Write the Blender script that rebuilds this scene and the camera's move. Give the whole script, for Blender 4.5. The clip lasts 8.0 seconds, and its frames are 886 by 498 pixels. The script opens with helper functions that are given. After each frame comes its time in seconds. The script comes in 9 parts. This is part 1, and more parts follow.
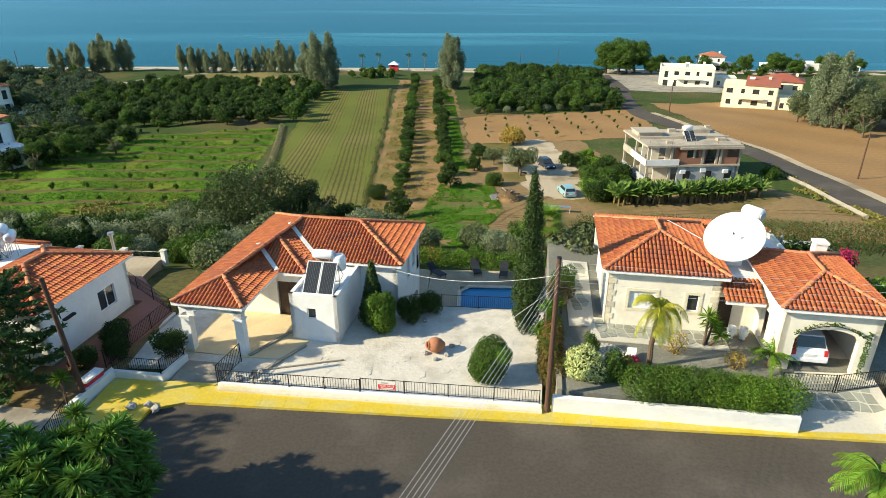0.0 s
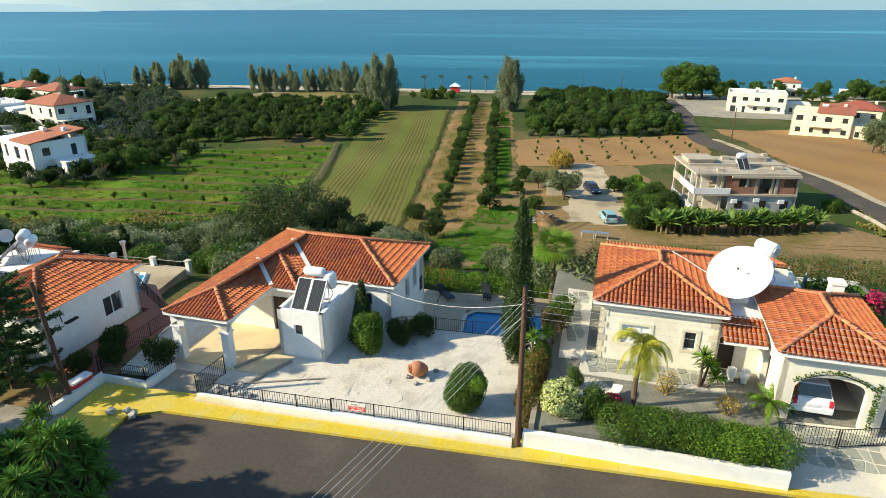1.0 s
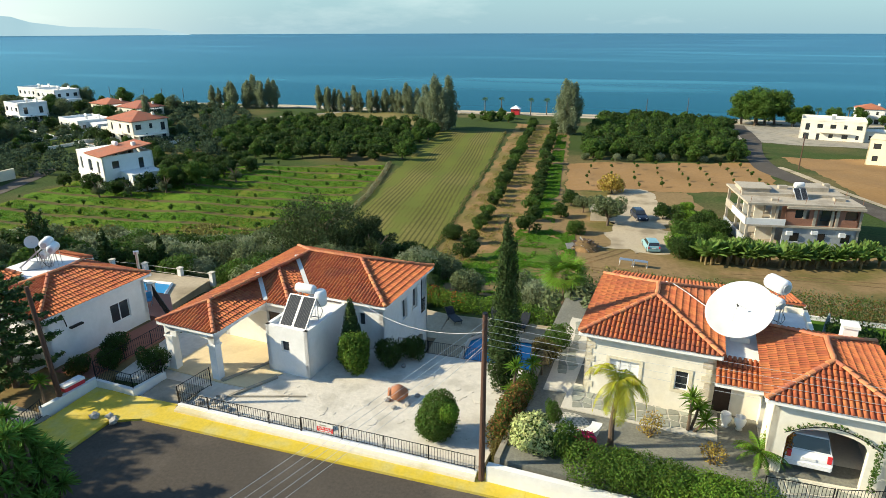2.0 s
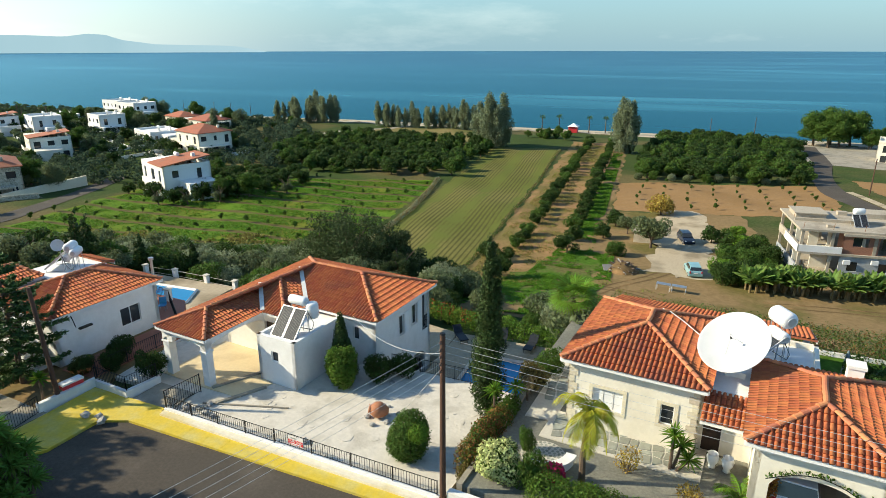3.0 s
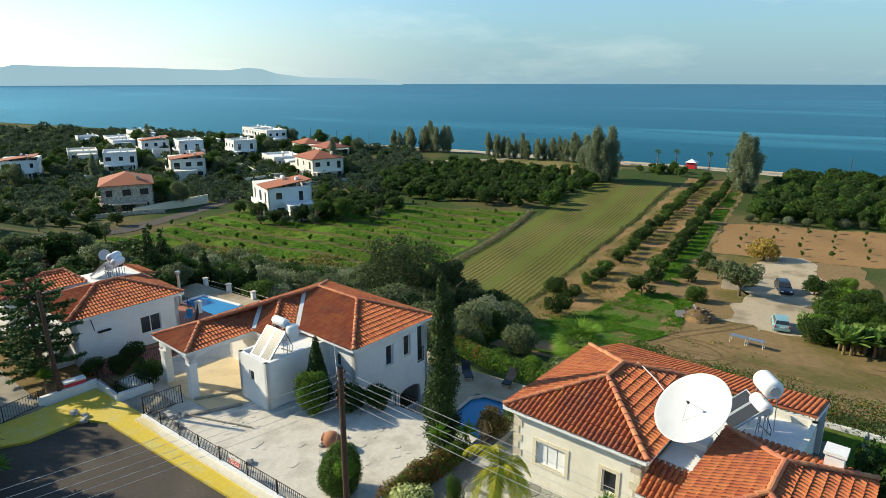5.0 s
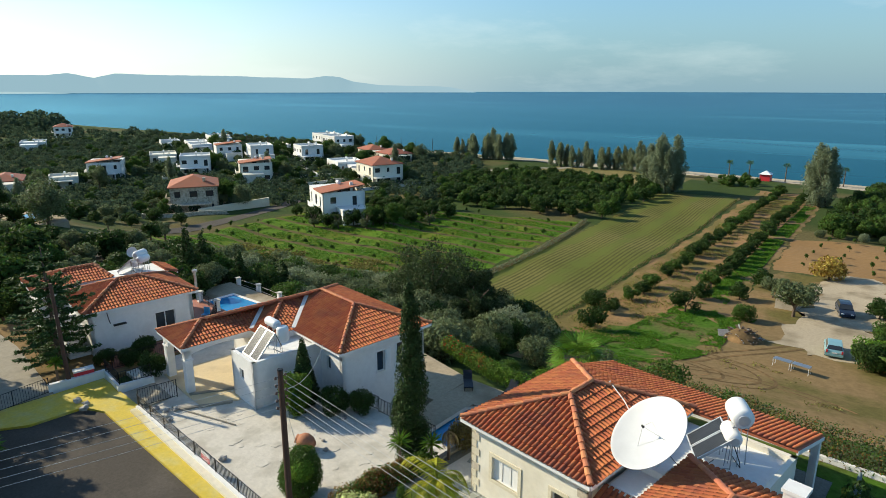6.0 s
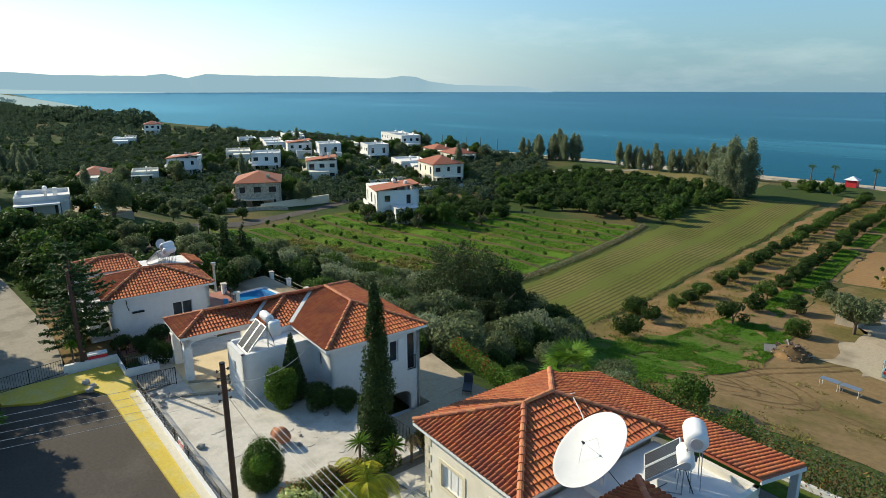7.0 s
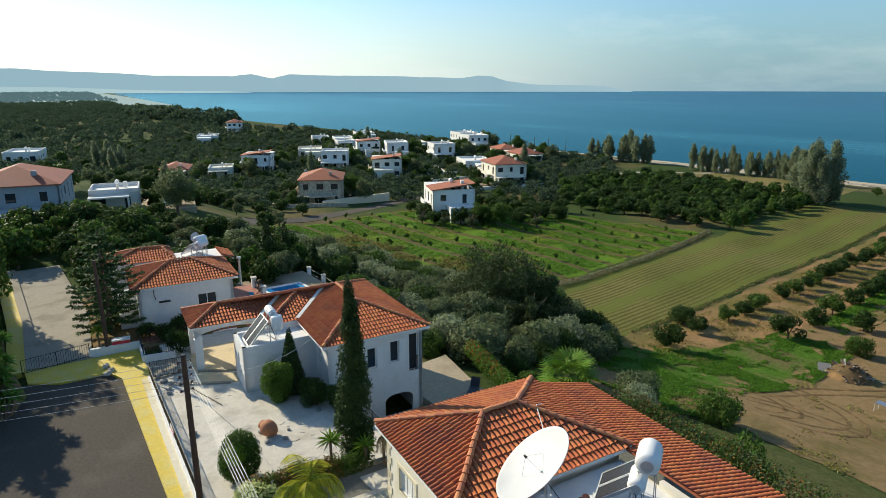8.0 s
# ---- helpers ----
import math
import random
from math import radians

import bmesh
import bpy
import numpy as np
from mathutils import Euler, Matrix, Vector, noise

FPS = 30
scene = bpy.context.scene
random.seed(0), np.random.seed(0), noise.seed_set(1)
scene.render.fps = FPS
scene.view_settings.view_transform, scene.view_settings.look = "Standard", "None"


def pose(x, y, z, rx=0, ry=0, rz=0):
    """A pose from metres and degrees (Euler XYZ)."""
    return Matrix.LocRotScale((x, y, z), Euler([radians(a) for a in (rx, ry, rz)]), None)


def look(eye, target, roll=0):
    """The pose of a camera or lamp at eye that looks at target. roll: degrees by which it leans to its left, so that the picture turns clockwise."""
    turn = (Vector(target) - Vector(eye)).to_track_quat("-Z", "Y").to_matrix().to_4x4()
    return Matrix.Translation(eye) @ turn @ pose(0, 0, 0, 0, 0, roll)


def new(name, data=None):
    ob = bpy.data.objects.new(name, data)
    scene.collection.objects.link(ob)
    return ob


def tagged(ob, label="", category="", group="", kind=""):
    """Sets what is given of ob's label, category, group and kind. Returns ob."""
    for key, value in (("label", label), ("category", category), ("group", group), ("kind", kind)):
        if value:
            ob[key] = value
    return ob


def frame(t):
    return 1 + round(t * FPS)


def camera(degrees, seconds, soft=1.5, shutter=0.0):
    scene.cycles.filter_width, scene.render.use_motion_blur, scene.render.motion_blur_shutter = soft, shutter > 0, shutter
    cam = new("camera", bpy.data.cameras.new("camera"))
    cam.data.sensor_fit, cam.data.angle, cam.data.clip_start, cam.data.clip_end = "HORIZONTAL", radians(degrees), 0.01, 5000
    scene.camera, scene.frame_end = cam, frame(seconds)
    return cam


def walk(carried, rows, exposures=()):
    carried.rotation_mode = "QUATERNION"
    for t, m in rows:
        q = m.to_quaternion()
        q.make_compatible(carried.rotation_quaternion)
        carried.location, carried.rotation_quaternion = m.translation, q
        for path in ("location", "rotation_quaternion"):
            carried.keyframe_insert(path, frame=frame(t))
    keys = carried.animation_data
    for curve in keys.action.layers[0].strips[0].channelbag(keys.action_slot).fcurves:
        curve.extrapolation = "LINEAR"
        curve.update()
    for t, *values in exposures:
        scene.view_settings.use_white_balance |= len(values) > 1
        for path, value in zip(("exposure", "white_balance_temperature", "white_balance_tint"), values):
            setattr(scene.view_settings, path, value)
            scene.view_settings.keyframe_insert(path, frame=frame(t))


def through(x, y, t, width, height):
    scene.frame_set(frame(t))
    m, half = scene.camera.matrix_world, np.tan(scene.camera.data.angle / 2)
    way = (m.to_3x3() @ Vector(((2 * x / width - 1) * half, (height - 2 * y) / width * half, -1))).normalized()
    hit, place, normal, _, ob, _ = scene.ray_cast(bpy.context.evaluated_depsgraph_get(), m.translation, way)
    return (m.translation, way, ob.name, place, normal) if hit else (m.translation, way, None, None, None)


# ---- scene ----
cam = camera(71.56, 8.0, 0.5)
# seconds, eye x y z, yaw, pitch, roll
ROWS = [
    (0.0, 0.010, 0.007, 18.621, 2.739, -23.570, -0.048),
    (0.5, 2.049, 0.427, 18.598, 5.964, -22.809, -0.063),
    (1.0, 4.024, 0.971, 18.526, 9.124, -21.677, -0.073),
    (1.5, 6.025, 1.656, 18.449, 12.360, -20.600, -0.106),
    (3.0, 11.451, 4.090, 18.301, 21.488, -18.246, -0.058),
    (3.5, 13.105, 5.036, 18.245, 24.414, -17.484, -0.035),
    (4.0, 14.698, 6.071, 18.212, 27.220, -16.750, 0.005),
    (4.5, 16.323, 7.236, 18.164, 30.055, -16.030, -0.012),
    (6.0, 21.524, 11.584, 18.007, 39.813, -14.743, 0.012),
    (6.5, 23.123, 13.251, 17.994, 43.100, -14.764, -0.012),
    (7.0, 24.704, 15.152, 17.958, 46.679, -14.762, -0.013),
    (7.5, 26.015, 16.959, 17.935, 50.218, -14.772, -0.060),
    (8.0, 27.208, 18.727, 17.976, 53.629, -14.794, -0.070),
]
walk(cam, [(t, pose(x, y, z, 90 + pitch, 0, yaw) @ pose(0, 0, 0, 0, 0, roll)) for t, x, y, z, yaw, pitch, roll in ROWS],
     exposures=[(0.0, 1.15, 7250, 3), (3.5, 0.97, 7100, 3), (8.0, 0.64, 6900, 4)])

# ---- light ----
SUN_AZ, SUN_EL = 253.0, 28.0          # clockwise from +y; degrees above the horizon
world = bpy.data.worlds.new("sky")
scene.world = world
world.use_nodes = True
wn, wl = world.node_tree.nodes, world.node_tree.links
sky = wn.new("ShaderNodeTexSky")
sky.sky_type, sky.sun_disc = "NISHITA", False
sky.sun_elevation, sky.sun_rotation = radians(SUN_EL), radians(SUN_AZ)
sky.air_density, sky.dust_density, sky.ozone_density = 1.0, 0.5, 6.0
tint = wn.new("ShaderNodeMix")                # added sky tint, whiter than the model's blue, to lift and neutralise shade
tint.data_type, tint.blend_type = "RGBA", "MULTIPLY"
tint.inputs["Factor"].default_value = 1.0
tint.inputs["B"].default_value = (0.98, 1.05, 1.02, 1)
wl.new(sky.outputs[0], tint.inputs["A"])
# sea haze along the horizon
wc = wn.new("ShaderNodeTexCoord")
wsep = wn.new("ShaderNodeSeparateXYZ")
wl.new(wc.outputs["Generated"], wsep.inputs[0])
wh = wn.new("ShaderNodeMapRange")
wh.interpolation_type = "SMOOTHSTEP"
wh.inputs["From Min"].default_value, wh.inputs["From Max"].default_value = -0.02, 0.20
wh.inputs["To Min"].default_value, wh.inputs["To Max"].default_value = 0.90, 0.0
wl.new(wsep.outputs["Z"], wh.inputs["Value"])
haze = wn.new("ShaderNodeMix")
haze.data_type = "RGBA"
# brighter towards the sun, bluer away from it
wd = wn.new("ShaderNodeVectorMath")
wd.operation, wd.inputs[1].default_value = "DOT_PRODUCT", (math.sin(radians(SUN_AZ)), math.cos(radians(SUN_AZ)), 0)
wl.new(wc.outputs["Generated"], wd.inputs[0])
wa = wn.new("ShaderNodeMapRange")
wa.interpolation_type = "SMOOTHSTEP"
wa.inputs["From Min"].default_value, wa.inputs["From Max"].default_value = 0.15, 1.0
wl.new(wd.outputs["Value"], wa.inputs["Value"])
side = wn.new("ShaderNodeMix")
side.data_type = "RGBA"
side.inputs["A"].default_value, side.inputs["B"].default_value = (1.45, 2.50, 3.35, 1), (6.8, 7.2, 7.1, 1)
wl.new(wa.outputs[0], side.inputs["Factor"])
wl.new(side.outputs["Result"], haze.inputs["B"])
wl.new(wh.outputs[0], haze.inputs["Factor"])
wl.new(tint.outputs["Result"], haze.inputs["A"])
# thin torn clouds, low over the sea
wm = wn.new("ShaderNodeMapping")
wm.inputs["Scale"].default_value = (2.2, 2.2, 9.0)
wl.new(wc.outputs["Generated"], wm.inputs["Vector"])
wz = wn.new("ShaderNodeTexNoise")
wz.inputs["Scale"].default_value, wz.inputs["Detail"].default_value, wz.inputs["Roughness"].default_value = 1.4, 7, 0.62
wl.new(wm.outputs[0], wz.inputs["Vector"])
wr = wn.new("ShaderNodeMapRange")
wr.inputs["From Min"].default_value, wr.inputs["From Max"].default_value, wr.inputs["To Max"].default_value = 0.54, 0.84, 0.3
wl.new(wz.outputs["Fac"], wr.inputs["Value"])
cloud = wn.new("ShaderNodeMix")
cloud.data_type = "RGBA"
cloud.inputs["B"].default_value = (6.0, 6.6, 6.9, 1)
wl.new(wr.outputs[0], cloud.inputs["Factor"])
wl.new(haze.outputs["Result"], cloud.inputs["A"])
wl.new(cloud.outputs["Result"], wn["Background"].inputs[0])
wn["Background"].inputs[1].default_value = 0.105
sun_lamp = bpy.data.lights.new("sun", "SUN")
sun_lamp.energy, sun_lamp.angle, sun_lamp.color = 3.65, radians(0.6), (1.0, 0.90, 0.74)
sun = new("sun", sun_lamp)
_a, _e = radians(SUN_AZ), radians(SUN_EL)
SUN_DIR = Vector((math.sin(_a) * math.cos(_e), math.cos(_a) * math.cos(_e), math.sin(_e)))
sun.matrix_world = look(SUN_DIR * 60, (0, 0, 0))

# ---- materials ----
def material(name, colour, rough=0.8, metal=0.0, spread=0.15, scale=1.0, bump=0.0, bump_scale=20.0, spec=0.5,
             second=None, second_scale=0.3, second_at=(0.5, 0.65), per=None, per_spread=0.2, stretch=(1, 1, 1)):
    """Noise-varied surface: fine grain, a second tone in large patches, and optional variation per object or per island."""
    m = bpy.data.materials.new(name)
    m.use_nodes = True
    n, l = m.node_tree.nodes, m.node_tree.links
    b = n["Principled BSDF"]
    b.inputs["Roughness"].default_value, b.inputs["Metallic"].default_value = rough, metal
    b.inputs["Specular IOR Level"].default_value = spec
    geo = n.new("ShaderNodeNewGeometry")
    mp = n.new("ShaderNodeMapping")
    mp.inputs["Scale"].default_value = stretch
    l.new(geo.outputs["Position"], mp.inputs["Vector"])
    fine = n.new("ShaderNodeTexNoise")
    fine.inputs["Scale"].default_value, fine.inputs["Detail"].default_value, fine.inputs["Roughness"].default_value = scale * 4, 6, 0.7
    l.new(mp.outputs[0], fine.inputs["Vector"])
    ramp = n.new("ShaderNodeMapRange")
    ramp.inputs["From Min"].default_value, ramp.inputs["From Max"].default_value = 0.3, 0.7
    ramp.inputs["To Min"].default_value, ramp.inputs["To Max"].default_value = 1 - spread, 1 + spread
    l.new(fine.outputs["Fac"], ramp.inputs["Value"])
    base = n.new("ShaderNodeMix")
    base.data_type = "RGBA"
    base.inputs["A"].default_value = (*colour, 1)
    base.inputs["B"].default_value = (*(second or colour), 1)
    big = n.new("ShaderNodeTexNoise")
    big.inputs["Scale"].default_value, big.inputs["Detail"].default_value = second_scale, 5
    l.new(mp.outputs[0], big.inputs["Vector"])
    edge = n.new("ShaderNodeMapRange")
    edge.inputs["From Min"].default_value, edge.inputs["From Max"].default_value = second_at
    l.new(big.outputs["Fac"], edge.inputs["Value"])
    l.new(edge.outputs[0], base.inputs["Factor"])
    hsv = n.new("ShaderNodeHueSaturation")
    l.new(base.outputs["Result"], hsv.inputs["Color"])
    val = ramp.outputs[0]
    if per:
        if per == "island":
            rnd = geo.outputs["Random Per Island"]
        else:
            rnd = n.new("ShaderNodeObjectInfo").outputs["Random"]
        pr = n.new("ShaderNodeMapRange")
        pr.inputs["To Min"].default_value, pr.inputs["To Max"].default_value = 1 - per_spread, 1 + per_spread
        l.new(rnd, pr.inputs["Value"])
        mul = n.new("ShaderNodeMath")
        mul.operation = "MULTIPLY"
        l.new(val, mul.inputs[0])
        l.new(pr.outputs[0], mul.inputs[1])
        val = mul.outputs[0]
        hue = n.new("ShaderNodeMapRange")
        hue.inputs["To Min"].default_value, hue.inputs["To Max"].default_value = 0.5 - per_spread * 0.06, 0.5 + per_spread * 0.06
        l.new(rnd, hue.inputs["Value"])
        l.new(hue.outputs[0], hsv.inputs["Hue"])
    l.new(val, hsv.inputs["Value"])
    l.new(hsv.outputs[0], b.inputs["Base Color"])
    if bump:
        bn = n.new("ShaderNodeTexNoise")
        bn.inputs["Scale"].default_value, bn.inputs["Detail"].default_value = bump_scale, 5
        l.new(mp.outputs[0], bn.inputs["Vector"])
        bu = n.new("ShaderNodeBump")
        bu.inputs["Strength"].default_value, bu.inputs["Distance"].default_value = bump, 0.05
        l.new(bn.outputs["Fac"], bu.inputs["Height"])
        l.new(bu.outputs[0], b.inputs["Normal"])
    return m


def leaf_material(name, colour, spread=0.35, through=0.25, rough=0.55):
    """Foliage: each leaf a little different, some light coming through."""
    m = material(name, colour, rough, spread=0.2, scale=0.6, per="island", per_spread=spread, spec=0.10)
    n, l = m.node_tree.nodes, m.node_tree.links
    b = n["Principled BSDF"]
    t = n.new("ShaderNodeBsdfTranslucent")
    hsv = [k for k in n if k.type == "HUE_SAT"][0]
    l.new(hsv.outputs[0], t.inputs["Color"])
    mix = n.new("ShaderNodeMixShader")
    mix.inputs[0].default_value = through
    l.new(b.outputs[0], mix.inputs[1])
    l.new(t.outputs[0], mix.inputs[2])
    l.new(mix.outputs[0], n["Material Output"].inputs["Surface"])
    return m


def striped(m, tone, width, axis="X", turn=0.0, sharp=(0.45, 0.6), wobble=0.6, breakup=0.4, shift=(0, 0, 0)):
    """Lays wavering parallel bands of a second tone over a material (plough lines, planted rows)."""
    n, l = m.node_tree.nodes, m.node_tree.links
    b = n["Principled BSDF"]
    src = b.inputs["Base Color"].links[0].from_socket
    geo = n.new("ShaderNodeNewGeometry")
    mp = n.new("ShaderNodeMapping")
    mp.inputs["Rotation"].default_value, mp.inputs["Location"].default_value = (0, 0, radians(turn)), shift
    l.new(geo.outputs["Position"], mp.inputs["Vector"])
    w = n.new("ShaderNodeTexWave")
    w.bands_direction = axis
    w.inputs["Scale"].default_value = 0.314159 / width
    w.inputs["Distortion"].default_value, w.inputs["Detail"].default_value, w.inputs["Detail Scale"].default_value = wobble, 4, 1.0
    l.new(mp.outputs[0], w.inputs["Vector"])
    nz = n.new("ShaderNodeTexNoise")
    nz.inputs["Scale"].default_value, nz.inputs["Detail"].default_value = 0.25, 6
    l.new(mp.outputs[0], nz.inputs["Vector"])
    add = n.new("ShaderNodeMath")
    add.operation, add.inputs[1].default_value = "MULTIPLY_ADD", breakup
    l.new(nz.outputs["Fac"], add.inputs[0])
    l.new(w.outputs["Fac"], add.inputs[2])
    r = n.new("ShaderNodeMapRange")
    r.inputs["From Min"].default_value, r.inputs["From Max"].default_value = sharp[0] + breakup / 2, sharp[1] + breakup / 2
    l.new(add.outputs[0], r.inputs["Value"])
    mix = n.new("ShaderNodeMix")
    mix.data_type = "RGBA"
    l.new(r.outputs[0], mix.inputs["Factor"])
    l.new(src, mix.inputs["A"])
    mix.inputs["B"].default_value = (*tone, 1)
    l.new(mix.outputs["Result"], b.inputs["Base Color"])
    return m


def rubble_material():
    """Rough field stones of mixed tone in pale mortar."""
    m = material("rubble_stone", (0.46, 0.40, 0.30), 0.9, spread=0.15, scale=1.5, bump=0.4, bump_scale=10)
    n, l = m.node_tree.nodes, m.node_tree.links
    b = n["Principled BSDF"]
    src = b.inputs["Base Color"].links[0].from_socket
    co = n.new("ShaderNodeTexCoord")
    vo, ed = n.new("ShaderNodeTexVoronoi"), n.new("ShaderNodeTexVoronoi")
    ed.feature = "DISTANCE_TO_EDGE"
    for v in (vo, ed):
        v.inputs["Scale"].default_value = 2.6
        l.new(co.outputs["Object"], v.inputs["Vector"])
    tone = n.new("ShaderNodeMapRange")
    tone.inputs["To Min"].default_value, tone.inputs["To Max"].default_value = 0.62, 1.3
    sep = n.new("ShaderNodeSeparateColor")
    l.new(vo.outputs["Color"], sep.inputs[0])
    l.new(sep.outputs[0], tone.inputs["Value"])
    h = n.new("ShaderNodeHueSaturation")
    l.new(src, h.inputs["Color"])
    l.new(tone.outputs[0], h.inputs["Value"])
    joint = n.new("ShaderNodeMapRange")
    joint.inputs["From Min"].default_value, joint.inputs["From Max"].default_value = 0.02, 0.06
    l.new(ed.outputs["Distance"], joint.inputs["Value"])
    mix = n.new("ShaderNodeMix")
    mix.data_type = "RGBA"
    mix.inputs["A"].default_value = (0.60, 0.55, 0.46, 1)
    l.new(joint.outputs[0], mix.inputs["Factor"])
    l.new(h.outputs[0], mix.inputs["B"])
    l.new(mix.outputs["Result"], b.inputs["Base Color"])
    return m


M = {}
M["asphalt"] = material("asphalt", (0.078, 0.066, 0.054), 0.9, spec=0.2, spread=0.2, scale=1.5, bump=0.3, bump_scale=30, second=(0.105, 0.089, 0.073), second_scale=0.25)
M["concrete"] = material("concrete", (0.33, 0.295, 0.235), 0.9, spec=0.2, spread=0.12, scale=1.2, bump=0.2, second=(0.24, 0.215, 0.17), second_scale=0.5)
M["yellow"] = material("yellow_paint", (0.60, 0.44, 0.040), 0.7, spread=0.12, scale=1.5, bump=0.2, second=(0.55, 0.46, 0.14), second_scale=0.9, second_at=(0.46, 0.70))
M["white"] = material("white_render", (0.79, 0.78, 0.76), 0.85, spread=0.05, scale=0.8, bump=0.15, bump_scale=25, second=(0.74, 0.73, 0.70), second_scale=0.6)
M["ledge"] = material("cream_ledge", (0.70, 0.64, 0.50), 0.9, spread=0.1, scale=1.0, bump=0.2, second=(0.62, 0.52, 0.28), second_scale=0.6, second_at=(0.5, 0.7))
M["cream"] = material("cream_render", (0.78, 0.73, 0.62), 0.85, spread=0.06, scale=0.8, bump=0.15, bump_scale=25, second=(0.72, 0.66, 0.54), second_scale=0.5)
M["stone"] = material("pale_stone", (0.62, 0.55, 0.42), 0.9, spread=0.12, scale=2, bump=0.4, bump_scale=18, per="object", per_spread=0.18)
M["rubble"] = rubble_material()
M["court"] = material("court_screed", (0.60, 0.555, 0.48), 0.9, spread=0.10, scale=0.8, bump=0.5, bump_scale=6, second=(0.48, 0.44, 0.37), second_scale=0.7)
M["beige_floor"] = material("porch_tiles", (0.66, 0.53, 0.32), 0.6, spread=0.06, scale=1.5, second=(0.58, 0.46, 0.28), second_scale=0.6)
M["crazy"] = material("crazy_paving", (0.27, 0.28, 0.235), 0.85, spread=0.12, scale=1.5, bump=0.3, per="object", per_spread=0.25)
M["joint"] = material("paving_joint", (0.52, 0.49, 0.42), 0.9, spread=0.1, scale=2)
M["terracotta_paving"] = material("terracotta_paving", (0.36, 0.13, 0.08), 0.7, spread=0.1, scale=1.5)
M["tile"] = material("roof_tile", (0.46, 0.140, 0.058), 0.8, spread=0.12, scale=1.2, bump=0.2, bump_scale=40, spec=0.2, per="island", per_spread=0.11, second=(0.36, 0.118, 0.062), second_scale=0.7)
M["tile_piece"] = material("roof_tile_piece", (0.46, 0.140, 0.058), 0.8, spread=0.12, scale=1.2, bump=0.2, bump_scale=40, spec=0.2, per="object", per_spread=0.11, second=(0.36, 0.118, 0.062), second_scale=0.7)
M["ridge"] = material("ridge_tile", (0.52, 0.185, 0.085), 0.8, spread=0.12, scale=1.2, per="object", per_spread=0.16)
M["deck"] = material("roof_pan", (0.36, 0.105, 0.05), 0.8, spread=0.15, scale=1.5)
M["iron"] = material("black_iron", (0.02, 0.02, 0.022), 0.5, 0.6, spread=0.2, scale=3)
M["galv"] = material("galvanised_steel", (0.45, 0.46, 0.47), 0.4, 0.8, spread=0.1, scale=3)
M["pole"] = material("creosoted_wood", (0.095, 0.045, 0.028), 0.8, spread=0.25, scale=2, bump=0.3, stretch=(6, 6, 0.6), second=(0.06, 0.035, 0.025), second_scale=0.8)
M["wood"] = material("brown_wood", (0.20, 0.085, 0.04), 0.6, spread=0.2, scale=2, stretch=(6, 6, 0.8))
M["darkdoor"] = material("dark_door", (0.05, 0.028, 0.02), 0.5, spread=0.2, scale=2)
M["bark"] = material("bark", (0.13, 0.09, 0.06), 0.9, spread=0.3, scale=3, bump=0.5, stretch=(3, 3, 0.6))
M["dish"] = material("dish_paint", (0.52, 0.53, 0.54), 0.55, spread=0.03, scale=1, second=(0.47, 0.48, 0.49), second_scale=0.6)
M["plastic"] = material("white_plastic", (0.80, 0.80, 0.79), 0.4, spread=0.03, scale=1)
M["alu"] = material("satin_aluminium", (0.62, 0.63, 0.64), 0.45, 0.6, spread=0.05, scale=3)
M["solar"] = material("solar_absorber", (0.03, 0.034, 0.042), 0.30, 0.0, spec=0.12, spread=0.15, scale=2)
M["riser"] = material("dull_riser", (0.11, 0.12, 0.13), 0.5, spec=0.3)
M["flashing"] = material("white_flashing", (0.74, 0.72, 0.68), 0.7, spread=0.1, scale=2)
M["umbrella"] = material("umbrella_cloth", (0.20, 0.26, 0.27), 0.9, spread=0.1, scale=3)
M["clay"] = material("clay_pot", (0.42, 0.17, 0.085), 0.8, spread=0.15, scale=3, bump=0.2)
M["rock"] = material("grey_rock", (0.36, 0.34, 0.31), 0.9, spread=0.25, scale=2, bump=0.6, per="object", per_spread=0.25)
M["red"] = material("red_board", (0.62, 0.03, 0.04), 0.5, spread=0.04)
M["signwhite"] = material("white_board", (0.78, 0.77, 0.76), 0.5, spread=0.03)
M["pool_tile"] = material("pool_tiles", (0.05, 0.30, 0.55), 0.3, spread=0.08, scale=2)
M["pool_pale"] = material("pool_tiles_pale", (0.10, 0.45, 0.66), 0.3, spread=0.08, scale=2)
M["glass"] = material("dark_glass", (0.03, 0.035, 0.04), 0.06, spread=0.05, spec=0.8)
M["rubber"] = material("tyre_rubber", (0.02, 0.02, 0.02), 0.8)
M["car_white"] = material("white_car_paint", (0.78, 0.78, 0.78), 0.25, spread=0.02)
M["car_teal"] = material("pale_teal_car_paint", (0.25, 0.46, 0.50), 0.3, 0.2, spread=0.03)
M["car_dark"] = material("dark_blue_car_paint", (0.02, 0.03, 0.055), 0.25, 0.2, spread=0.03)
M["brick"] = material("brick_infill", (0.30, 0.14, 0.09), 0.9, spread=0.2, scale=3, bump=0.3)
M["raw"] = material("raw_concrete", (0.40, 0.345, 0.27), 0.9, spread=0.15, scale=1, second=(0.30, 0.255, 0.195), second_scale=0.4)
M["greyrender"] = material("grey_render", (0.34, 0.36, 0.38), 0.9, spread=0.1, scale=1)
M["yellowhouse"] = material("pale_yellow_render", (0.76, 0.68, 0.48), 0.85, spread=0.06)
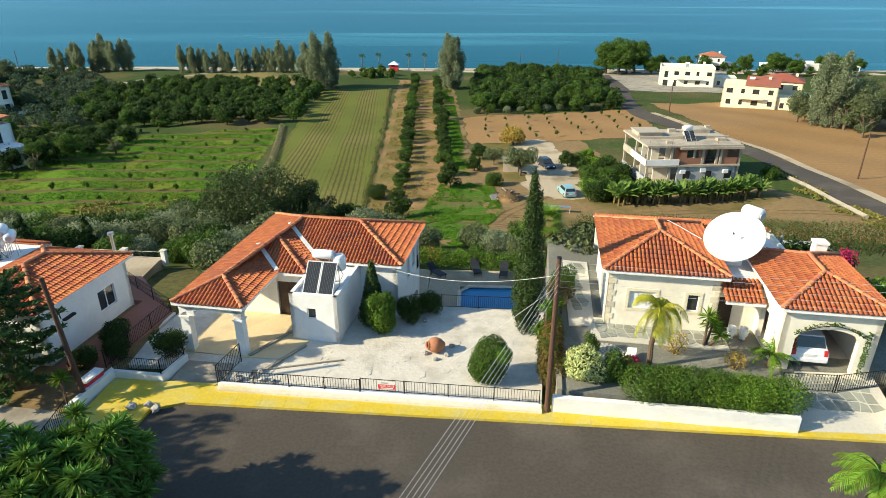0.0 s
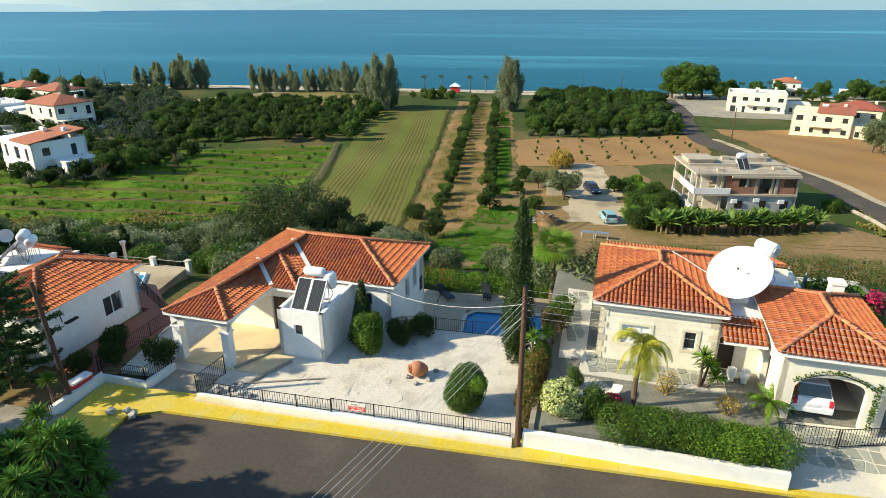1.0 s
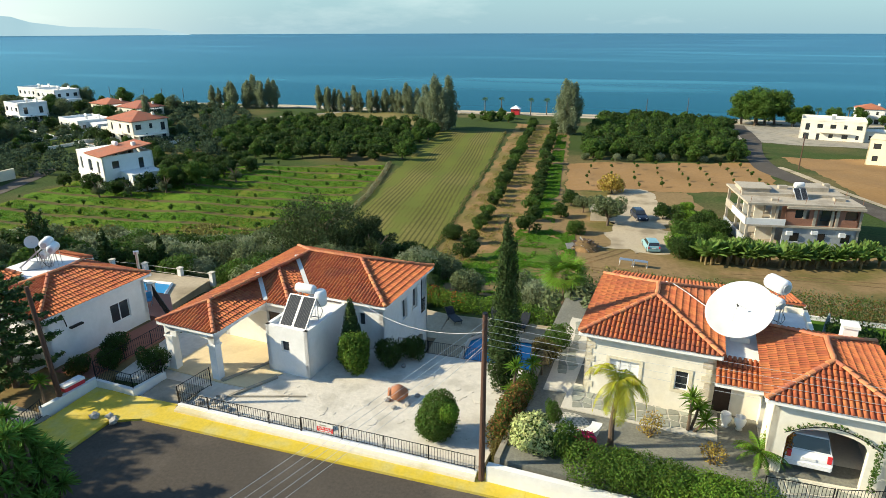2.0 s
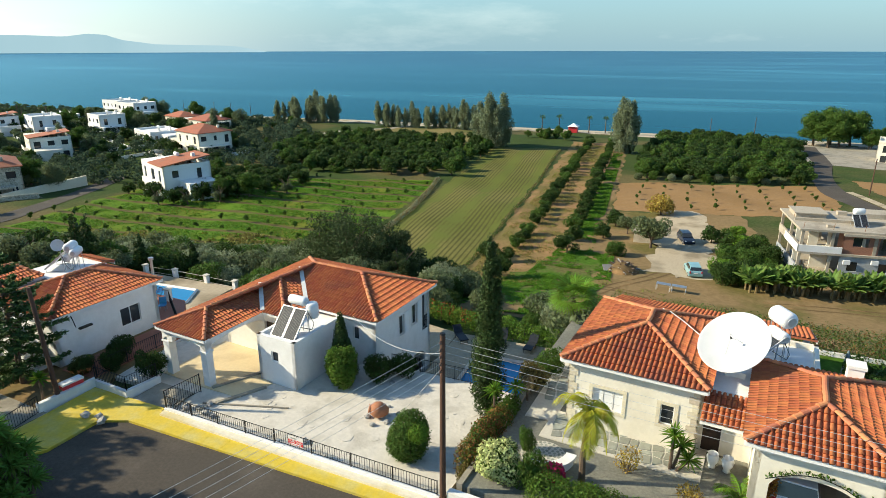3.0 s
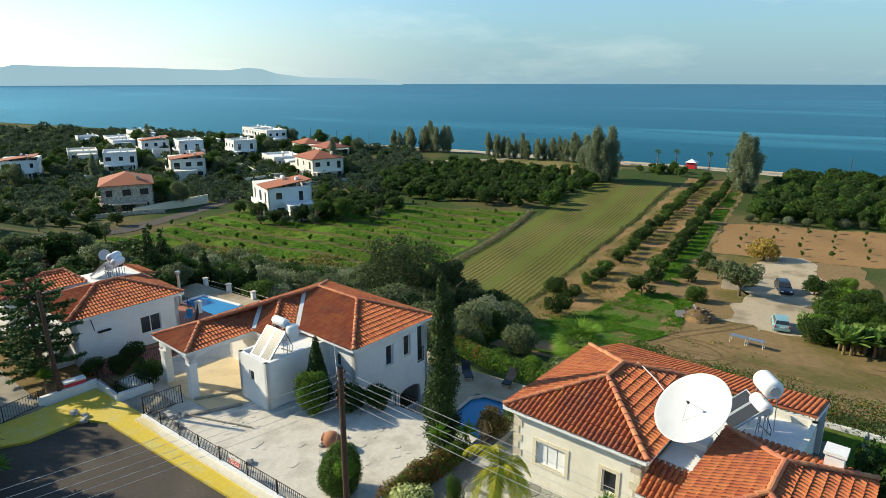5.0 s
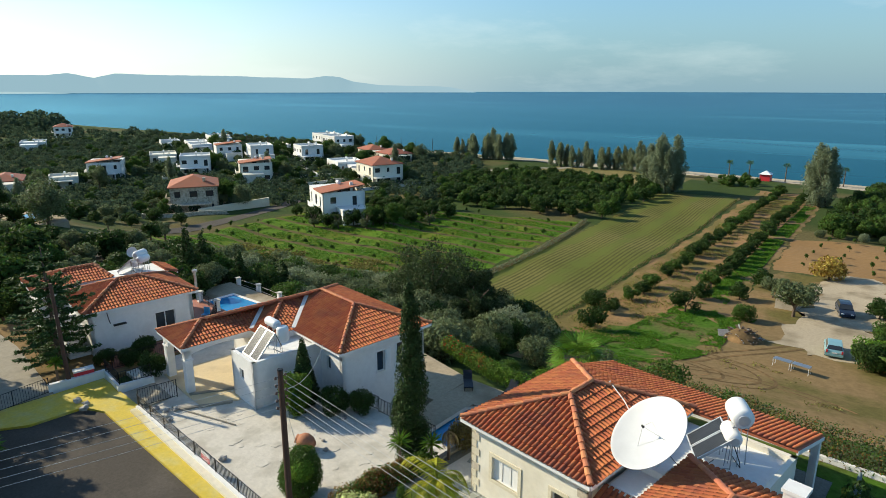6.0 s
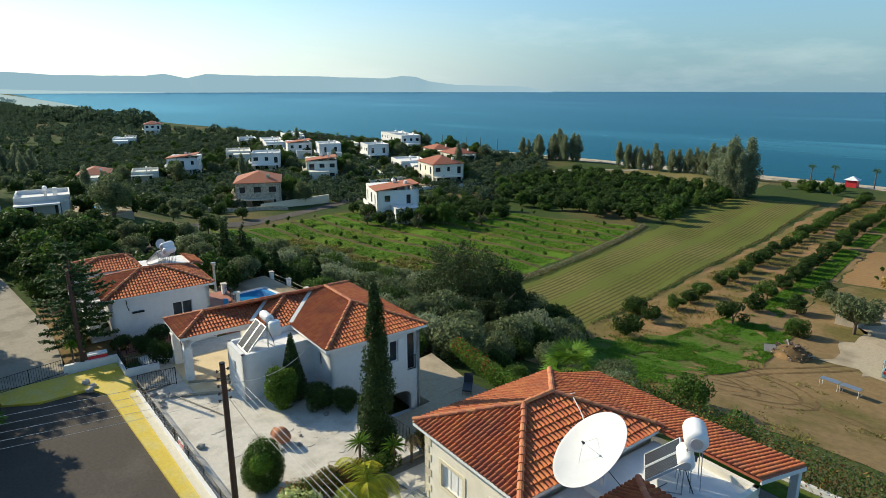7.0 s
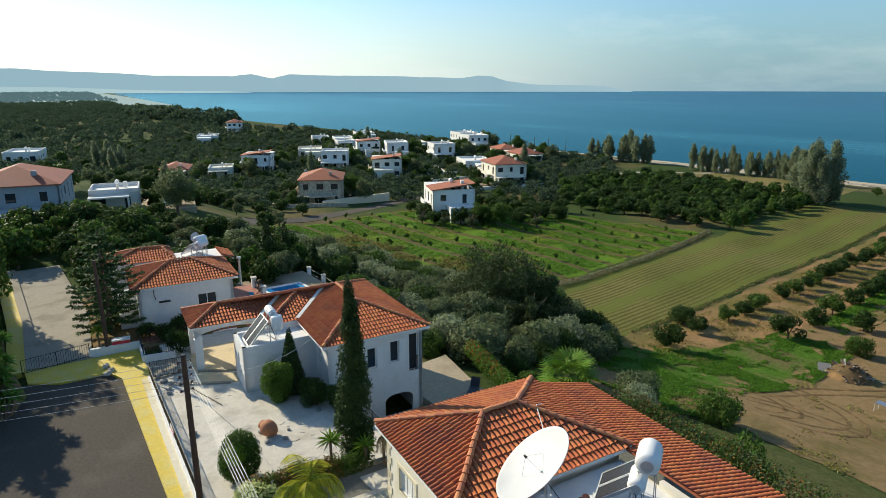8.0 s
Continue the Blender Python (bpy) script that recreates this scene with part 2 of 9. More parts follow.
M["farroof"] = material("far_roof_tiles", (0.36, 0.105, 0.055), 0.8, spread=0.2, scale=1.5, second=(0.29, 0.105, 0.062), second_scale=0.5, per="object", per_spread=0.15)
M["farwhite"] = material("far_white_render", (0.78, 0.76, 0.72), 0.85, spread=0.06, per="object", per_spread=0.06)
M["cable"] = material("pale_cable", (0.55, 0.55, 0.54), 0.5, 0.3)
M["darkcable"] = material("dark_cable", (0.03, 0.03, 0.03), 0.6)
M["insulator"] = material("brown_insulator", (0.10, 0.05, 0.035), 0.3)
# ground covers
M["ground"] = material("scrub_ground", (0.125, 0.105, 0.048), 0.95, spec=0.04, spread=0.35, scale=0.5, second=(0.052, 0.078, 0.024), second_scale=0.035, second_at=(0.36, 0.52))
M["green"] = material("green_field", (0.098, 0.180, 0.020), 0.95, spec=0.04, spread=0.3, scale=0.35, second=(0.13, 0.15, 0.022), second_scale=0.06, second_at=(0.45, 0.65), bump=0.6, bump_scale=3)
striped(M["green"], (0.115, 0.095, 0.040), 7.0, "Y", 2.3, (0.78, 0.97), 0.5, 0.35, (0, -1.9, 0))
M["stubble"] = material("stubble_field", (0.165, 0.150, 0.050), 0.95, spec=0.04, spread=0.25, scale=0.5, second=(0.122, 0.127, 0.032), second_scale=0.035, second_at=(0.42, 0.62), bump=0.4, bump_scale=4)
striped(M["stubble"], (0.080, 0.078, 0.026), 0.85, "X", -7.0, (0.48, 0.95), 0.6, 0.9)
striped(M["stubble"], (0.122, 0.138, 0.034), 9.0, "X", -7.0, (0.5, 1.0), 0.9, 1.4)
M["soil"] = material("red_soil", (0.305, 0.182, 0.090), 0.95, spec=0.04, spread=0.22, scale=0.5, second=(0.17, 0.135, 0.052), second_scale=0.10, second_at=(0.42, 0.60), bump=0.5, bump_scale=3)
M["ploughed"] = material("ploughed_soil", (0.29, 0.178, 0.086), 0.95, spec=0.04, spread=0.16, scale=0.4, second=(0.27, 0.16, 0.07), second_scale=0.06, bump=0.5, bump_scale=3)
striped(M["ploughed"], (0.285, 0.165, 0.072), 1.3, "Y", 3.0, (0.4, 1.1), 3.0, 1.3)
M["dirt"] = material("dry_dirt", (0.235, 0.160, 0.080), 0.95, spec=0.04, spread=0.2, scale=0.4, second=(0.135, 0.115, 0.042), second_scale=0.12, second_at=(0.48, 0.62), bump=0.5, bump_scale=4)
M["grass"] = material("fresh_grass", (0.066, 0.135, 0.018), 0.95, spec=0.04, spread=0.35, scale=0.6, second=(0.125, 0.115, 0.045), second_scale=0.22, second_at=(0.44, 0.62), bump=0.8, bump_scale=4)
M["gravel"] = material("pale_gravel", (0.43, 0.355, 0.255), 0.95, spec=0.04, spread=0.16, scale=1, second=(0.27, 0.22, 0.15), second_scale=0.25, bump=0.4, bump_scale=15)
M["sand"] = material("beach_sand", (0.50, 0.42, 0.31), 0.95, spec=0.04, spread=0.15, scale=0.3)
M["dry_grass"] = material("dry_grass", (0.20, 0.165, 0.07), 0.95, spec=0.04, spread=0.25, scale=0.3, second=(0.11, 0.12, 0.04), second_scale=0.04)
# foliage
M["leaf_dark"] = leaf_material("leaf_dark", (0.046, 0.082, 0.020), 0.35, 0.38)
M["leaf_carob"] = leaf_material("leaf_carob", (0.062, 0.088, 0.032), 0.4, 0.2)
M["leaf_mid"] = leaf_material("leaf_mid", (0.076, 0.135, 0.026), 0.35, 0.38)
M["leaf_bright"] = leaf_material("leaf_bright", (0.136, 0.240, 0.029))
M["leaf_shrub"] = leaf_material("leaf_shrub", (0.105, 0.180, 0.028), 0.35, 0.35)
M["leaf_lime"] = leaf_material("leaf_lime", (0.46, 0.45, 0.050), 0.3, 0.4)
M["leaf_olive"] = leaf_material("leaf_olive", (0.145, 0.178, 0.085), 0.35, 0.38)
M["leaf_grey"] = leaf_material("leaf_grey", (0.235, 0.275, 0.165), 0.25, 0.5)
M["leaf_cypress"] = leaf_material("leaf_cypress", (0.042, 0.070, 0.020), through=0.1)
M["leaf_pine"] = leaf_material("leaf_pine", (0.055, 0.105, 0.030), through=0.15)
M["leaf_yucca"] = leaf_material("leaf_yucca", (0.14, 0.25, 0.05), through=0.2)
M["leaf_cream"] = leaf_material("leaf_cream", (0.525, 0.559, 0.240))
M["leaf_rust"] = leaf_material("leaf_rust", (0.14, 0.115, 0.04))
M["leaf_copper"] = leaf_material("leaf_copper", (0.20, 0.105, 0.035))
M["leaf_gold"] = leaf_material("leaf_gold", (0.375, 0.260, 0.060))
M["petal_pink"] = leaf_material("petal_pink", (0.45, 0.03, 0.12))
M["petal_orange"] = leaf_material("petal_orange", (0.36, 0.15, 0.035), 0.5)
M["petal_red"] = leaf_material("petal_red", (0.55, 0.03, 0.02))
M["leaf_banana"] = leaf_material("leaf_banana", (0.15, 0.24, 0.055), through=0.35)
M["garden_gravel"] = material("garden_gravel", (0.175, 0.175, 0.150), 0.95, spec=0.1, spread=0.2, scale=2, second=(0.235, 0.23, 0.19), second_scale=0.5, bump=0.5, bump_scale=25)
# leaf green paled towards grey-blue: distance haze put into the colour
M["leaf_far_hazed"] = leaf_material("leaf_far_hazed", (0.066, 0.100, 0.058), 0.22, 0.40, 0.9)
M["blade"] = leaf_material("grass_blade", (0.095, 0.205, 0.020), 0.3)
M["blade_dry"] = leaf_material("dry_grass_blade", (0.22, 0.20, 0.055), 0.35)
M["soil_dark"] = material("damp_soil", (0.150, 0.100, 0.050), 0.95, spec=0.04, spread=0.25, scale=0.6, second=(0.28, 0.17, 0.08), second_scale=0.4)
M["leaf_dead"] = leaf_material("leaf_dead", (0.250, 0.182, 0.090))


def water_material():
    m = bpy.data.materials.new("sea_water")
    m.use_nodes = True
    n, l = m.node_tree.nodes, m.node_tree.links
    b = n["Principled BSDF"]
    geo = n.new("ShaderNodeNewGeometry")
    sep = n.new("ShaderNodeSeparateXYZ")
    l.new(geo.outputs["Position"], sep.inputs[0])
    deep = n.new("ShaderNodeMapRange")          # shallow water near the shore, its tone lifted to stand for glare; deep water further out
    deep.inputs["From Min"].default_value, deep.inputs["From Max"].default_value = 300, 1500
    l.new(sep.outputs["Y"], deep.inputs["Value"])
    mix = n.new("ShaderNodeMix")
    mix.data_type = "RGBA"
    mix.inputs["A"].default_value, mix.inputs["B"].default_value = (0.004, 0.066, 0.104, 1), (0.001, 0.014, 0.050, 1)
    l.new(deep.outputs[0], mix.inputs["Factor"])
    mp = n.new("ShaderNodeMapping")
    mp.inputs["Scale"].default_value = (0.0012, 0.006, 1)
    mp.inputs["Rotation"].default_value = (0, 0, radians(12))
    l.new(geo.outputs["Position"], mp.inputs["Vector"])
    nz = n.new("ShaderNodeTexNoise")
    nz.inputs["Scale"].default_value, nz.inputs["Detail"].default_value, nz.inputs["Distortion"].default_value = 1.6, 5, 1.2
    l.new(mp.outputs[0], nz.inputs["Vector"])
    r = n.new("ShaderNodeMapRange")
    r.inputs["From Min"].default_value, r.inputs["From Max"].default_value = 0.52, 0.75
    l.new(nz.outputs["Fac"], r.inputs["Value"])
    half = n.new("ShaderNodeMath")
    half.operation, half.inputs[1].default_value = "MULTIPLY", 0.7
    l.new(r.outputs[0], half.inputs[0])
    slick = n.new("ShaderNodeMix")
    slick.data_type = "RGBA"
    slick.inputs["B"].default_value = (0.06, 0.24, 0.32, 1)
    l.new(half.outputs[0], slick.inputs["Factor"])
    l.new(mix.outputs["Result"], slick.inputs["A"])
    bn = n.new("ShaderNodeTexNoise")
    bn.inputs["Scale"].default_value, bn.inputs["Detail"].default_value = 0.35, 8
    l.new(geo.outputs["Position"], bn.inputs["Vector"])
    bu = n.new("ShaderNodeBump")
    bu.inputs["Strength"].default_value, bu.inputs["Distance"].default_value = 0.12, 0.4
    l.new(bn.outputs["Fac"], bu.inputs["Height"])
    # light scattered back from the water under a rough gloss that grows towards the horizon
    under, gloss, both = n.new("ShaderNodeBsdfDiffuse"), n.new("ShaderNodeBsdfGlossy"), n.new("ShaderNodeMixShader")
    l.new(slick.outputs["Result"], under.inputs["Color"])
    gloss.inputs["Roughness"].default_value, gloss.inputs["Color"].default_value = 0.22, (0.50, 0.88, 1.0, 1)
    l.new(bu.outputs[0], gloss.inputs["Normal"])
    fr = n.new("ShaderNodeFresnel")
    fr.inputs["IOR"].default_value = 1.33
    fm = n.new("ShaderNodeMapRange")
    fm.inputs["From Min"].default_value, fm.inputs["From Max"].default_value = 0.30, 0.85
    fm.inputs["To Min"].default_value, fm.inputs["To Max"].default_value = 0.05, 0.43
    l.new(fr.outputs[0], fm.inputs["Value"])
    l.new(fm.outputs[0], both.inputs[0])
    l.new(under.outputs[0], both.inputs[1])
    l.new(gloss.outputs[0], both.inputs[2])
    l.new(both.outputs[0], n["Material Output"].inputs["Surface"])
    n.remove(b)
    return m


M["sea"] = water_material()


def pool_water():
    m = bpy.data.materials.new("pool_water")
    m.use_nodes = True
    b = m.node_tree.nodes["Principled BSDF"]
    b.inputs["Base Color"].default_value = (0.02, 0.22, 0.46, 1)
    b.inputs["Roughness"].default_value, b.inputs["IOR"].default_value = 0.08, 1.33
    return m


M["pool"] = pool_water()


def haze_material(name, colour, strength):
    """Far backdrop of hills, plain, woods: sea haze painted in as colour and glow."""
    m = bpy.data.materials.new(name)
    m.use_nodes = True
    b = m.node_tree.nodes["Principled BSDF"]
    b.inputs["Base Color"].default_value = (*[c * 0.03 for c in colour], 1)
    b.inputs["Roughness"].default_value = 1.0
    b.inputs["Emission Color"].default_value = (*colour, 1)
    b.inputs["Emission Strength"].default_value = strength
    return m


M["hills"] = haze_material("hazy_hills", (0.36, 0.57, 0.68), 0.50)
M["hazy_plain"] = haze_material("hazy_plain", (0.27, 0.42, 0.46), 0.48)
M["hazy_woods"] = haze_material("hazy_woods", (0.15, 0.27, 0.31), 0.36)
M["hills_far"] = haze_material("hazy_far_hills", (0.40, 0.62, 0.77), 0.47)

# ---- mesh helpers ----
class Mesh:
    """Gathers vertices and faces; boxes, tubes and turned shapes in one mesh."""

    def __init__(self):
        self.v, self.f = [], []

    def add(self, verts, faces, m=None):
        k = len(self.v)
        self.v += [tuple(m @ Vector(p)) for p in verts] if m is not None else [tuple(p) for p in verts]
        self.f += [tuple(i + k for i in q) for q in faces]
        return self

    def box(self, x0, x1, y0, y1, z0, z1, m=None):
        p = [(x, y, z) for z in (z0, z1) for y in (y0, y1) for x in (x0, x1)]
        return self.add(p, [(0, 2, 3, 1), (4, 5, 7, 6), (0, 1, 5, 4), (2, 6, 7, 3), (0, 4, 6, 2), (1, 3, 7, 5)], m)

    def tube(self, a, b, r0, r1=None, n=8):
        r1 = r0 if r1 is None else r1
        a, b = Vector(a), Vector(b)
        q = (b - a).to_track_quat("Z", "Y")
        p = [a + q @ Vector((r0 * math.cos(i * math.tau / n), r0 * math.sin(i * math.tau / n), 0)) for i in range(n)]
        p += [b + q @ Vector((r1 * math.cos(i * math.tau / n), r1 * math.sin(i * math.tau / n), 0)) for i in range(n)]
        f = [(i, (i + 1) % n, n + (i + 1) % n, n + i) for i in range(n)]
        return self.add(p, f + [tuple(range(n))[::-1], tuple(range(n, 2 * n))])

    def path(self, pts, r0, r1=None, n=6):
        """One continuous tapering tube through the points."""
        r1 = r0 if r1 is None else r1
        pts = [Vector(p) for p in pts]
        k = len(pts) - 1
        way = [(pts[min(i + 1, k)] - pts[max(i - 1, 0)]).normalized() for i in range(k + 1)]
        q = way[0].to_track_quat("Z", "Y")
        v = []
        for i, p in enumerate(pts):
            if i:
                q = way[i - 1].rotation_difference(way[i]) @ q
            r = r0 + (r1 - r0) * i / k
            v += [p + q @ Vector((r * math.cos(j * math.tau / n), r * math.sin(j * math.tau / n), 0)) for j in range(n)]
        f = [(i * n + j, i * n + (j + 1) % n, (i + 1) * n + (j + 1) % n, (i + 1) * n + j) for i in range(k) for j in range(n)]
        return self.add(v, f + [tuple(range(n))[::-1], tuple(range(k * n, (k + 1) * n))])

    def turned(self, profile, n=16, m=None):
        p = [(r * math.cos(i * math.tau / n), r * math.sin(i * math.tau / n), z) for r, z in profile for i in range(n)]
        f = [(k * n + i, k * n + (i + 1) % n, (k + 1) * n + (i + 1) % n, (k + 1) * n + i) for k in range(len(profile) - 1) for i in range(n)]
        return self.add(p, f, m)

    def prism(self, poly, z0, z1):
        n = len(poly)
        top = [(x, y, z1) for x, y in poly]
        low = [(x, y, z0) for x, y in poly]
        return self.add(low + top, [tuple(range(n))[::-1], tuple(range(n, 2 * n))] + [(i, (i + 1) % n, n + (i + 1) % n, n + i) for i in range(n)])

    def slab(self, poly, thick):
        """A tilted plate: top polygon in 3D, thickness straight down."""
        n = len(poly)
        low = [(x, y, z - thick) for x, y, z in poly]
        return self.add(list(poly) + low, [tuple(range(n)), tuple(range(n, 2 * n))[::-1]] + [(i, n + i, n + (i + 1) % n, (i + 1) % n) for i in range(n)])

    def weld(self):
        """Joins points that coincide, so that a wall's stretches hang together."""
        seen, to, v = {}, [], []
        for p in self.v:
            k = tuple(round(c, 3) for c in p)
            if k not in seen:
                seen[k] = len(v)
                v.append(p)
            to.append(seen[k])
        self.v, self.f = v, [q for q in (tuple(to[i] for i in f) for f in self.f) if len(set(q)) == len(q)]
        return self

    def data(self, name, mat, smooth=False):
        me = bpy.data.meshes.new(name)
        me.from_pydata(self.v, [], self.f)
        me.materials.append(mat)
        if smooth:
            me.polygons.foreach_set("use_smooth", [True] * len(me.polygons))
        me.update()
        return me


def part(name, mesh, mat, parent, label="", smooth=False, at=None):
    if "wall" in name or name in ("carport", "store", "fascia"):
        mesh.weld()
    ob = new(name, mesh.data(name, mat, smooth))
    ob.parent = parent
    if at is not None:
        ob.matrix_basis = at
    return tagged(ob, label)


def thing(name, label, category, at=None, group="", kind=""):
    ob = new(name)
    ob.empty_display_size = 0.2
    if at is not None:
        ob.matrix_basis = at
    return tagged(ob, label, category, group, kind)


def whole(name, mesh, mat, label, category="", group="", kind="", smooth=False, at=None):
    ob = new(name, mesh.data(name, mat, smooth))
    if at is not None:
        ob.matrix_basis = at
    return tagged(ob, label, category, group, kind)


def arrays(name, v, f, mat, smooth=False):
    me = bpy.data.meshes.new(name)
    me.vertices.add(len(v))
    me.vertices.foreach_set("co", np.asarray(v, np.float32).ravel())
    f = np.asarray(f, np.int32)
    k = f.shape[1]
    me.loops.add(f.size)
    me.loops.foreach_set("vertex_index", f.ravel())
    me.polygons.add(len(f))
    me.polygons.foreach_set("loop_start", np.arange(0, f.size, k, dtype=np.int32))
    me.materials.append(mat)
    if smooth:
        me.polygons.foreach_set("use_smooth", np.ones(len(f), bool))
    me.update(calc_edges=True)
    return me


# ---- terrain ----
GY = (-6000, 32.5, 34, 45, 75, 90, 144, 265, 286, 300, 330)
GZ = (0.0, 0.0, -3.0, -3.4, -10.2, -11.0, -13.0, -16.5, -17.3, -18.9, -21.0)


def ground_z(x, y):
    """The land: street level, a bank below the villas, fields falling to the shore, lower towards the west."""
    x, y = np.asarray(x, float), np.asarray(y, float)
    bend = np.clip((-x - 150) / 550, 0, None)
    shore = y + 40 * np.minimum(bend, 1) - 70 * np.clip(bend - 1, 0, 8)
    fade = np.interp(y, (44, 62, 150, 235), (0, 1, 1, 0))
    z = np.interp(shore, GY, GZ)
    soft = sum(np.interp(shore + d, GY, GZ) for d in (-4, -2, 0, 2, 4)) / 5      # bank and fields run into one another
    z = z + (soft - z) * np.clip((y - 52) / 8, 0, 1)
    low = np.clip((-x - 105) / 150, 0, 1)
    z = z + (np.minimum(z, -14.0) - z) * low * low * (3 - 2 * low) + 0.02 * np.clip(x, -170, 45) * fade - 0.25
    flat = np.clip((-x - 250) / 200, 0, 1)
    z = z + (np.minimum(z, -16.4) - z) * flat * flat * (3 - 2 * flat)
    rough = 0.25 * np.sin(x * 0.11 + 1.3) * np.sin(y * 0.09) + 0.12 * np.sin(x * 0.31 + y * 0.23)
    far = np.clip((np.hypot(x, y - 30) - 45) / 30, 0, 1) * (shore < 280)
    return z + rough * far


def patch(name, corners, mat, label, step=1.5, lift=0.06, category="", wobble=0.0):
    """A field or surface laid on the terrain: a quad of corners, draped, with an uneven edge."""
    a, b, c, d = [np.array(p, float) for p in corners]
    nu = max(2, int(max(np.hypot(*(b - a)), np.hypot(*(c - d))) / step))
    nv = max(2, int(max(np.hypot(*(d - a)), np.hypot(*(c - b))) / step))
    s, t = np.meshgrid(np.linspace(0, 1, nu + 1), np.linspace(0, 1, nv + 1))
    p = (a * ((1 - s) * (1 - t))[..., None] + b * (s * (1 - t))[..., None] + c * (s * t)[..., None] + d * ((1 - s) * t)[..., None])
    if wobble:
        near = np.clip(1 - np.minimum(np.minimum(s, 1 - s) * nu, np.minimum(t, 1 - t) * nv) / 2.0, 0, 1)[..., None]
        x, y = p[..., 0], p[..., 1]
        w = np.stack([np.sin(x * 0.9 + y * 0.7) + 0.7 * np.sin(y * 2.1 - x * 0.6 + 1) + 0.5 * np.sin(x * 3.7 + 2), np.sin(y * 0.8 - x * 0.8 + 2) + 0.7 * np.sin(x * 1.9 + 0.5) + 0.5 * np.sin(y * 3.3 + x)], -1)
        p = p + w * near * wobble * 0.6
    z = ground_z(p[..., 0], p[..., 1]) + lift
    v = np.dstack([p, z]).reshape(-1, 3)
    i = np.arange((nu + 1) * (nv + 1)).reshape(nv + 1, nu + 1)
    f = np.stack([i[:-1, :-1], i[:-1, 1:], i[1:, 1:], i[1:, :-1]], -1).reshape(-1, 4)
    ob = new(name, arrays(name, v, f, mat, True))
    return tagged(ob, label, category, "", "structure")


def ribbon(name, centre, width, mat, label, lift=0.08, category="road", step=3.0):
    """A road or path along a line of plan points."""
    pts = []
    for (x0, y0), (x1, y1) in zip(centre, centre[1:]):
        k = max(1, int(math.hypot(x1 - x0, y1 - y0) / step))
        pts += [(x0 + (x1 - x0) * i / k, y0 + (y1 - y0) * i / k) for i in range(k)]
    pts.append(centre[-1])
    p = np.array(pts, float)
    for _ in range(3):
        p[1:-1] = (p[:-2] + 2 * p[1:-1] + p[2:]) / 4
    t = np.gradient(p, axis=0)
    t /= np.linalg.norm(t, axis=1, keepdims=True)
    nrm = np.stack([-t[:, 1], t[:, 0]], 1)
    cols = [p + nrm * width * k for k in (-0.5, -0.17, 0.17, 0.5)]
    v = np.concatenate([np.c_[c, ground_z(c[:, 0], c[:, 1]) + lift] for c in cols])
    n = len(p)
    f = [(j * n + i, j * n + i + 1, (j + 1) * n + i + 1, (j + 1) * n + i) for j in range(3) for i in range(n - 1)]
    f = [q[::-1] for q in f]
    return tagged(new(name, arrays(name, v, f, mat)), label, category, "", "structure")


# ---- foliage ----
def leaves(rs, centres, normals, size, aspect=2.0, tilt=0.8):
    """One quad a leaf at each centre, roughly facing the given way."""
    n = len(centres)
    nrm = normals + rs.normal(0, tilt, (n, 3))
    nrm /= np.linalg.norm(nrm, axis=1, keepdims=True) + 1e-9
    a = np.cross(nrm, rs.normal(0, 1, (n, 3)))
    a /= np.linalg.norm(a, axis=1, keepdims=True) + 1e-9
    b = np.cross(nrm, a)
    s = size * rs.uniform(0.6, 1.3, (n, 1))
    a, b = a * s * aspect / 2, b * s / 2
    v = np.stack([centres - a, centres - 0.1 * a + b, centres + a, centres - 0.1 * a - b], 1).reshape(-1, 3)
    return v, np.arange(4 * n).reshape(-1, 4)


def blob_points(rs, blobs, count, shell=0.55):
    """Points in the outer shells of a set of ellipsoid clumps (x, y, z, rx, ry, rz), with outward normals."""
    w = np.array([b[3] * b[4] + b[4] * b[5] + b[3] * b[5] for b in blobs])
    pick = rs.choice(len(blobs), count, p=w / w.sum())
    d = rs.normal(0, 1, (count, 3))
    d /= np.linalg.norm(d, axis=1, keepdims=True)
    r = rs.uniform(shell, 1.0, (count, 1)) ** 0.5 * rs.uniform(0.9, 1.08, (count, 1))
    bb = np.array(blobs)[pick]
    return bb[:, :3] + d * r * bb[:, 3:], d


def crown_blobs(rs, n, width, low, high, flat=0.75, clump=0.42):
    """Clumps spread through a crown with an uneven outline."""
    out = []
    mid, half = (low + high) / 2, (high - low) / 2
    for i in range(n):
        d = rs.normal(0, 1, 3)
        d /= np.linalg.norm(d)
        r = rs.uniform(0.35, 0.85)
        s = rs.uniform(0.75, 1.25) * clump
        out.append((d[0] * r * width, d[1] * r * width, mid + d[2] * r * half, s * width, s * width, s * width * flat))
    return out


def foliage(name, blobs, count, size, mat, seed, aspect=2.0, tilt=0.7, shell=0.5):
    rs = np.random.RandomState(seed)
    c, d = blob_points(rs, blobs, count, shell)
    v, f = leaves(rs, c, d, size, aspect, tilt)
    return arrays(name, v, f, mat)


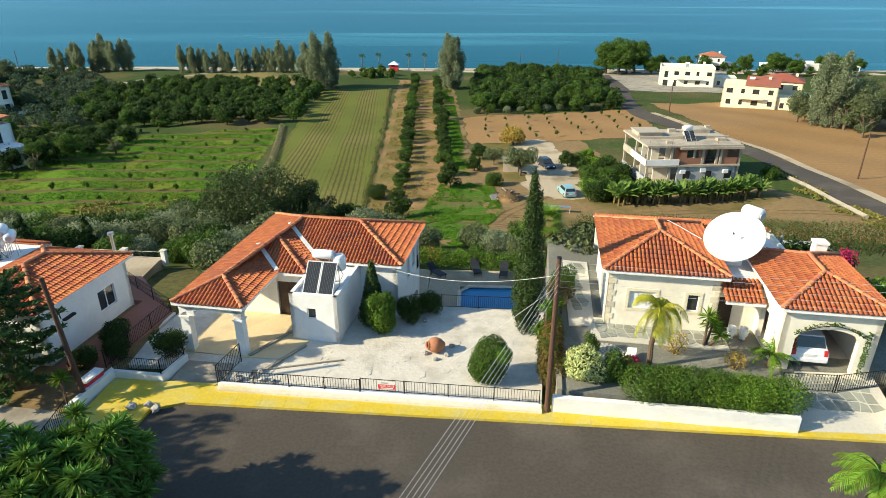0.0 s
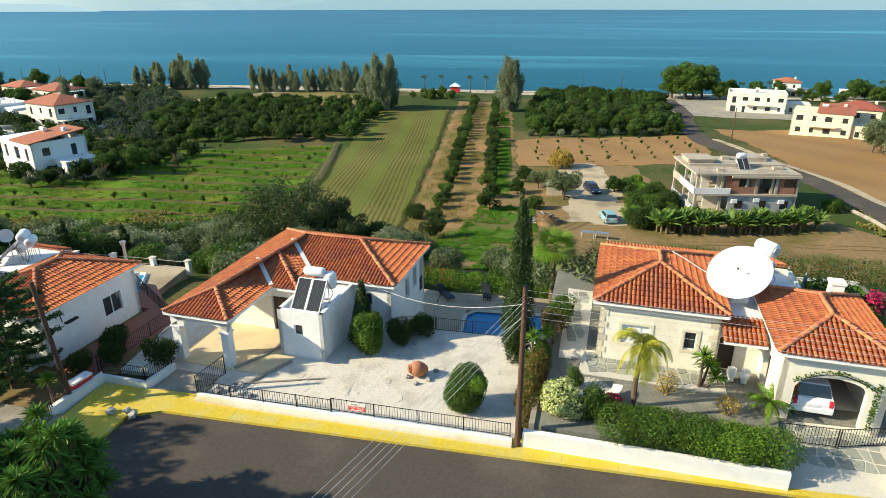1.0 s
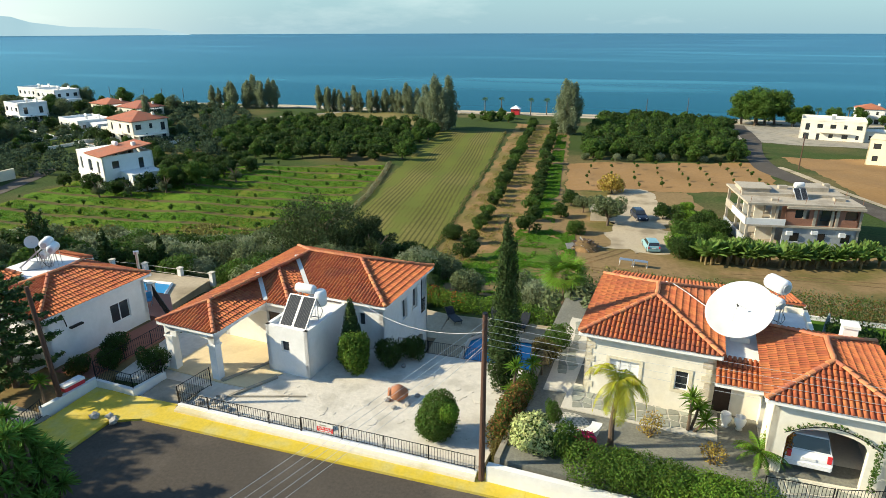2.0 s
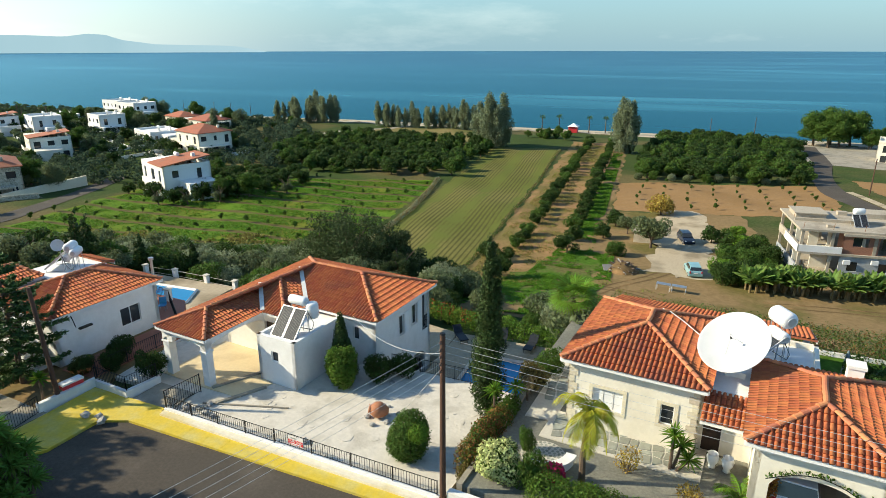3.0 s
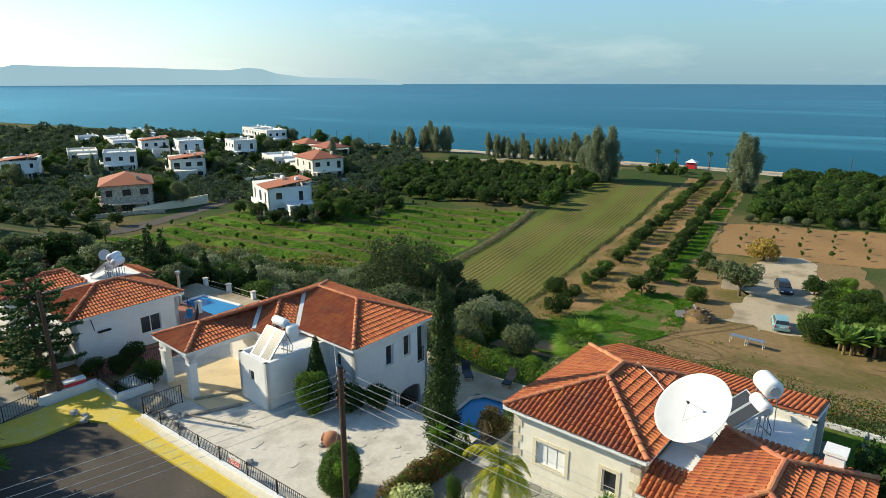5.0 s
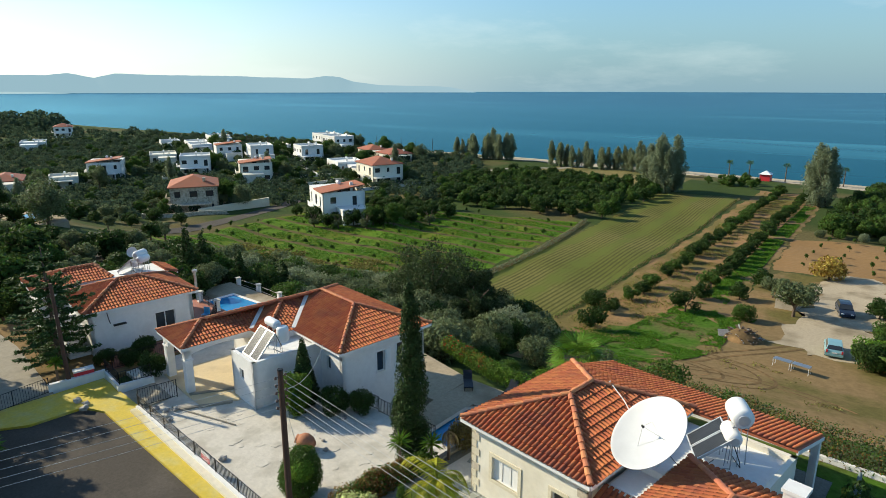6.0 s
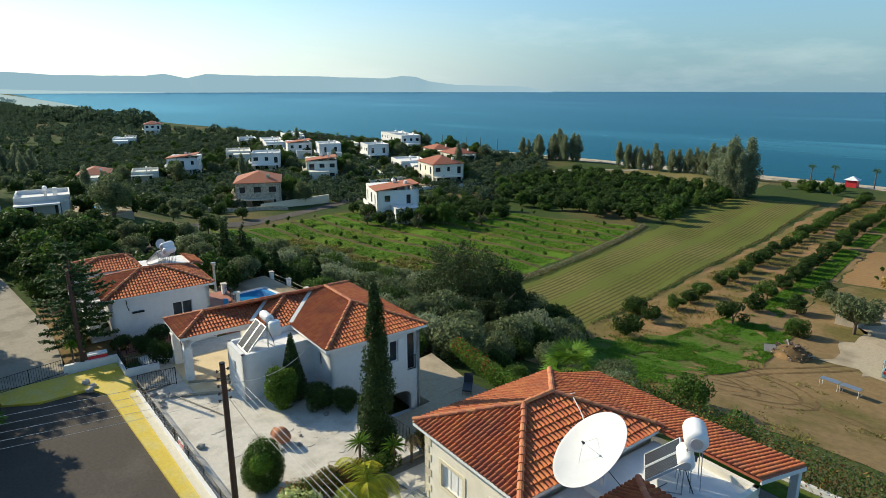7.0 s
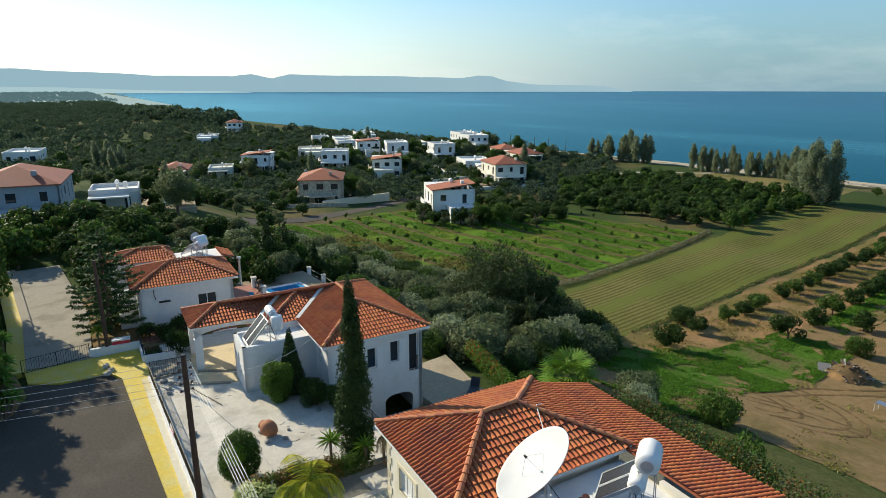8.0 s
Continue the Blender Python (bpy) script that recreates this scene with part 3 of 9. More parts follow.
def limbs(height, fork, reach, r, seed, n=5):
    """Tapered trunk with forking limbs."""
    rs = np.random.RandomState(seed)
    m = Mesh()
    bend = Vector((rs.uniform(-0.1, 0.1), rs.uniform(-0.1, 0.1), 0)) * height
    top = Vector((0, 0, fork)) + bend * 0.5
    m.path([(0, 0, -0.3), tuple(top * 0.5), tuple(top)], r, r * 0.75, 7)
    for i in range(n):
        a = math.tau * (i + rs.uniform(-0.3, 0.3)) / n
        e = Vector((math.cos(a) * reach, math.sin(a) * reach, rs.uniform(0.55, 0.9) * (height - fork)))
        k = top + e * 0.5 + Vector((0, 0, 0.1 * height))
        m.path([tuple(top), tuple(k), tuple(top + e)], r * 0.55, r * 0.15, 5)
    return m


def tree(name, label, at, crown_mesh, trunk_mesh, group="", category="tree", scale=1.0, turn=0.0):
    """A tree thing from a shared crown mesh and a shared trunk mesh."""
    root = thing(name, label, category, pose(at[0], at[1], at[2], 0, 0, turn), group)
    root.scale = (scale, scale, scale)
    for nm, me in (("crown", crown_mesh), ("trunk", trunk_mesh)):
        if me is not None:
            o = new(nm, me)
            o.parent = root
    return root


def gz(x, y):
    return float(ground_z(x, y))


def grass(name, poly, count, size, mat, label, seed, gaps=0.1, stretch=0.25, category="grass", lift=0.0, rows=None):
    """Tufts of upright blades strewn over a plan polygon, thick and thin in patches."""
    rs = np.random.RandomState(seed)
    p = np.array(poly, float)
    q = rs.uniform(p.min(0), p.max(0), (count * 5, 2))
    inside = np.zeros(len(q), bool)
    for (x0, y0), (x1, y1) in zip(p, np.roll(p, -1, 0)):
        with np.errstate(divide="ignore", invalid="ignore"):
            cross = q[:, 0] < (x1 - x0) * (q[:, 1] - y0) / (y1 - y0) + x0
        inside ^= ((y0 > q[:, 1]) != (y1 > q[:, 1])) & cross
    x, y = q[:, 0], q[:, 1]
    grid = rs.uniform(-1, 1, (64, 64))

    def lumps(u, v):
        i, j = np.floor(u).astype(int), np.floor(v).astype(int)
        fu, fv = u - i, v - j
        fu, fv = fu * fu * (3 - 2 * fu), fv * fv * (3 - 2 * fv)
        g = lambda p, q: grid[p % 64, q % 64]
        return (g(i, j) * (1 - fu) + g(i + 1, j) * fu) * (1 - fv) + (g(i, j + 1) * (1 - fu) + g(i + 1, j + 1) * fu) * fv
    f = 1.6 * lumps(x * stretch, y * stretch) + 1.0 * lumps(x * stretch * 2.7 + 9, y * stretch * 2.7) + 0.6 * lumps(x * stretch * 7, y * stretch * 7 + 5) + rs.normal(0, 0.3, len(q))
    keep = inside & (f > gaps)
    if rows:                                  # bare planted rows: spacing, offset, slope
        ph = (y + rows[2] * x - rows[1]) / rows[0]
        keep &= np.abs(ph - np.round(ph)) > 0.13
    q = q[keep][:count]
    c = np.c_[q, ground_z(q[:, 0], q[:, 1]) + lift + 0.1 + size * 0.25 + 0.03]
    v, fc = leaves(rs, c, np.tile([0, 0, 0.8], (len(c), 1)), size, 2.4, 0.6)
    return tagged(new(name, arrays(name, v, fc, mat)), label, category, kind="stuff")

# ---- building helpers ----
TILE_W, TILE_L = 0.215, 0.37


def tile_template():
    """One barrel tile: tapered half pipe, lower end towards +y, 12 faces."""
    v = []
    for y, r, lift in ((0.0, 0.078, 0.0), (TILE_L + 0.05, 0.098, 0.022)):
        for i in range(5):
            a = math.pi * i / 4
            v.append((-r * math.cos(a), y, r * 0.85 * math.sin(a) + lift))
    f = [(i, i + 1, 6 + i, 5 + i) for i in range(4)] + [(9, 8, 7, 6), (5, 9, 6, 6)][:1]
    return np.array(v), f


TILE_V, TILE_F = tile_template()


def roof_tiles(poly):
    """Tile poses over one planar roof face, as (origin, across, down, normal, length), eave upwards."""
    p = np.array(poly, float)
    n = np.cross(p[1] - p[0], p[2] - p[0])
    n /= np.linalg.norm(n)
    if n[2] < 0:
        n = -n
    down = np.array([0, 0, -1.0]) + n * n[2]
    down /= np.linalg.norm(down)
    across = np.cross(down, n)
    q = np.stack([(p - p[0]) @ across, (p - p[0]) @ down], 1)
    out = []
    k0, k1 = q[:, 0].min(), q[:, 0].max()
    cols = int((k1 - k0) / TILE_W)
    pad = ((k1 - k0) - cols * TILE_W) / 2
    low = q[:, 1].max() + 0.05
    for c in range(cols):
        s = k0 + pad + (c + 0.5) * TILE_W + 1e-4
        hit = []
        for a, b in zip(q, np.roll(q, -1, 0)):
            if (a[0] - s) * (b[0] - s) < 0:
                hit.append(a[1] + (b[1] - a[1]) * (s - a[0]) / (b[0] - a[0]))
        if len(hit) < 2:
            continue
        t0, t1 = min(hit), max(hit)
        t1 = low if abs(t1 + 0.05 - low) < 0.02 else t1
        t = t1
        while t > t0 + 0.08:
            length = min(TILE_L, t - t0)
            out.append((p[0] + across * s + down * (t - length), across, down, n, length))
            t -= TILE_L
    return out


def place_tile(o, rs):
    org, ac, dn, n, length = o
    j = rs.uniform(-0.006, 0.006, 3)
    turn = rs.uniform(-0.014, 0.014)
    ac2, dn2 = ac + dn * turn, dn - ac * turn
    v = TILE_V * np.array([1, length / TILE_L, 1])
    return org + j + v[:, :1] * ac2 + v[:, 1:2] * dn2 + v[:, 2:] * n


def cap_mesh(r=0.115, length=0.41):
    v = []
    for y, rr, h in ((0, r * 0.9, 0.05), (length, r * 1.12, 0.075)):
        v += [(-rr * math.cos(math.pi * j / 5), y, rr * 0.8 * math.sin(math.pi * j / 5) + h) for j in range(6)]
    return Mesh().add(v, [(j, j + 1, 7 + j, 6 + j) for j in range(5)] + [tuple(range(11, 5, -1))]).data("ridge_tile", M["ridge"])


CAP = cap_mesh()


def ridge_caps(parent, lines, seed):
    """Rows of single cap tiles along hips and ridges."""
    rs = np.random.RandomState(seed)
    for a, b in lines:
        a, b = Vector(a), Vector(b)
        if b.z > a.z:
            a, b = b, a
        k = max(1, int((b - a).length / 0.36))
        d = (b - a).normalized()
        side = d.cross(Vector((0, 0, 1))).normalized()
        m = Matrix((side, d, side.cross(d))).transposed().to_4x4()
        for i in range(k):
            o = new("ridge_tile", CAP)
            o.parent = parent
            o.matrix_basis = Matrix.Translation(a + (b - a) * (i / k) + Vector(rs.uniform(-0.01, 0.01, 3))) @ m @ Matrix.Rotation(rs.uniform(-0.05, 0.05), 4, "Z")


def tiled_roof(parent, faces, ridges, eaves, seed=1, single=(), label="terracotta barrel-tiled roof"):
    """Roof part: deck, tiles, cap tiles and white fascia. Faces named in single get tiles that are objects of their own."""
    rs = np.random.RandomState(seed)
    deck = Mesh()
    for f in faces:
        p = [Vector(q) for q in f]
        if (p[1] - p[0]).cross(p[2] - p[0]).z < 0:
            p = p[::-1]
        deck.slab([tuple(q) for q in p], 0.10)
    roof = part("roof", deck, M["deck"], parent, label)
    vs, k, alone = [], 0, []
    for i, f in enumerate(faces):
        for o in roof_tiles(f):
            if i in single:
                alone.append(o)
            else:
                vs.append(place_tile(o, rs))
    if vs:
        n = len(vs)
        off = (np.arange(n) * len(TILE_V))[:, None, None]
        f4 = (np.array(TILE_F[:4])[None] + off).reshape(-1, 4)
        f5 = (np.array(TILE_F[4:])[None] + off).reshape(-1, 4)
        o = new("roof_tiles", arrays("roof_tiles", np.concatenate(vs), np.concatenate([f4, f5]), M["tile"]))
        o.parent = roof
        tagged(o, kind="stuff")
    if ridges:
        ridge_caps(roof, ridges, seed + 50)
    if eaves:
        fm = Mesh()
        for a, b in eaves:
            a, b = Vector(a), Vector(b)
            d = (b - a).normalized()
            s = Vector((d.y, -d.x, 0))
            q = [a - s * 0.02, b - s * 0.02, b + s * 0.05, a + s * 0.05]
            fm.slab([tuple(t + Vector((0, 0, -0.02))) for t in q], 0.17)
        part("fascia", fm, M["white"], roof, "white painted fascia board")
    TILES_ALONE.append((roof, alone, seed))
    return roof


TILES_ALONE = []


def hip_roof(x0, x1, y0, y1, z, pitch):
    """Faces, ridge lines and eaves of a hipped roof over a rectangle."""
    w, d = x1 - x0, y1 - y0
    h = min(w, d) / 2
    top = z + h * pitch
    if d >= w:
        r0, r1 = ((x0 + x1) / 2, y0 + h, top), ((x0 + x1) / 2, y1 - h, top)
    else:
        r0, r1 = (x0 + h, (y0 + y1) / 2, top), (x1 - h, (y0 + y1) / 2, top)
    a, b, c, e = (x0, y0, z), (x1, y0, z), (x1, y1, z), (x0, y1, z)
    if d >= w:
        faces = [[a, b, r0], [b, c, r1, r0], [c, e, r1], [e, a, r0, r1]]
        ridges = [(r0, r1), (r0, a), (r0, b), (r1, c), (r1, e)]
    else:
        faces = [[a, b, r1, r0], [b, c, r1], [c, e, r0, r1], [e, a, r0]]
        ridges = [(r0, r1), (r0, a), (r1, b), (r1, c), (r0, e)]
    return faces, ridges, [(a, b), (b, c), (c, e), (e, a)]


def wall(m, p0, p1, z0, z1, thick, openings=()):
    """A wall from p0 to p1 (its outer face, thickness to the left of the way), with openings (from, to, sill, head) along it."""
    p0, p1 = Vector((*p0, 0)), Vector((*p1, 0))
    length = (p1 - p0).length
    ang = math.atan2(p1.y - p0.y, p1.x - p0.x)
    t = Matrix.Translation(p0) @ Matrix.Rotation(ang, 4, "Z")
    cuts = sorted({0.0, length, *[s for o in openings for s in o[:2]]})
    for a, b in zip(cuts, cuts[1:]):
        mid = (a + b) / 2
        holes = sorted((o[2], o[3]) for o in openings if o[0] < mid < o[1])
        z = z0
        for h0, h1 in holes:
            if h0 > z + 1e-3:
                m.box(a, b, 0, thick, z, h0, t)
            z = h1
        if z < z1 - 1e-3:
            m.box(a, b, 0, thick, z, z1, t)
    return m


def arch(m, p0, p1, z0, spring, rise, z1, thick, n=14, margin=0.0):
    """Wall piece over a segmental arch between p0 and p1: everything above the curve up to z1."""
    p0, p1 = Vector((*p0, 0)), Vector((*p1, 0))
    length = (p1 - p0).length
    ang = math.atan2(p1.y - p0.y, p1.x - p0.x)
    t = Matrix.Translation(p0) @ Matrix.Rotation(ang, 4, "Z")
    v = []
    for i in range(n + 1):
        c = spring + rise * math.sqrt(max(0, 1 - (2 * i / n - 1) ** 2))
        x = length * i / n
        v += [(x, 0, c), (x, thick, c), (x, thick, z1), (x, 0, z1)]
    f = [tuple(4 * i + k for k in q) for i in range(n) for q in ((0, 4, 7, 3), (5, 1, 2, 6), (3, 7, 6, 2), (1, 5, 4, 0))]
    m.add(v, f + [(0, 3, 2, 1), (4 * n, 4 * n + 1, 4 * n + 2, 4 * n + 3)], t)
    return m


def window(parent, p0, ang, width, z0, z1, name="window", frame_mat=None, surround=0.0, bars=1, surround_mat=None, label="", shutters=False, depth=0.08):
    """A window set in an opening: frame, mullions, panes; p0 is its left foot on the outer face, ang the wall's direction."""
    t = Matrix.Translation((p0[0], p0[1], 0)) @ Matrix.Rotation(ang, 4, "Z")
    fr = Mesh()
    w = 0.05
    y0, y1 = depth, depth + 0.06
    for a, b, c, d in ((0, w, z0, z1), (width - w, width, z0, z1), (w, width - w, z0, z0 + w), (w, width - w, z1 - w, z1)):
        fr.box(a, b, y0, y1, c, d, t)
    for i in range(bars):
        x = width * (i + 1) / (bars + 1)
        fr.box(x - 0.03, x + 0.03, y0, y1, z0 + w, z1 - w, t)
    win = part(name, fr, frame_mat or M["white"], parent, label)
    for i in range(bars + 1):
        a, b = width * i / (bars + 1) + 0.04, width * (i + 1) / (bars + 1) - 0.04
        part("pane", Mesh().box(a, b, y0 + 0.02, y0 + 0.035, z0 + w, z1 - w, t), M["plastic"] if shutters else M["glass"], win, "closed white shutter" if shutters else "dark glass pane")
    if surround:
        sm = Mesh()
        s = surround
        for a, b, c, d in ((-s, 0, z0 - s, z1 + s), (width, width + s, z0 - s, z1 + s), (0, width, z1, z1 + s), (0, width, z0 - s, z0)):
            sm.box(a, b, -0.035, 0.03, c, d, t)
        part("surround", sm, surround_mat or M["stone"], win, "raised window surround")
    return win


def railing(name, line, height, label, gap=0.12, group="", base_z=None, posts=2.0, mat=None, category="railing"):
    """Iron railing with posts, rails and bars along a plan line of (x, y, z) points."""
    root = thing(name, label, category, group=group)
    for (a, b) in zip(line, line[1:]):
        a, b = Vector(a), Vector(b)
        n = max(1, round((b - a).length / posts))
        for i in range(n + 1):
            p = a + (b - a) * i / n
            part("post", Mesh().box(p.x - 0.02, p.x + 0.02, p.y - 0.02, p.y + 0.02, p.z, p.z + height), mat or M["iron"], root)
        for h in (0.08, height - 0.03):
            part("rail", Mesh().tube(a + Vector((0, 0, h)), b + Vector((0, 0, h)), 0.018, n=5), mat or M["iron"], root)
        bars = Mesh()
        k = int((b - a).length / gap)
        for i in range(1, k):
            p = a + (b - a) * i / k
            bars.box(p.x - 0.008, p.x + 0.008, p.y - 0.008, p.y + 0.008, p.z + 0.08, p.z + height - 0.03)
        if k > 1:
            tagged(part("bar_infill", bars, mat or M["iron"], root), kind="stuff")
    return root

# ---- ground, sea, distance ----
def terrain():
    """One sheet of land, fine near the houses and coarse far away."""
    def axis(lo, hi, near, fine, grow=1.18):
        a = list(np.arange(near[0], near[1] + fine, fine))
        s = fine
        while a[-1] < hi:
            s *= grow
            a.append(a[-1] + s)
        s = fine
        while a[0] > lo:
            s *= grow
            a.insert(0, a[0] - s)
        return np.array(a)
    xs, ys = axis(-4800, 4800, (-120, 80), 2.5), axis(-3000, 1100, (-5, 310), 1.25)
    x, y = np.meshgrid(xs, ys)
    z = ground_z(x, y)
    v = np.stack([x, y, z], -1).reshape(-1, 3)
    i = np.arange(x.size).reshape(x.shape)
    f = np.stack([i[:-1, :-1], i[:-1, 1:], i[1:, 1:], i[1:, :-1]], -1).reshape(-1, 4)
    tagged(new("ground", arrays("ground", v, f, M["ground"], True)), "scrubby brown and green coastal ground", "ground", kind="structure")


SEA = -18.0
terrain()
sea_mesh = Mesh()
N_SEA = 96
for r0, r1 in ((0, 300), (300, 1200), (1200, 4960)):
    for i in range(N_SEA):
        a0, a1 = math.tau * i / N_SEA, math.tau * (i + 1) / N_SEA
        sea_mesh.add([(r * math.cos(a), 250 + r * math.sin(a), SEA) for r, a in ((r0, a0), (r1, a0), (r1, a1), (r0, a1))], [(0, 1, 2, 3)] if r0 else [(0, 1, 2)])
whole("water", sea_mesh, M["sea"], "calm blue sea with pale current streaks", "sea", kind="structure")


def hill_range(name, dist, outline, mat, label):
    """A far range of hills behind the bay; outline as (degrees left of +y, height over the sea)."""
    rs = np.random.RandomState(4)
    n = 260
    az = np.linspace(outline[0][0], outline[-1][0], n)
    h = np.interp(az, [o[0] for o in outline], [o[1] for o in outline])
    h = h * (1 + 0.012 * np.convolve(rs.normal(0, 1, n), np.ones(7) / 3, "same"))
    v = []
    for k, hh in zip(az, h):
        a = radians(k)
        v += [(-math.sin(a) * (dist - 150), math.cos(a) * (dist - 150), SEA - 1), (-math.sin(a) * dist, math.cos(a) * dist, SEA + hh)]
    m = Mesh().add(v, [(2 * i, 2 * i + 2, 2 * i + 3, 2 * i + 1) for i in range(n - 1)])
    whole(name, m, mat, label, "hills", kind="structure", smooth=True)


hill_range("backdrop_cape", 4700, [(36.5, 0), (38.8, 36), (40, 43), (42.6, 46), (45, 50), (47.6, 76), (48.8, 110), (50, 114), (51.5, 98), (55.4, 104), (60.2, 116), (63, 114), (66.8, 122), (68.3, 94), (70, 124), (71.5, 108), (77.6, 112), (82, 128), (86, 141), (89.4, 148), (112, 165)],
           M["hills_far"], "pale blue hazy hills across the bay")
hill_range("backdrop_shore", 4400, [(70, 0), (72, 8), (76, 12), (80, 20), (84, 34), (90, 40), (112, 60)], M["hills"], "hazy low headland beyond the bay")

# ---- fields ----
patch("field_stubble", [(-34, 80), (-14.5, 71), (-28.5, 217), (-52, 214)], M["stubble"], "pale green and straw stubble field", lift=0.039, wobble=0.5)
patch("field_green", [(-97, 62), (-34.6, 74), (-46, 147), (-115, 130)], M["green"], "bright green field with brown planted rows", lift=0.039, wobble=0.8)
patch("field_far_dry", [(-112, 222), (-50, 216), (-58, 262), (-118, 262)], M["dry_grass"], "dry straw-coloured meadow near the shore", lift=0.039)
patch("orchard_soil", [(-14.2, 72), (-1.5, 74), (-11, 240), (-28, 240)], M["soil"], "reddish bare soil between orchard rows", lift=0.050, wobble=0.5)
patch("orchard_verge", [(-3.4, 80), (2.2, 80), (-7.5, 232), (-11.5, 232)], M["dirt"], "dry earth verge beside the orchard", lift=0.055, wobble=0.5)
patch("bank_soil", [(-9, 56), (4, 58), (3.4, 86), (-6, 84)], M["dirt"], "bare brown earth on the bank", lift=0.050, wobble=0.8)
patch("dirt_yard", [(-0.5, 62), (60, 60), (46, 92), (1.5, 92)], M["dirt"], "dry brown dirt yard with wheel tracks", lift=0.044, wobble=0.6)
patch("yard_west", [(0.2, 90), (25, 90.5), (23, 129), (1.0, 127)], M["dirt"], "dry earth round the gravel yard", lift=0.04, wobble=0.6)
patch("plot_brown", [(-0.5, 128), (40, 130), (45, 171), (-2.5, 158)], M["ploughed"], "brown ploughed plot with saplings", lift=0.039, wobble=0.5)
patch("plot_east", [(59.5, 78), (150, 64), (105, 188), (51, 182)], M["ploughed"], "broad light brown ploughed field", lift=0.039, wobble=0.5)
patch("gravel_yard", [(8.0, 87), (16.5, 86), (19.0, 116), (8.5, 118)], M["gravel"], "pale gravel parking yard", lift=0.066, wobble=1.3)
patch("gravel_track", [(7.5, 116), (17, 116), (16, 130), (8.5, 130)], M["gravel"], "pale gravel track to the yard", lift=0.069, wobble=0.7)
patch("beach", [(-420, 279), (420, 262), (420, 299), (-420, 299)], M["sand"], "pale sandy beach along the shore", lift=0.033, step=6)
patch("car_park", [(45, 212), (88, 205), (80, 268), (48, 268)], M["concrete"], "grey worn car park by the beach", lift=0.055)
ribbon("road_east", [(58, 40), (56, 65), (54.5, 88), (54.5, 116), (48.5, 138), (43.2, 162), (45, 186), (50, 214), (53, 262)], 5.0, M["asphalt"], "dark asphalt lane running to the sea", lift=0.088)
ribbon("road_east_verge", [(61.5, 40), (59.5, 65), (58, 88), (58, 117), (52, 140), (46.7, 163)], 1.6, M["gravel"], "pale stony verge of the lane", lift=0.077, category="verge")
ribbon("road_west", [(-48, 36), (-68, 44.5), (-84, 51.5), (-103, 66), (-111, 87), (-120, 106), (-130, 125)], 5.0, M["asphalt"], "narrow asphalt lane past the stone house", lift=0.077)
ribbon("road_shore", [(-420, 272), (-150, 272), (-60, 276), (60, 280), (300, 280)], 5.0, M["concrete"], "pale coast road behind the beach", lift=0.066)
ribbon("road_field", [(-138, 205), (-130, 225), (-114, 250), (-110, 272)], 4.0, M["concrete"], "pale concrete track to the coast road", lift=0.066)

# curved wheel tracks in the dirt yard
for k, (cx, cy, r, a0, a1) in enumerate([(3.0, 71, 3.2, -60, 150), (3.0, 71, 4.6, -50, 140), (4.5, 73, 6.0, -70, 100), (4.5, 73, 7.4, -60, 95), (10, 66, 9, 30, 140), (10, 66, 10.4, 35, 135)]):
    ribbon("wheel_track", [(cx + r * math.cos(radians(a0 + (a1 - a0) * j / 14)), cy + r * 0.75 * math.sin(radians(a0 + (a1 - a0) * j / 14))) for j in range(15)], 0.32, M["soil_dark"], "darker curved wheel track in dirt", lift=0.065, category="track", step=1.0)
for dx in (0.0, 1.5):
    ribbon("wheel_track", [(2.0 + dx, 74), (4 + dx, 79), (8.0 + dx, 84), (11.5 + dx, 90)], 0.35, M["soil_dark"], "darker curved wheel track in dirt", lift=0.065, category="track", step=1.0)
    ribbon("wheel_track", [(22, 78.0 + dx), (34, 79.5 + dx), (46, 78.5 + dx), (54, 76 + dx)], 0.35, M["soil_dark"], "darker curved wheel track in dirt", lift=0.065, category="track", step=1.0)
patch("bank_lawn", [(-13.5, 66), (-1.0, 62), (3.2, 88), (-3.0, 94)], M["grass"], "uneven fresh grass on the lower bank", lift=0.058, wobble=0.9)
# growing grass
grass("bank_grass", [(-15, 64), (-6, 58), (3.0, 58), (6, 63), (2.0, 72), (4.5, 80), (3.5, 94), (-5, 94), (-7, 78), (-15, 74)], 60000, 0.085, M["blade"], "patchy bright green grass on the bank", 201, -0.1, 0.3)
grass("strip_grass", [(-3.2, 88), (0.6, 88), (-8.4, 232), (-11.3, 232)], 50000, 0.11, M["blade"], "bright green grass strip beside the orchard", 202, -0.2, 0.3)
grass("orchard_grass", [(-13.5, 74), (-4, 76), (-13, 238), (-26, 238)], 26000, 0.11, M["blade_dry"], "thin weeds between the orchard rows", 204, 0.1, 0.3)
grass("field_grass", [(-96, 64), (-36, 75), (-46.5, 146), (-113, 129)], 60000, 0.13, M["blade"], "fresh grass in the green field", 205, -0.9, 0.16, rows=(7.0, 110.4, 0.04))
grass("field_weeds", [(-72, 58), (-40, 70), (-44, 86), (-86, 78)], 9000, 0.32, M["blade_dry"], "rough brown weeds at the field's near edge", 206, 0.5, 0.3)
grass("yard_grass", [(0, 62), (30, 60), (26, 72), (2, 82)], 4500, 0.10, M["blade_dry"], "sparse dry weeds on the dirt yard", 207, 1.0, 0.3)
grass("lane_grass", [(48, 60), (54, 60), (52, 100), (49, 102)], 3000, 0.25, M["blade_dry"], "dry weeds along the lane", 208, 0.6, 0.4)
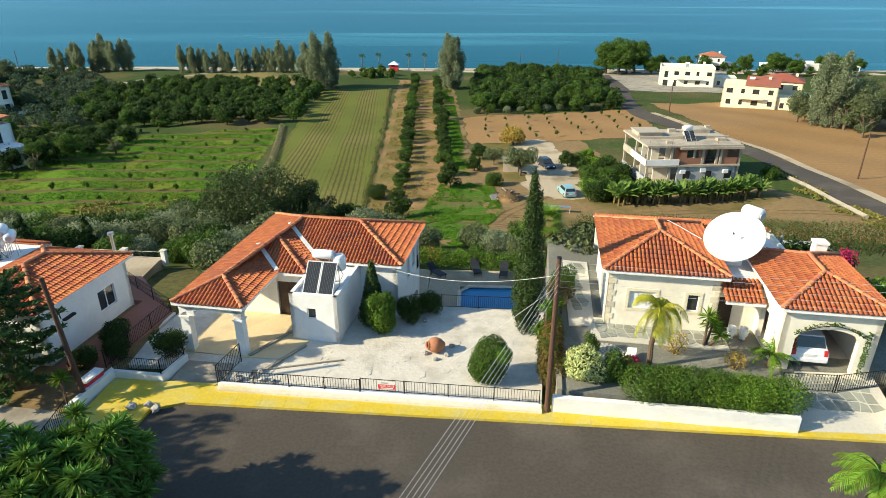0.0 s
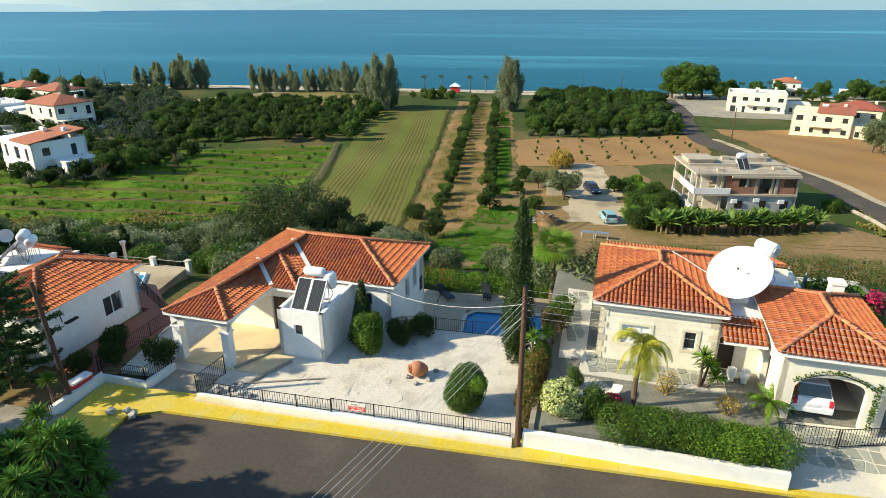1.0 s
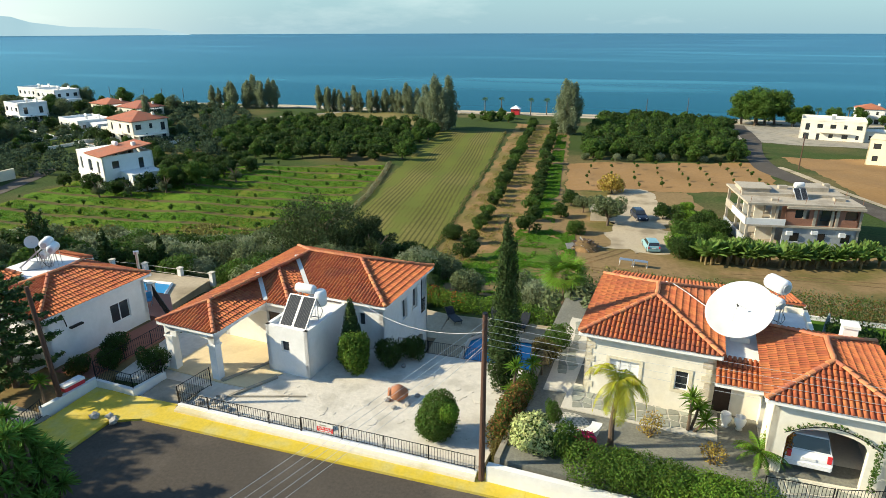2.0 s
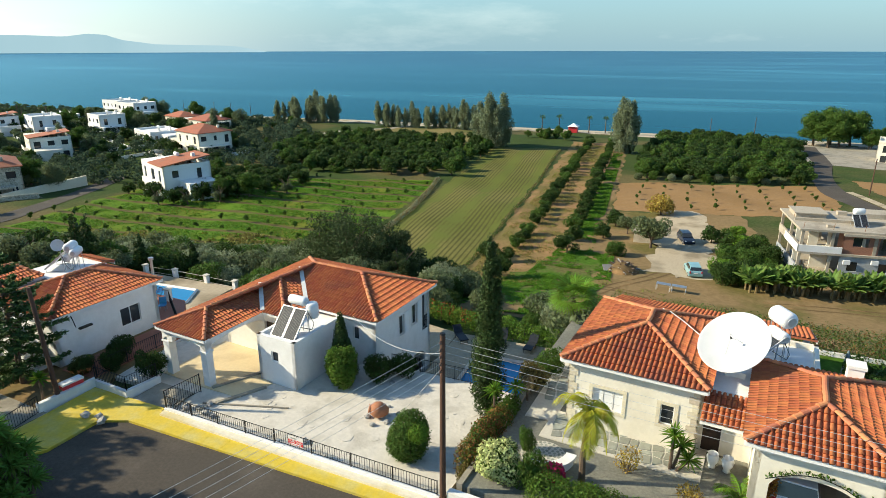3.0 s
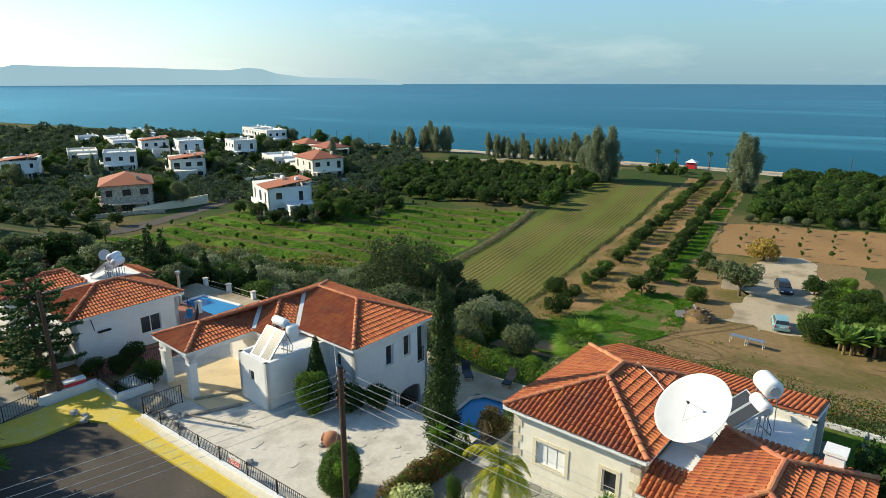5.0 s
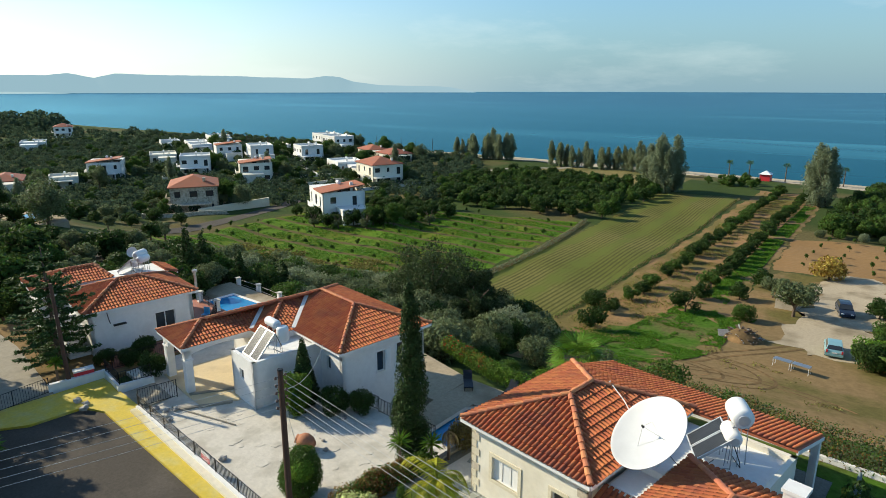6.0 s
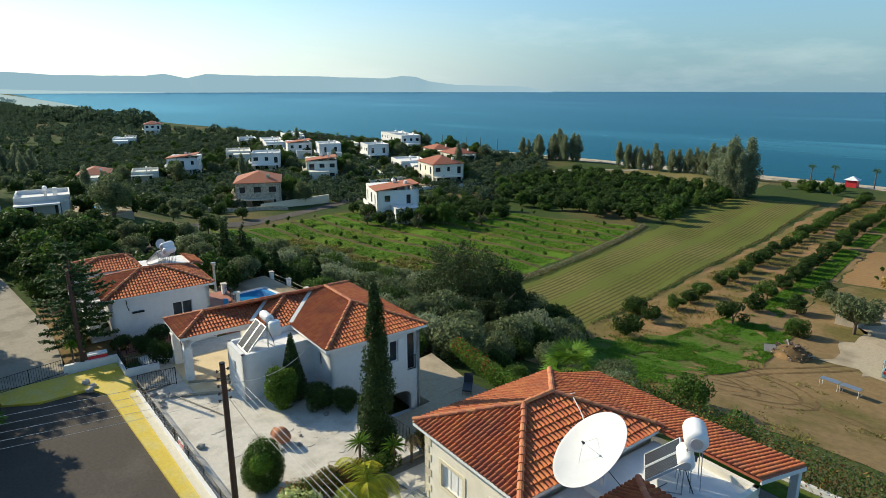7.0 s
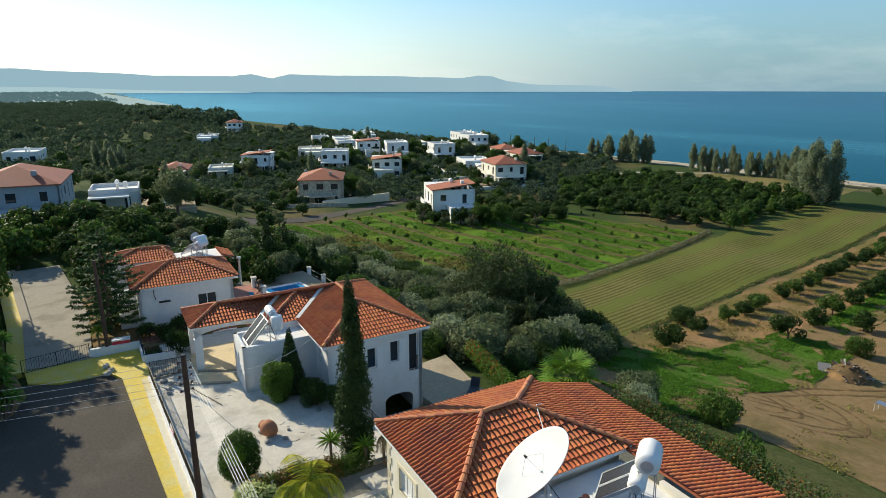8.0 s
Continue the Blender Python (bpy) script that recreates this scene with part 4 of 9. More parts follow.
whole("kerb_lane", Mesh().path([(x, y, gz(x, y) + 0.25) for x, y in ((50.5, 76), (51.0, 84), (51.2, 92), (50.6, 97))], 0.35, 0.35, 4), M["concrete"], "pale concrete kerb wall beside the lane", "kerb", kind="structure")

# ---- street ----
K = radians(-2.2)                      # the street's turn against x


def st(s, o):
    """Street place: s along the kerb from its west end, o inwards from the kerb line."""
    return (-13.5 + s * math.cos(K) - o * math.sin(K), 23.45 + s * math.sin(K) + o * math.cos(K))


road = Mesh()
road.prism([(-13.4, 23.5), (-14.9, 22.9), (-15.1, 20.2), (-16.2, 18.6), (-17.5, 14.0), (-17.0, 6.0), (-11.5, -40), (60, -40), st(75, 0), st(40, 0), st(20, 0)][::-1][::-1], -0.5, 0.0)
whole("road_street", road, M["asphalt"], "dark grey asphalt street in front of the villas", "road", kind="structure")
pav = thing("pavement", "yellow-painted concrete pavement with cracks", "pavement", kind="structure")
rs_p = np.random.RandomState(8)
for i in range(48):
    a, b = i * 1.2, (i + 1) * 1.2 - 0.006
    w = 1.35 - 0.0175 * i * 0.3
    part("pavement_slab", Mesh().prism([st(a, 0), st(b, 0), st(b, w), st(a, w)], -0.4, 0.13 + rs_p.uniform(-0.006, 0.006)), M["yellow"], pav)
# west end of the street, turning round to the ramp
ends = [(-13.45, 23.48), (-14.95, 22.88), (-15.15, 20.2), (-16.2, 18.6), (-18.3, 18.5), (-18.0, 22.4), (-17.9, 25.2), (-12.5, 25.0)]
part("pavement_slab", Mesh().prism(ends[::-1], -0.4, 0.125), M["yellow"], pav)
# concrete ramp west of the street
ramp = Mesh().add([(-18.3, 19.3, 0.14), (-18.0, 22.4, 0.14), (-28, 23.4, 0.05), (-46, 23.0, 0.05), (-46, 19.2, 0.05), (-28, 19.5, 0.05)], [(0, 5, 2, 1), (5, 4, 3, 2)])
whole("ramp_west", ramp, M["concrete"], "pale concrete driveway ramp behind the gate", "driveway", kind="structure")
strip = Mesh().prism([(-18.3, 18.6), (-28, 18.9), (-46, 18.5), (-46, 17.5), (-28, 17.9), (-18.2, 17.5)], -0.5, 0.16)
whole("pavement_west", strip, M["yellow"], "faded yellow pavement beside the ramp", "pavement", kind="structure")
whole("kerb_west", Mesh().prism([(-18.3, 18.6), (-18.3, 19.3), (-28, 19.5), (-46, 19.2), (-46, 18.5), (-28, 18.9)], -0.5, 0.22), M["concrete"], "raised grey concrete kerb beside the ramp", "kerb", kind="structure")

# ---- white villa with the court ----
HOUSE_TURN = -7.0
VA = pose(-4.05, 32.95, 0, 0, 0, HOUSE_TURN)
VB = pose(7.23, 29.99, 0, 0, 0, HOUSE_TURN)
VL = pose(-20.64, 33.45, 0, 0, 0, HOUSE_TURN)


def out(frame_of, x, y, z=0.0):
    return frame_of @ Vector((x, y, z))


villa = thing("villa", "white rendered villa with terracotta tiled hipped roof and carport", "house", VA)
Z, P = 3.10, 0.36
zw, zm, zr = Z + 2.0 * P, Z + 2.87 * P, Z + 3.55 * P
a, b = (-10.95, -6.4, Z), (-6.95, -6.4, Z)
c0 = (-8.95, -4.4, zw)
e_bot, e_top = (-6.95, -2.0, Z), (-8.95, 0.0, zw)
m_bot, m_top = (-5.2, -2.0, Z), (-8.07, 0.87, zm)
f_bot, f_top = (-5.2, 0.0, Z), (-8.07, 2.87, zm)
se, ne, nw = (0, 0, Z), (0, 7.1, Z), (-10.95, 7.1, Z)
h_e, h_w = (-3.55, 3.55, zr), (-7.4, 3.55, zr)
roof_a = tiled_roof(villa, [
    [a, b, c0], [b, e_bot, e_top, c0], [e_bot, m_bot, m_top, e_top], [m_bot, f_bot, f_top, m_top],
    [f_bot, se, h_e, h_w, f_top], [se, ne, h_e], [ne, nw, h_w, h_e], [nw, a, c0, h_w]],
    [(c0, a), (c0, b), (c0, h_w), (m_top, m_bot), (h_e, h_w), (h_e, se), (h_e, ne), (h_w, nw)],
    [(a, b), (b, e_bot), (e_bot, m_bot), (m_bot, f_bot), (f_bot, se), (se, ne), (ne, nw), (nw, a)], seed=3)
for p, q in ((e_bot, e_top), (f_bot, f_top)):
    vp, vq = Vector(p), Vector(q)
    d = (vq - vp).normalized()
    s = Vector((d.y, -d.x, 0)).normalized() * 0.13
    part("valley_flashing", Mesh().slab([tuple(k + Vector((0, 0, 0.13))) for k in (vp - s, vp + s, vq + s, vq - s)], 0.05), M["flashing"], roof_a, "white valley flashing strip")
w = Mesh()
wall(w, (-5.6, 0.35), (-0.35, 0.35), -3.2, 3.05, 0.25, [(3.6, 4.02, 1.4, 2.25)])
wall(w, (-0.35, 0.35), (-0.35, 6.75), -3.2, 3.05, 0.25, [(2.55, 3.15, 0.85, 2.2), (4.12, 4.72, 0.95, 2.35), (5.45, 6.12, 0.02, 2.6), (3.7, 5.7, -2.9, -1.35)])
arch(w, (-0.35, 4.05), (-0.35, 6.05), -2.9, -1.75, 0.42, -1.34, 0.25)
wall(w, (-0.35, 6.75), (-10.6, 6.75), -3.2, 3.05, 0.25)
wall(w, (-10.6, 6.75), (-10.6, -1.65), -3.2, 3.05, 0.25)
wall(w, (-10.6, -1.65), (-5.55, -1.65), -0.5, 3.05, 0.25, [(3.35, 4.75, 0.0, 2.3)])
wall(w, (-5.55, -1.65), (-5.55, 0.35), -0.5, 3.05, 0.25)
part("wall", w, M["white"], villa)
part("floor_slab", Mesh().box(-10.5, -0.6, 0.6, 6.5, -0.15, 0.0), M["beige_floor"], villa, "beige floor inside")
window(villa, (-2.0, 0.35), 0.0, 0.42, 1.4, 2.25, bars=0)
window(villa, (-0.35, 2.9), math.pi / 2, 0.6, 0.85, 2.2, bars=0, surround=0.07, surround_mat=M["white"])
window(villa, (-0.35, 4.47), math.pi / 2, 0.6, 0.95, 2.35, bars=0, surround=0.07, surround_mat=M["white"])
window(villa, (-0.35, 5.8), math.pi / 2, 0.67, 0.02, 2.6, bars=0, name="balcony_door", depth=0.18)
for y0, z0, z1 in ((3.55, 0.8, 2.25), (5.12, 0.9, 2.4)):
    sh_m = Mesh().box(-0.33, -0.29, y0, y0 + 0.42, z0, z1)
    for k in range(12):
        zz = z0 + 0.06 + (z1 - z0 - 0.12) * k / 12
        sh_m.box(-0.29, -0.275, y0 + 0.05, y0 + 0.37, zz, zz + 0.06)
    part("shutter", sh_m, M["plastic"], villa, "white louvred shutter")
rail = Mesh()
for k in range(7):
    rail.box(-0.37, -0.35, 5.82 + k * 0.1, 5.84 + k * 0.1, 0.05, 1.0)
rail.box(-0.38, -0.34, 5.8, 6.47, 0.98, 1.02).box(-0.38, -0.34, 5.8, 6.47, 0.08, 0.11)
part("balcony_rail", rail, M["iron"], villa, "black iron balcony rail")
part("front_door", Mesh().box(-7.2, -5.9, -1.5, -1.44, 0.0, 2.28).box(-6.58, -6.52, -1.53, -1.5, 0.05, 2.2), M["darkdoor"], villa, "dark panelled front door")
# carport
cp = Mesh()
for x0, x1 in ((-10.75, -10.25), (-7.65, -7.2)):
    cp.box(x0, x1, -6.2, -5.75, -0.2, 2.15)
    cp.box(x0 - 0.05, x1 + 0.05, -6.25, -5.7, 2.1, 2.2)
arch(cp, (-10.75, -6.2), (-7.2, -6.2), 0, 2.2, 0.42, 3.0, 0.42)
arch(cp, (-7.2, -6.2), (-7.2, -1.65), 0, 2.2, 0.5, 3.0, 0.42)
arch(cp, (-10.33, -1.65), (-10.33, -6.2), 0, 2.2, 0.5, 3.0, 0.42)
cp.box(-10.3, -7.6, -5.8, -1.7, 2.86, 2.98)
part("carport", cp, M["white"], villa, "white arched carport on square columns")
part("porch_floor", Mesh().prism([(-10.9, -6.35), (-7.1, -6.35), (-5.0, -6.2), (-4.4, -4.2), (-5.4, -4.0), (-5.5, -1.65), (-10.9, -1.65)], -0.3, 0.05), M["beige_floor"], villa, "beige tiled porch floor")
# flat-roofed store joined to the villa
bx = Mesh()
wall(bx, (-5.4, -4.1), (-2.65, -4.1), -0.3, 2.9, 0.22, [(0.98, 1.5, 1.4, 2.05)])
wall(bx, (-2.65, -4.1), (-2.65, 0.35), -0.3, 2.9, 0.22)
wall(bx, (-5.4, 0.35), (-5.4, -4.1), -0.3, 2.9, 0.22)
bx.box(-5.18, -2.87, -3.88, 0.35, 2.55, 2.68)
store = part("store", bx, M["white"], villa, "white flat-roofed store with parapet")
window(villa, (-4.42, -4.1), 0.0, 0.52, 1.4, 2.05, bars=0)


def solar_heater(frame_of, x, y, z, turn, panels, tanks, label, slope=48, aside=0.0, length=1.9, lift=0.0):
    """Solar water heater: tilted collectors on a steel frame with white tanks behind."""
    root = thing("solar_heater", label, "solar heater", frame_of @ pose(x, y, z, 0, 0, turn))
    m = Matrix.Translation((aside, 0, lift)) @ Matrix.Rotation(radians(slope), 4, "X")
    for i in range(panels):
        x0 = i * 0.90 - panels * 0.45
        fr = Mesh()
        for q in ((x0, x0 + 0.86, 0, 0.045), (x0, x0 + 0.86, length - 0.045, length), (x0, x0 + 0.045, 0.045, length - 0.045), (x0 + 0.815, x0 + 0.86, 0.045, length - 0.045)):
            fr.box(*q, 0.0, 0.10, m)
        fr.box(x0 + 0.045, x0 + 0.815, 0.045, length - 0.045, 0.0, 0.04, m)
        pn = part("collector", fr, M["alu"], root, "tilted aluminium-framed solar collector")
        part("absorber", Mesh().box(x0 + 0.05, x0 + 0.81, 0.05, length - 0.05, 0.05, 0.085, m), M["solar"], pn, "dark glazed absorber")
        rb = Mesh()
        for k in range(8):
            rb.box(x0 + 0.08 + k * 0.095, x0 + 0.09 + k * 0.095, 0.06, length - 0.06, 0.084, 0.088, m)
        tagged(part("riser_lines", rb, M["riser"], pn), kind="stuff")
    back, top = length * math.cos(radians(slope)), length * math.sin(radians(slope)) + lift
    for sx in (-panels * 0.42 + aside, panels * 0.42 + aside):
        fm = Mesh().tube((sx, 0.05, 0), (sx, back, 0.03), 0.022).tube((sx, back, 0), (sx, back, top), 0.022).tube((sx, 0.05, 0), (sx, 0.05, lift + 0.02), 0.022)
        part("frame", fm, M["galv"], root, "galvanised steel frame")
    for (tx, ty, tz, span, r, axis) in tanks:
        prof = [(0.01, 0.0), (r * 0.55, 0.015), (r * 0.86, 0.06), (r, 0.16), (r * 1.01, span * 0.5), (r, span - 0.16), (r * 0.86, span - 0.06), (r * 0.55, span - 0.015), (0.01, span)]
        rot = pose(tx, ty, tz, 0, 90, 0) if axis == "x" else (pose(tx, ty, tz, 90, 0, 0) if axis == "y" else pose(tx, ty, tz))
        tk = part("tank", Mesh().turned(prof, 24, rot), M["plastic"], root, "white water tank", True)
        if axis == "x":
            part("end_cap", Mesh().turned([(0.0, 0.0), (r * 0.52, 0.0), (r * 0.52, 0.03), (r * 0.46, 0.034), (0.0, 0.034)], 18, pose(tx + span - 0.012, ty, tz, 0, 90, 0)), M["alu"], tk, "round metal end cover")
            for fx in (tx + span * 0.2, tx + span * 0.8):
                st_l = Mesh()
                for dy in (-r * 0.75, r * 0.75):
                    st_l.tube((fx, ty + dy, 0), (fx, ty + dy * 0.8, tz - r * 0.6), 0.018, n=6)
                st_l.tube((fx, ty - r * 0.75, tz - r - 0.02), (fx, ty + r * 0.75, tz - r - 0.02), 0.018, n=6)
                part("tank_stand", st_l, M["galv"], root, "thin steel tank stand")
    hose = Mesh().path([(aside + panels * 0.4, back, top - 0.05), (aside + panels * 0.5, back + 0.25, top * 0.4), (aside + panels * 0.35, back + 0.4, 0.03), (aside - 0.2, back + 0.3, 0.03)], 0.018, 0.018, 5)
    part("hose", hose, M["darkcable"], root, "black rubber hose")
    return root


solar_heater(VA, -3.9, -3.6, 2.69, 0, 2, [(-0.75, 1.6, 1.75, 1.3, 0.27, "x"), (0.75, 1.75, 0.75, 1.0, 0.36, "z")], "two dark solar collectors with white tanks on the store roof")

# ---- court of the white villa ----
court = Mesh().prism([(-12.4, 25.0), (3.55, 23.95), (4.6, 33.2), (2.8, 33.5), (-1.6, 33.7), (-4.4, 33.6), (-5.6, 33.0), (-17.5, 34.4), (-18.3, 26.6), (-12.9, 26.6)], -4.0, 0.0)
whole("court_floor", court, M["court"], "whitish uneven screed court", "courtyard", kind="structure")
plinth = Mesh().prism([(-12.35, 24.72), (3.5, 23.70), (3.5, 23.96), (-12.35, 24.98)], -0.3, 0.34)
whole("wall_plinth", plinth, M["white"], "low white plinth under the street railing", "wall", kind="structure")
whole("ledge", Mesh().prism([(-12.3, 24.35), (3.5, 23.36), (3.5, 23.70), (-12.35, 24.72)], -0.3, 0.25), M["ledge"], "worn cream ledge along the pavement", "ledge", kind="structure")
railing("street_railing", [(-12.3, 24.85, 0.34), (-5.2, 24.39, 0.34)], 0.72, "low black iron street railing on a white plinth", gap=0.13)
railing("street_railing", [(-5.15, 24.38, 0.40), (3.4, 23.84, 0.36)], 0.75, "low black iron street railing with a sale sign", gap=0.13)
railing("drive_gate", [(-12.45, 24.95, 0.1), (-12.0, 27.0, 0.1)], 1.15, "open black iron driveway gate", gap=0.13, category="gate")
railing("ramp_railing", [(-18.0, 25.4, 0.5), (-15.4, 25.15, 0.5), (-15.0, 26.9, 0.5)], 0.85, "black iron railing on the low white wall", gap=0.13)
lw = Mesh().prism([(-18.1, 25.3), (-15.3, 25.0), (-14.85, 27.0), (-15.1, 27.05), (-15.5, 25.25), (-18.1, 25.55)], -0.3, 0.5)
whole("wall_drive", lw, M["white"], "low white wall beside the driveway", "wall", kind="structure")
lw = Mesh().prism([(-18.6, 22.3), (-18.35, 22.25), (-17.9, 25.3), (-18.1, 25.5)], -0.4, 0.62)
whole("wall_corner", lw, M["white"], "low white garden wall at the street's end", "wall", kind="structure")
railing("ramp_gate", [(-17.9, 18.4, 0.1), (-18.4, 22.3, 0.1)], 1.0, "closed black iron gate across the ramp", gap=0.14, category="gate")
whole("driveway_apron", Mesh().prism([(-15.1, 23.3), (-12.2, 23.6), (-12.35, 26.8), (-14.9, 27.0)], -0.3, 0.10), M["concrete"], "worn concrete apron at the driveway gate", "driveway", kind="structure")
whole("west_bed", Mesh().prism([(-34, 23.6), (-18.4, 22.6), (-17.9, 25.4), (-18.3, 33), (-34, 33)], -0.6, 0.02), M["dirt"], "bare earth planting bed by the western villa", "garden bed", kind="structure")
# fence between court and pool
railing("pool_fence", [(-1.6, 33.6, 0.0), (2.8, 33.4, 0.0)], 0.9, "black iron fence above the pool", gap=0.12)
railing("stair_railing", [(-3.6, 33.9, -0.2), (-1.7, 33.7, 0.0)], 0.9, "black iron railing at the stairs beside the villa", gap=0.12)
# pool terrace below
terrace = thing("terrace", "pale paved pool terrace below the court", "terrace", kind="structure")
part("paving", Mesh().prism([(-3.2, 34.0), (-0.7, 34.0), (-0.7, 44.2), (-3.0, 44.2)], -5, -2.5).prism([(-0.7, 41.4), (4.8, 41.4), (4.8, 44.2), (-0.7, 44.2)], -5, -2.5).prism([(4.8, 34.0), (6.2, 34.0), (6.2, 44.2), (4.8, 44.2)], -5, -2.5)
     .prism([(-8.5, 40.2), (-3.1, 40.2), (-3.1, 44.2), (-8.8, 45.5)], -5, -2.52), M["gravel"], terrace)
pool = thing("swimming_pool", "blue swimming pool with a chamfered corner", "pool", kind="structure")
part("coping", Mesh().path([(-0.7, 34.2, -2.5), (-0.7, 40.6, -2.5), (0.0, 41.4, -2.5), (4.75, 41.4, -2.5)], 0.14, 0.14, 4), M["court"], pool, "pale stone coping")
part("basin", Mesh().prism([(-0.7, 34.0), (4.8, 34.0), (4.8, 41.4), (0.0, 41.4), (-0.7, 40.6)], -5, -3.6), M["pool_tile"], pool, "blue tiled basin")
part("water", Mesh().prism([(-0.69, 34.01), (4.79, 34.01), (4.79, 41.39), (0.01, 41.39), (-0.69, 40.58)], -3.5, -2.62), M["pool"], pool, "still blue pool water")

# ---- stone-trimmed villa with the dish ----
dish_villa = thing("villa", "cream villa with stone quoins, terracotta roofs and flat terrace", "house", VB)
ZB, GB = 4.52, 1.0
f1, r1, e1 = hip_roof(-0.05, 6.35, 0.0, 8.0, ZB, 0.36)
tiled_roof(dish_villa, f1, r1, e1, seed=5, single=(0,))
v0, v1, v2, v3 = (0.1, 7.6, ZB - 0.02), (10.55, 7.75, ZB - 0.06), (10.5, 11.6, 3.45), (0.05, 11.35, 3.5)
tiled_roof(dish_villa, [[v3, v0, v1, v2]], [], [(v3, v2), (v2, v1)], seed=6, label="low terracotta veranda roof")
f2, r2, e2 = hip_roof(7.95, 12.95, -2.95, 4.2, ZB, 0.36)
tiled_roof(dish_villa, f2, r2, e2, seed=7)
canopy = [(6.2, -0.45, 3.42), (8.15, -0.45, 3.42), (8.15, 1.2, 3.98), (6.2, 1.2, 3.98)]
tiled_roof(dish_villa, [canopy], [], [(canopy[0], canopy[1])], seed=8, label="small terracotta porch canopy")
w = Mesh()
wall(w, (0.3, 0.35), (6.05, 0.35), GB - 0.6, ZB - 0.06, 0.25, [(1.15, 2.55, 2.15, 3.2), (4.2, 4.8, 2.2, 3.2)])
wall(w, (6.05, 0.35), (6.05, 7.7), GB - 0.6, ZB - 0.06, 0.25)
wall(w, (6.05, 7.7), (0.3, 7.7), GB - 2, ZB - 0.06, 0.25)
wall(w, (0.3, 7.7), (0.3, 0.35), GB - 2, ZB - 0.06, 0.25, [(3.6, 4.6, 1.05, 3.1)])
wall(w, (6.05, 1.0), (8.3, 1.0), GB - 0.3, 3.9, 0.22, [(0.25, 1.0, 1.0, 2.9), (1.25, 1.75, 2.5, 3.0)])
wall(w, (8.3, 4.0), (8.3, -2.6), GB - 0.4, ZB - 0.06, 0.25, [(3.6, 4.7, 1.0, 3.0)])
wall(w, (12.6, -2.6), (12.6, 4.0), GB - 0.4, ZB - 0.06, 0.25)
wall(w, (12.6, 4.0), (8.3, 4.0), GB - 0.4, ZB - 0.06, 0.25)
wall(w, (8.3, -2.6), (12.6, -2.6), GB - 0.4, ZB - 0.06, 0.3, [(0.65, 3.5, 0.9, 3.42)])
arch(w, (8.95, -2.6), (11.8, -2.6), 1, 2.75, 0.62, 3.44, 0.3)
w.box(6.3, 10.6, 4.3, 7.6, GB - 1, 3.9)
w.box(6.3, 8.3, 1.1, 4.3, 3.8, 3.98)
w.box(6.3, 10.6, 4.2, 7.55, 3.9, 4.0)
for x0, x1, y0, y1 in ((10.4, 10.6, 4.3, 7.6), (8.3, 10.6, 7.4, 7.6)):
    w.box(x0, x1, y0, y1, 4.0, 4.3)
part("wall", w, M["cream"], dish_villa)
ter = Mesh().box(6.4, 10.4, 4.3, 7.4, 4.0, 4.03).box(6.4, 8.3, 1.25, 4.3, 3.98, 4.025)
part("flat_terrace", ter, M["white"], dish_villa, "white flat roof terrace")
window(dish_villa, (1.45, 0.35), 0, 1.4, 2.15, 3.2, bars=2, surround=0.16, shutters=True)
window(dish_villa, (4.5, 0.35), 0, 0.6, 2.2, 3.2, bars=0, surround=0.16)
window(dish_villa, (7.3, 1.0), 0, 0.5, 2.5, 3.0, bars=0)
part("front_door", Mesh().box(6.3, 7.05, 1.12, 1.17, 1.0, 2.88), M["darkdoor"], dish_villa, "dark brown front door")
part("side_door", Mesh().box(0.42, 0.46, 3.1, 4.1, 1.05, 3.1), M["glass"], dish_villa, "dark glazed side door")
quoins = Mesh()
for x, y, sx, sy in ((0.3, 0.35, 1, 1), (6.05, 0.35, -1, 1)):
    for k in range(9):
        ln = 0.42 if k % 2 else 0.26
        lm = 0.26 if k % 2 else 0.42
        z0 = 1.05 + k * 0.36
        x0, x1 = sorted((x - sx * 0.03, x + sx * ln))
        y0, y1 = sorted((y - sy * 0.03, y + sy * lm))
        q = Mesh().box(x0, x1, y - 0.03, y + 0.02, z0, z0 + 0.33).box(min(x - sx * 0.03, x + sx * 0.02), max(x - sx * 0.03, x + sx * 0.02), y - 0.03, y1, z0, z0 + 0.33)
        part("quoin_stone", q, M["stone"], dish_villa)
chim = Mesh().box(11.4, 12.0, 3.3, 3.9, 3.6, 5.4).box(11.34, 12.06, 3.24, 3.96, 5.37, 5.5)
part("chimney", chim, M["white"], dish_villa, "white rendered chimney")
for x in (0.3, 10.2):
    part("veranda_post", Mesh().box(x, x + 0.3, 11.0, 11.3, -1.5, 3.4), M["white"], dish_villa)

# satellite dish, turned to the south-west
dish = thing("satellite_dish", "large white parabolic satellite dish on the flat roof", "satellite dish", VB @ pose(6.92, 2.68, 4.03))
D_R, D_DEEP = 1.54, 0.30
aim = Vector((-0.358, -0.562, 0.745)).normalized()
face = Matrix.Translation(Vector((0, 0, 1.78)) - aim * D_DEEP) @ aim.to_track_quat("Z", "Y").to_matrix().to_4x4()
bowl = [(0.005 + D_R * k / 16, D_DEEP * (k / 16) ** 2) for k in range(17)]
back = [(r, z - 0.035) for r, z in bowl[::-1]]
part("reflector", Mesh().turned(bowl + [(D_R + 0.03, D_DEEP - 0.003)] + back, 64, face), M["dish"], dish, "white reflector bowl", True)
hub = face @ Vector((0, 0, 0.62))
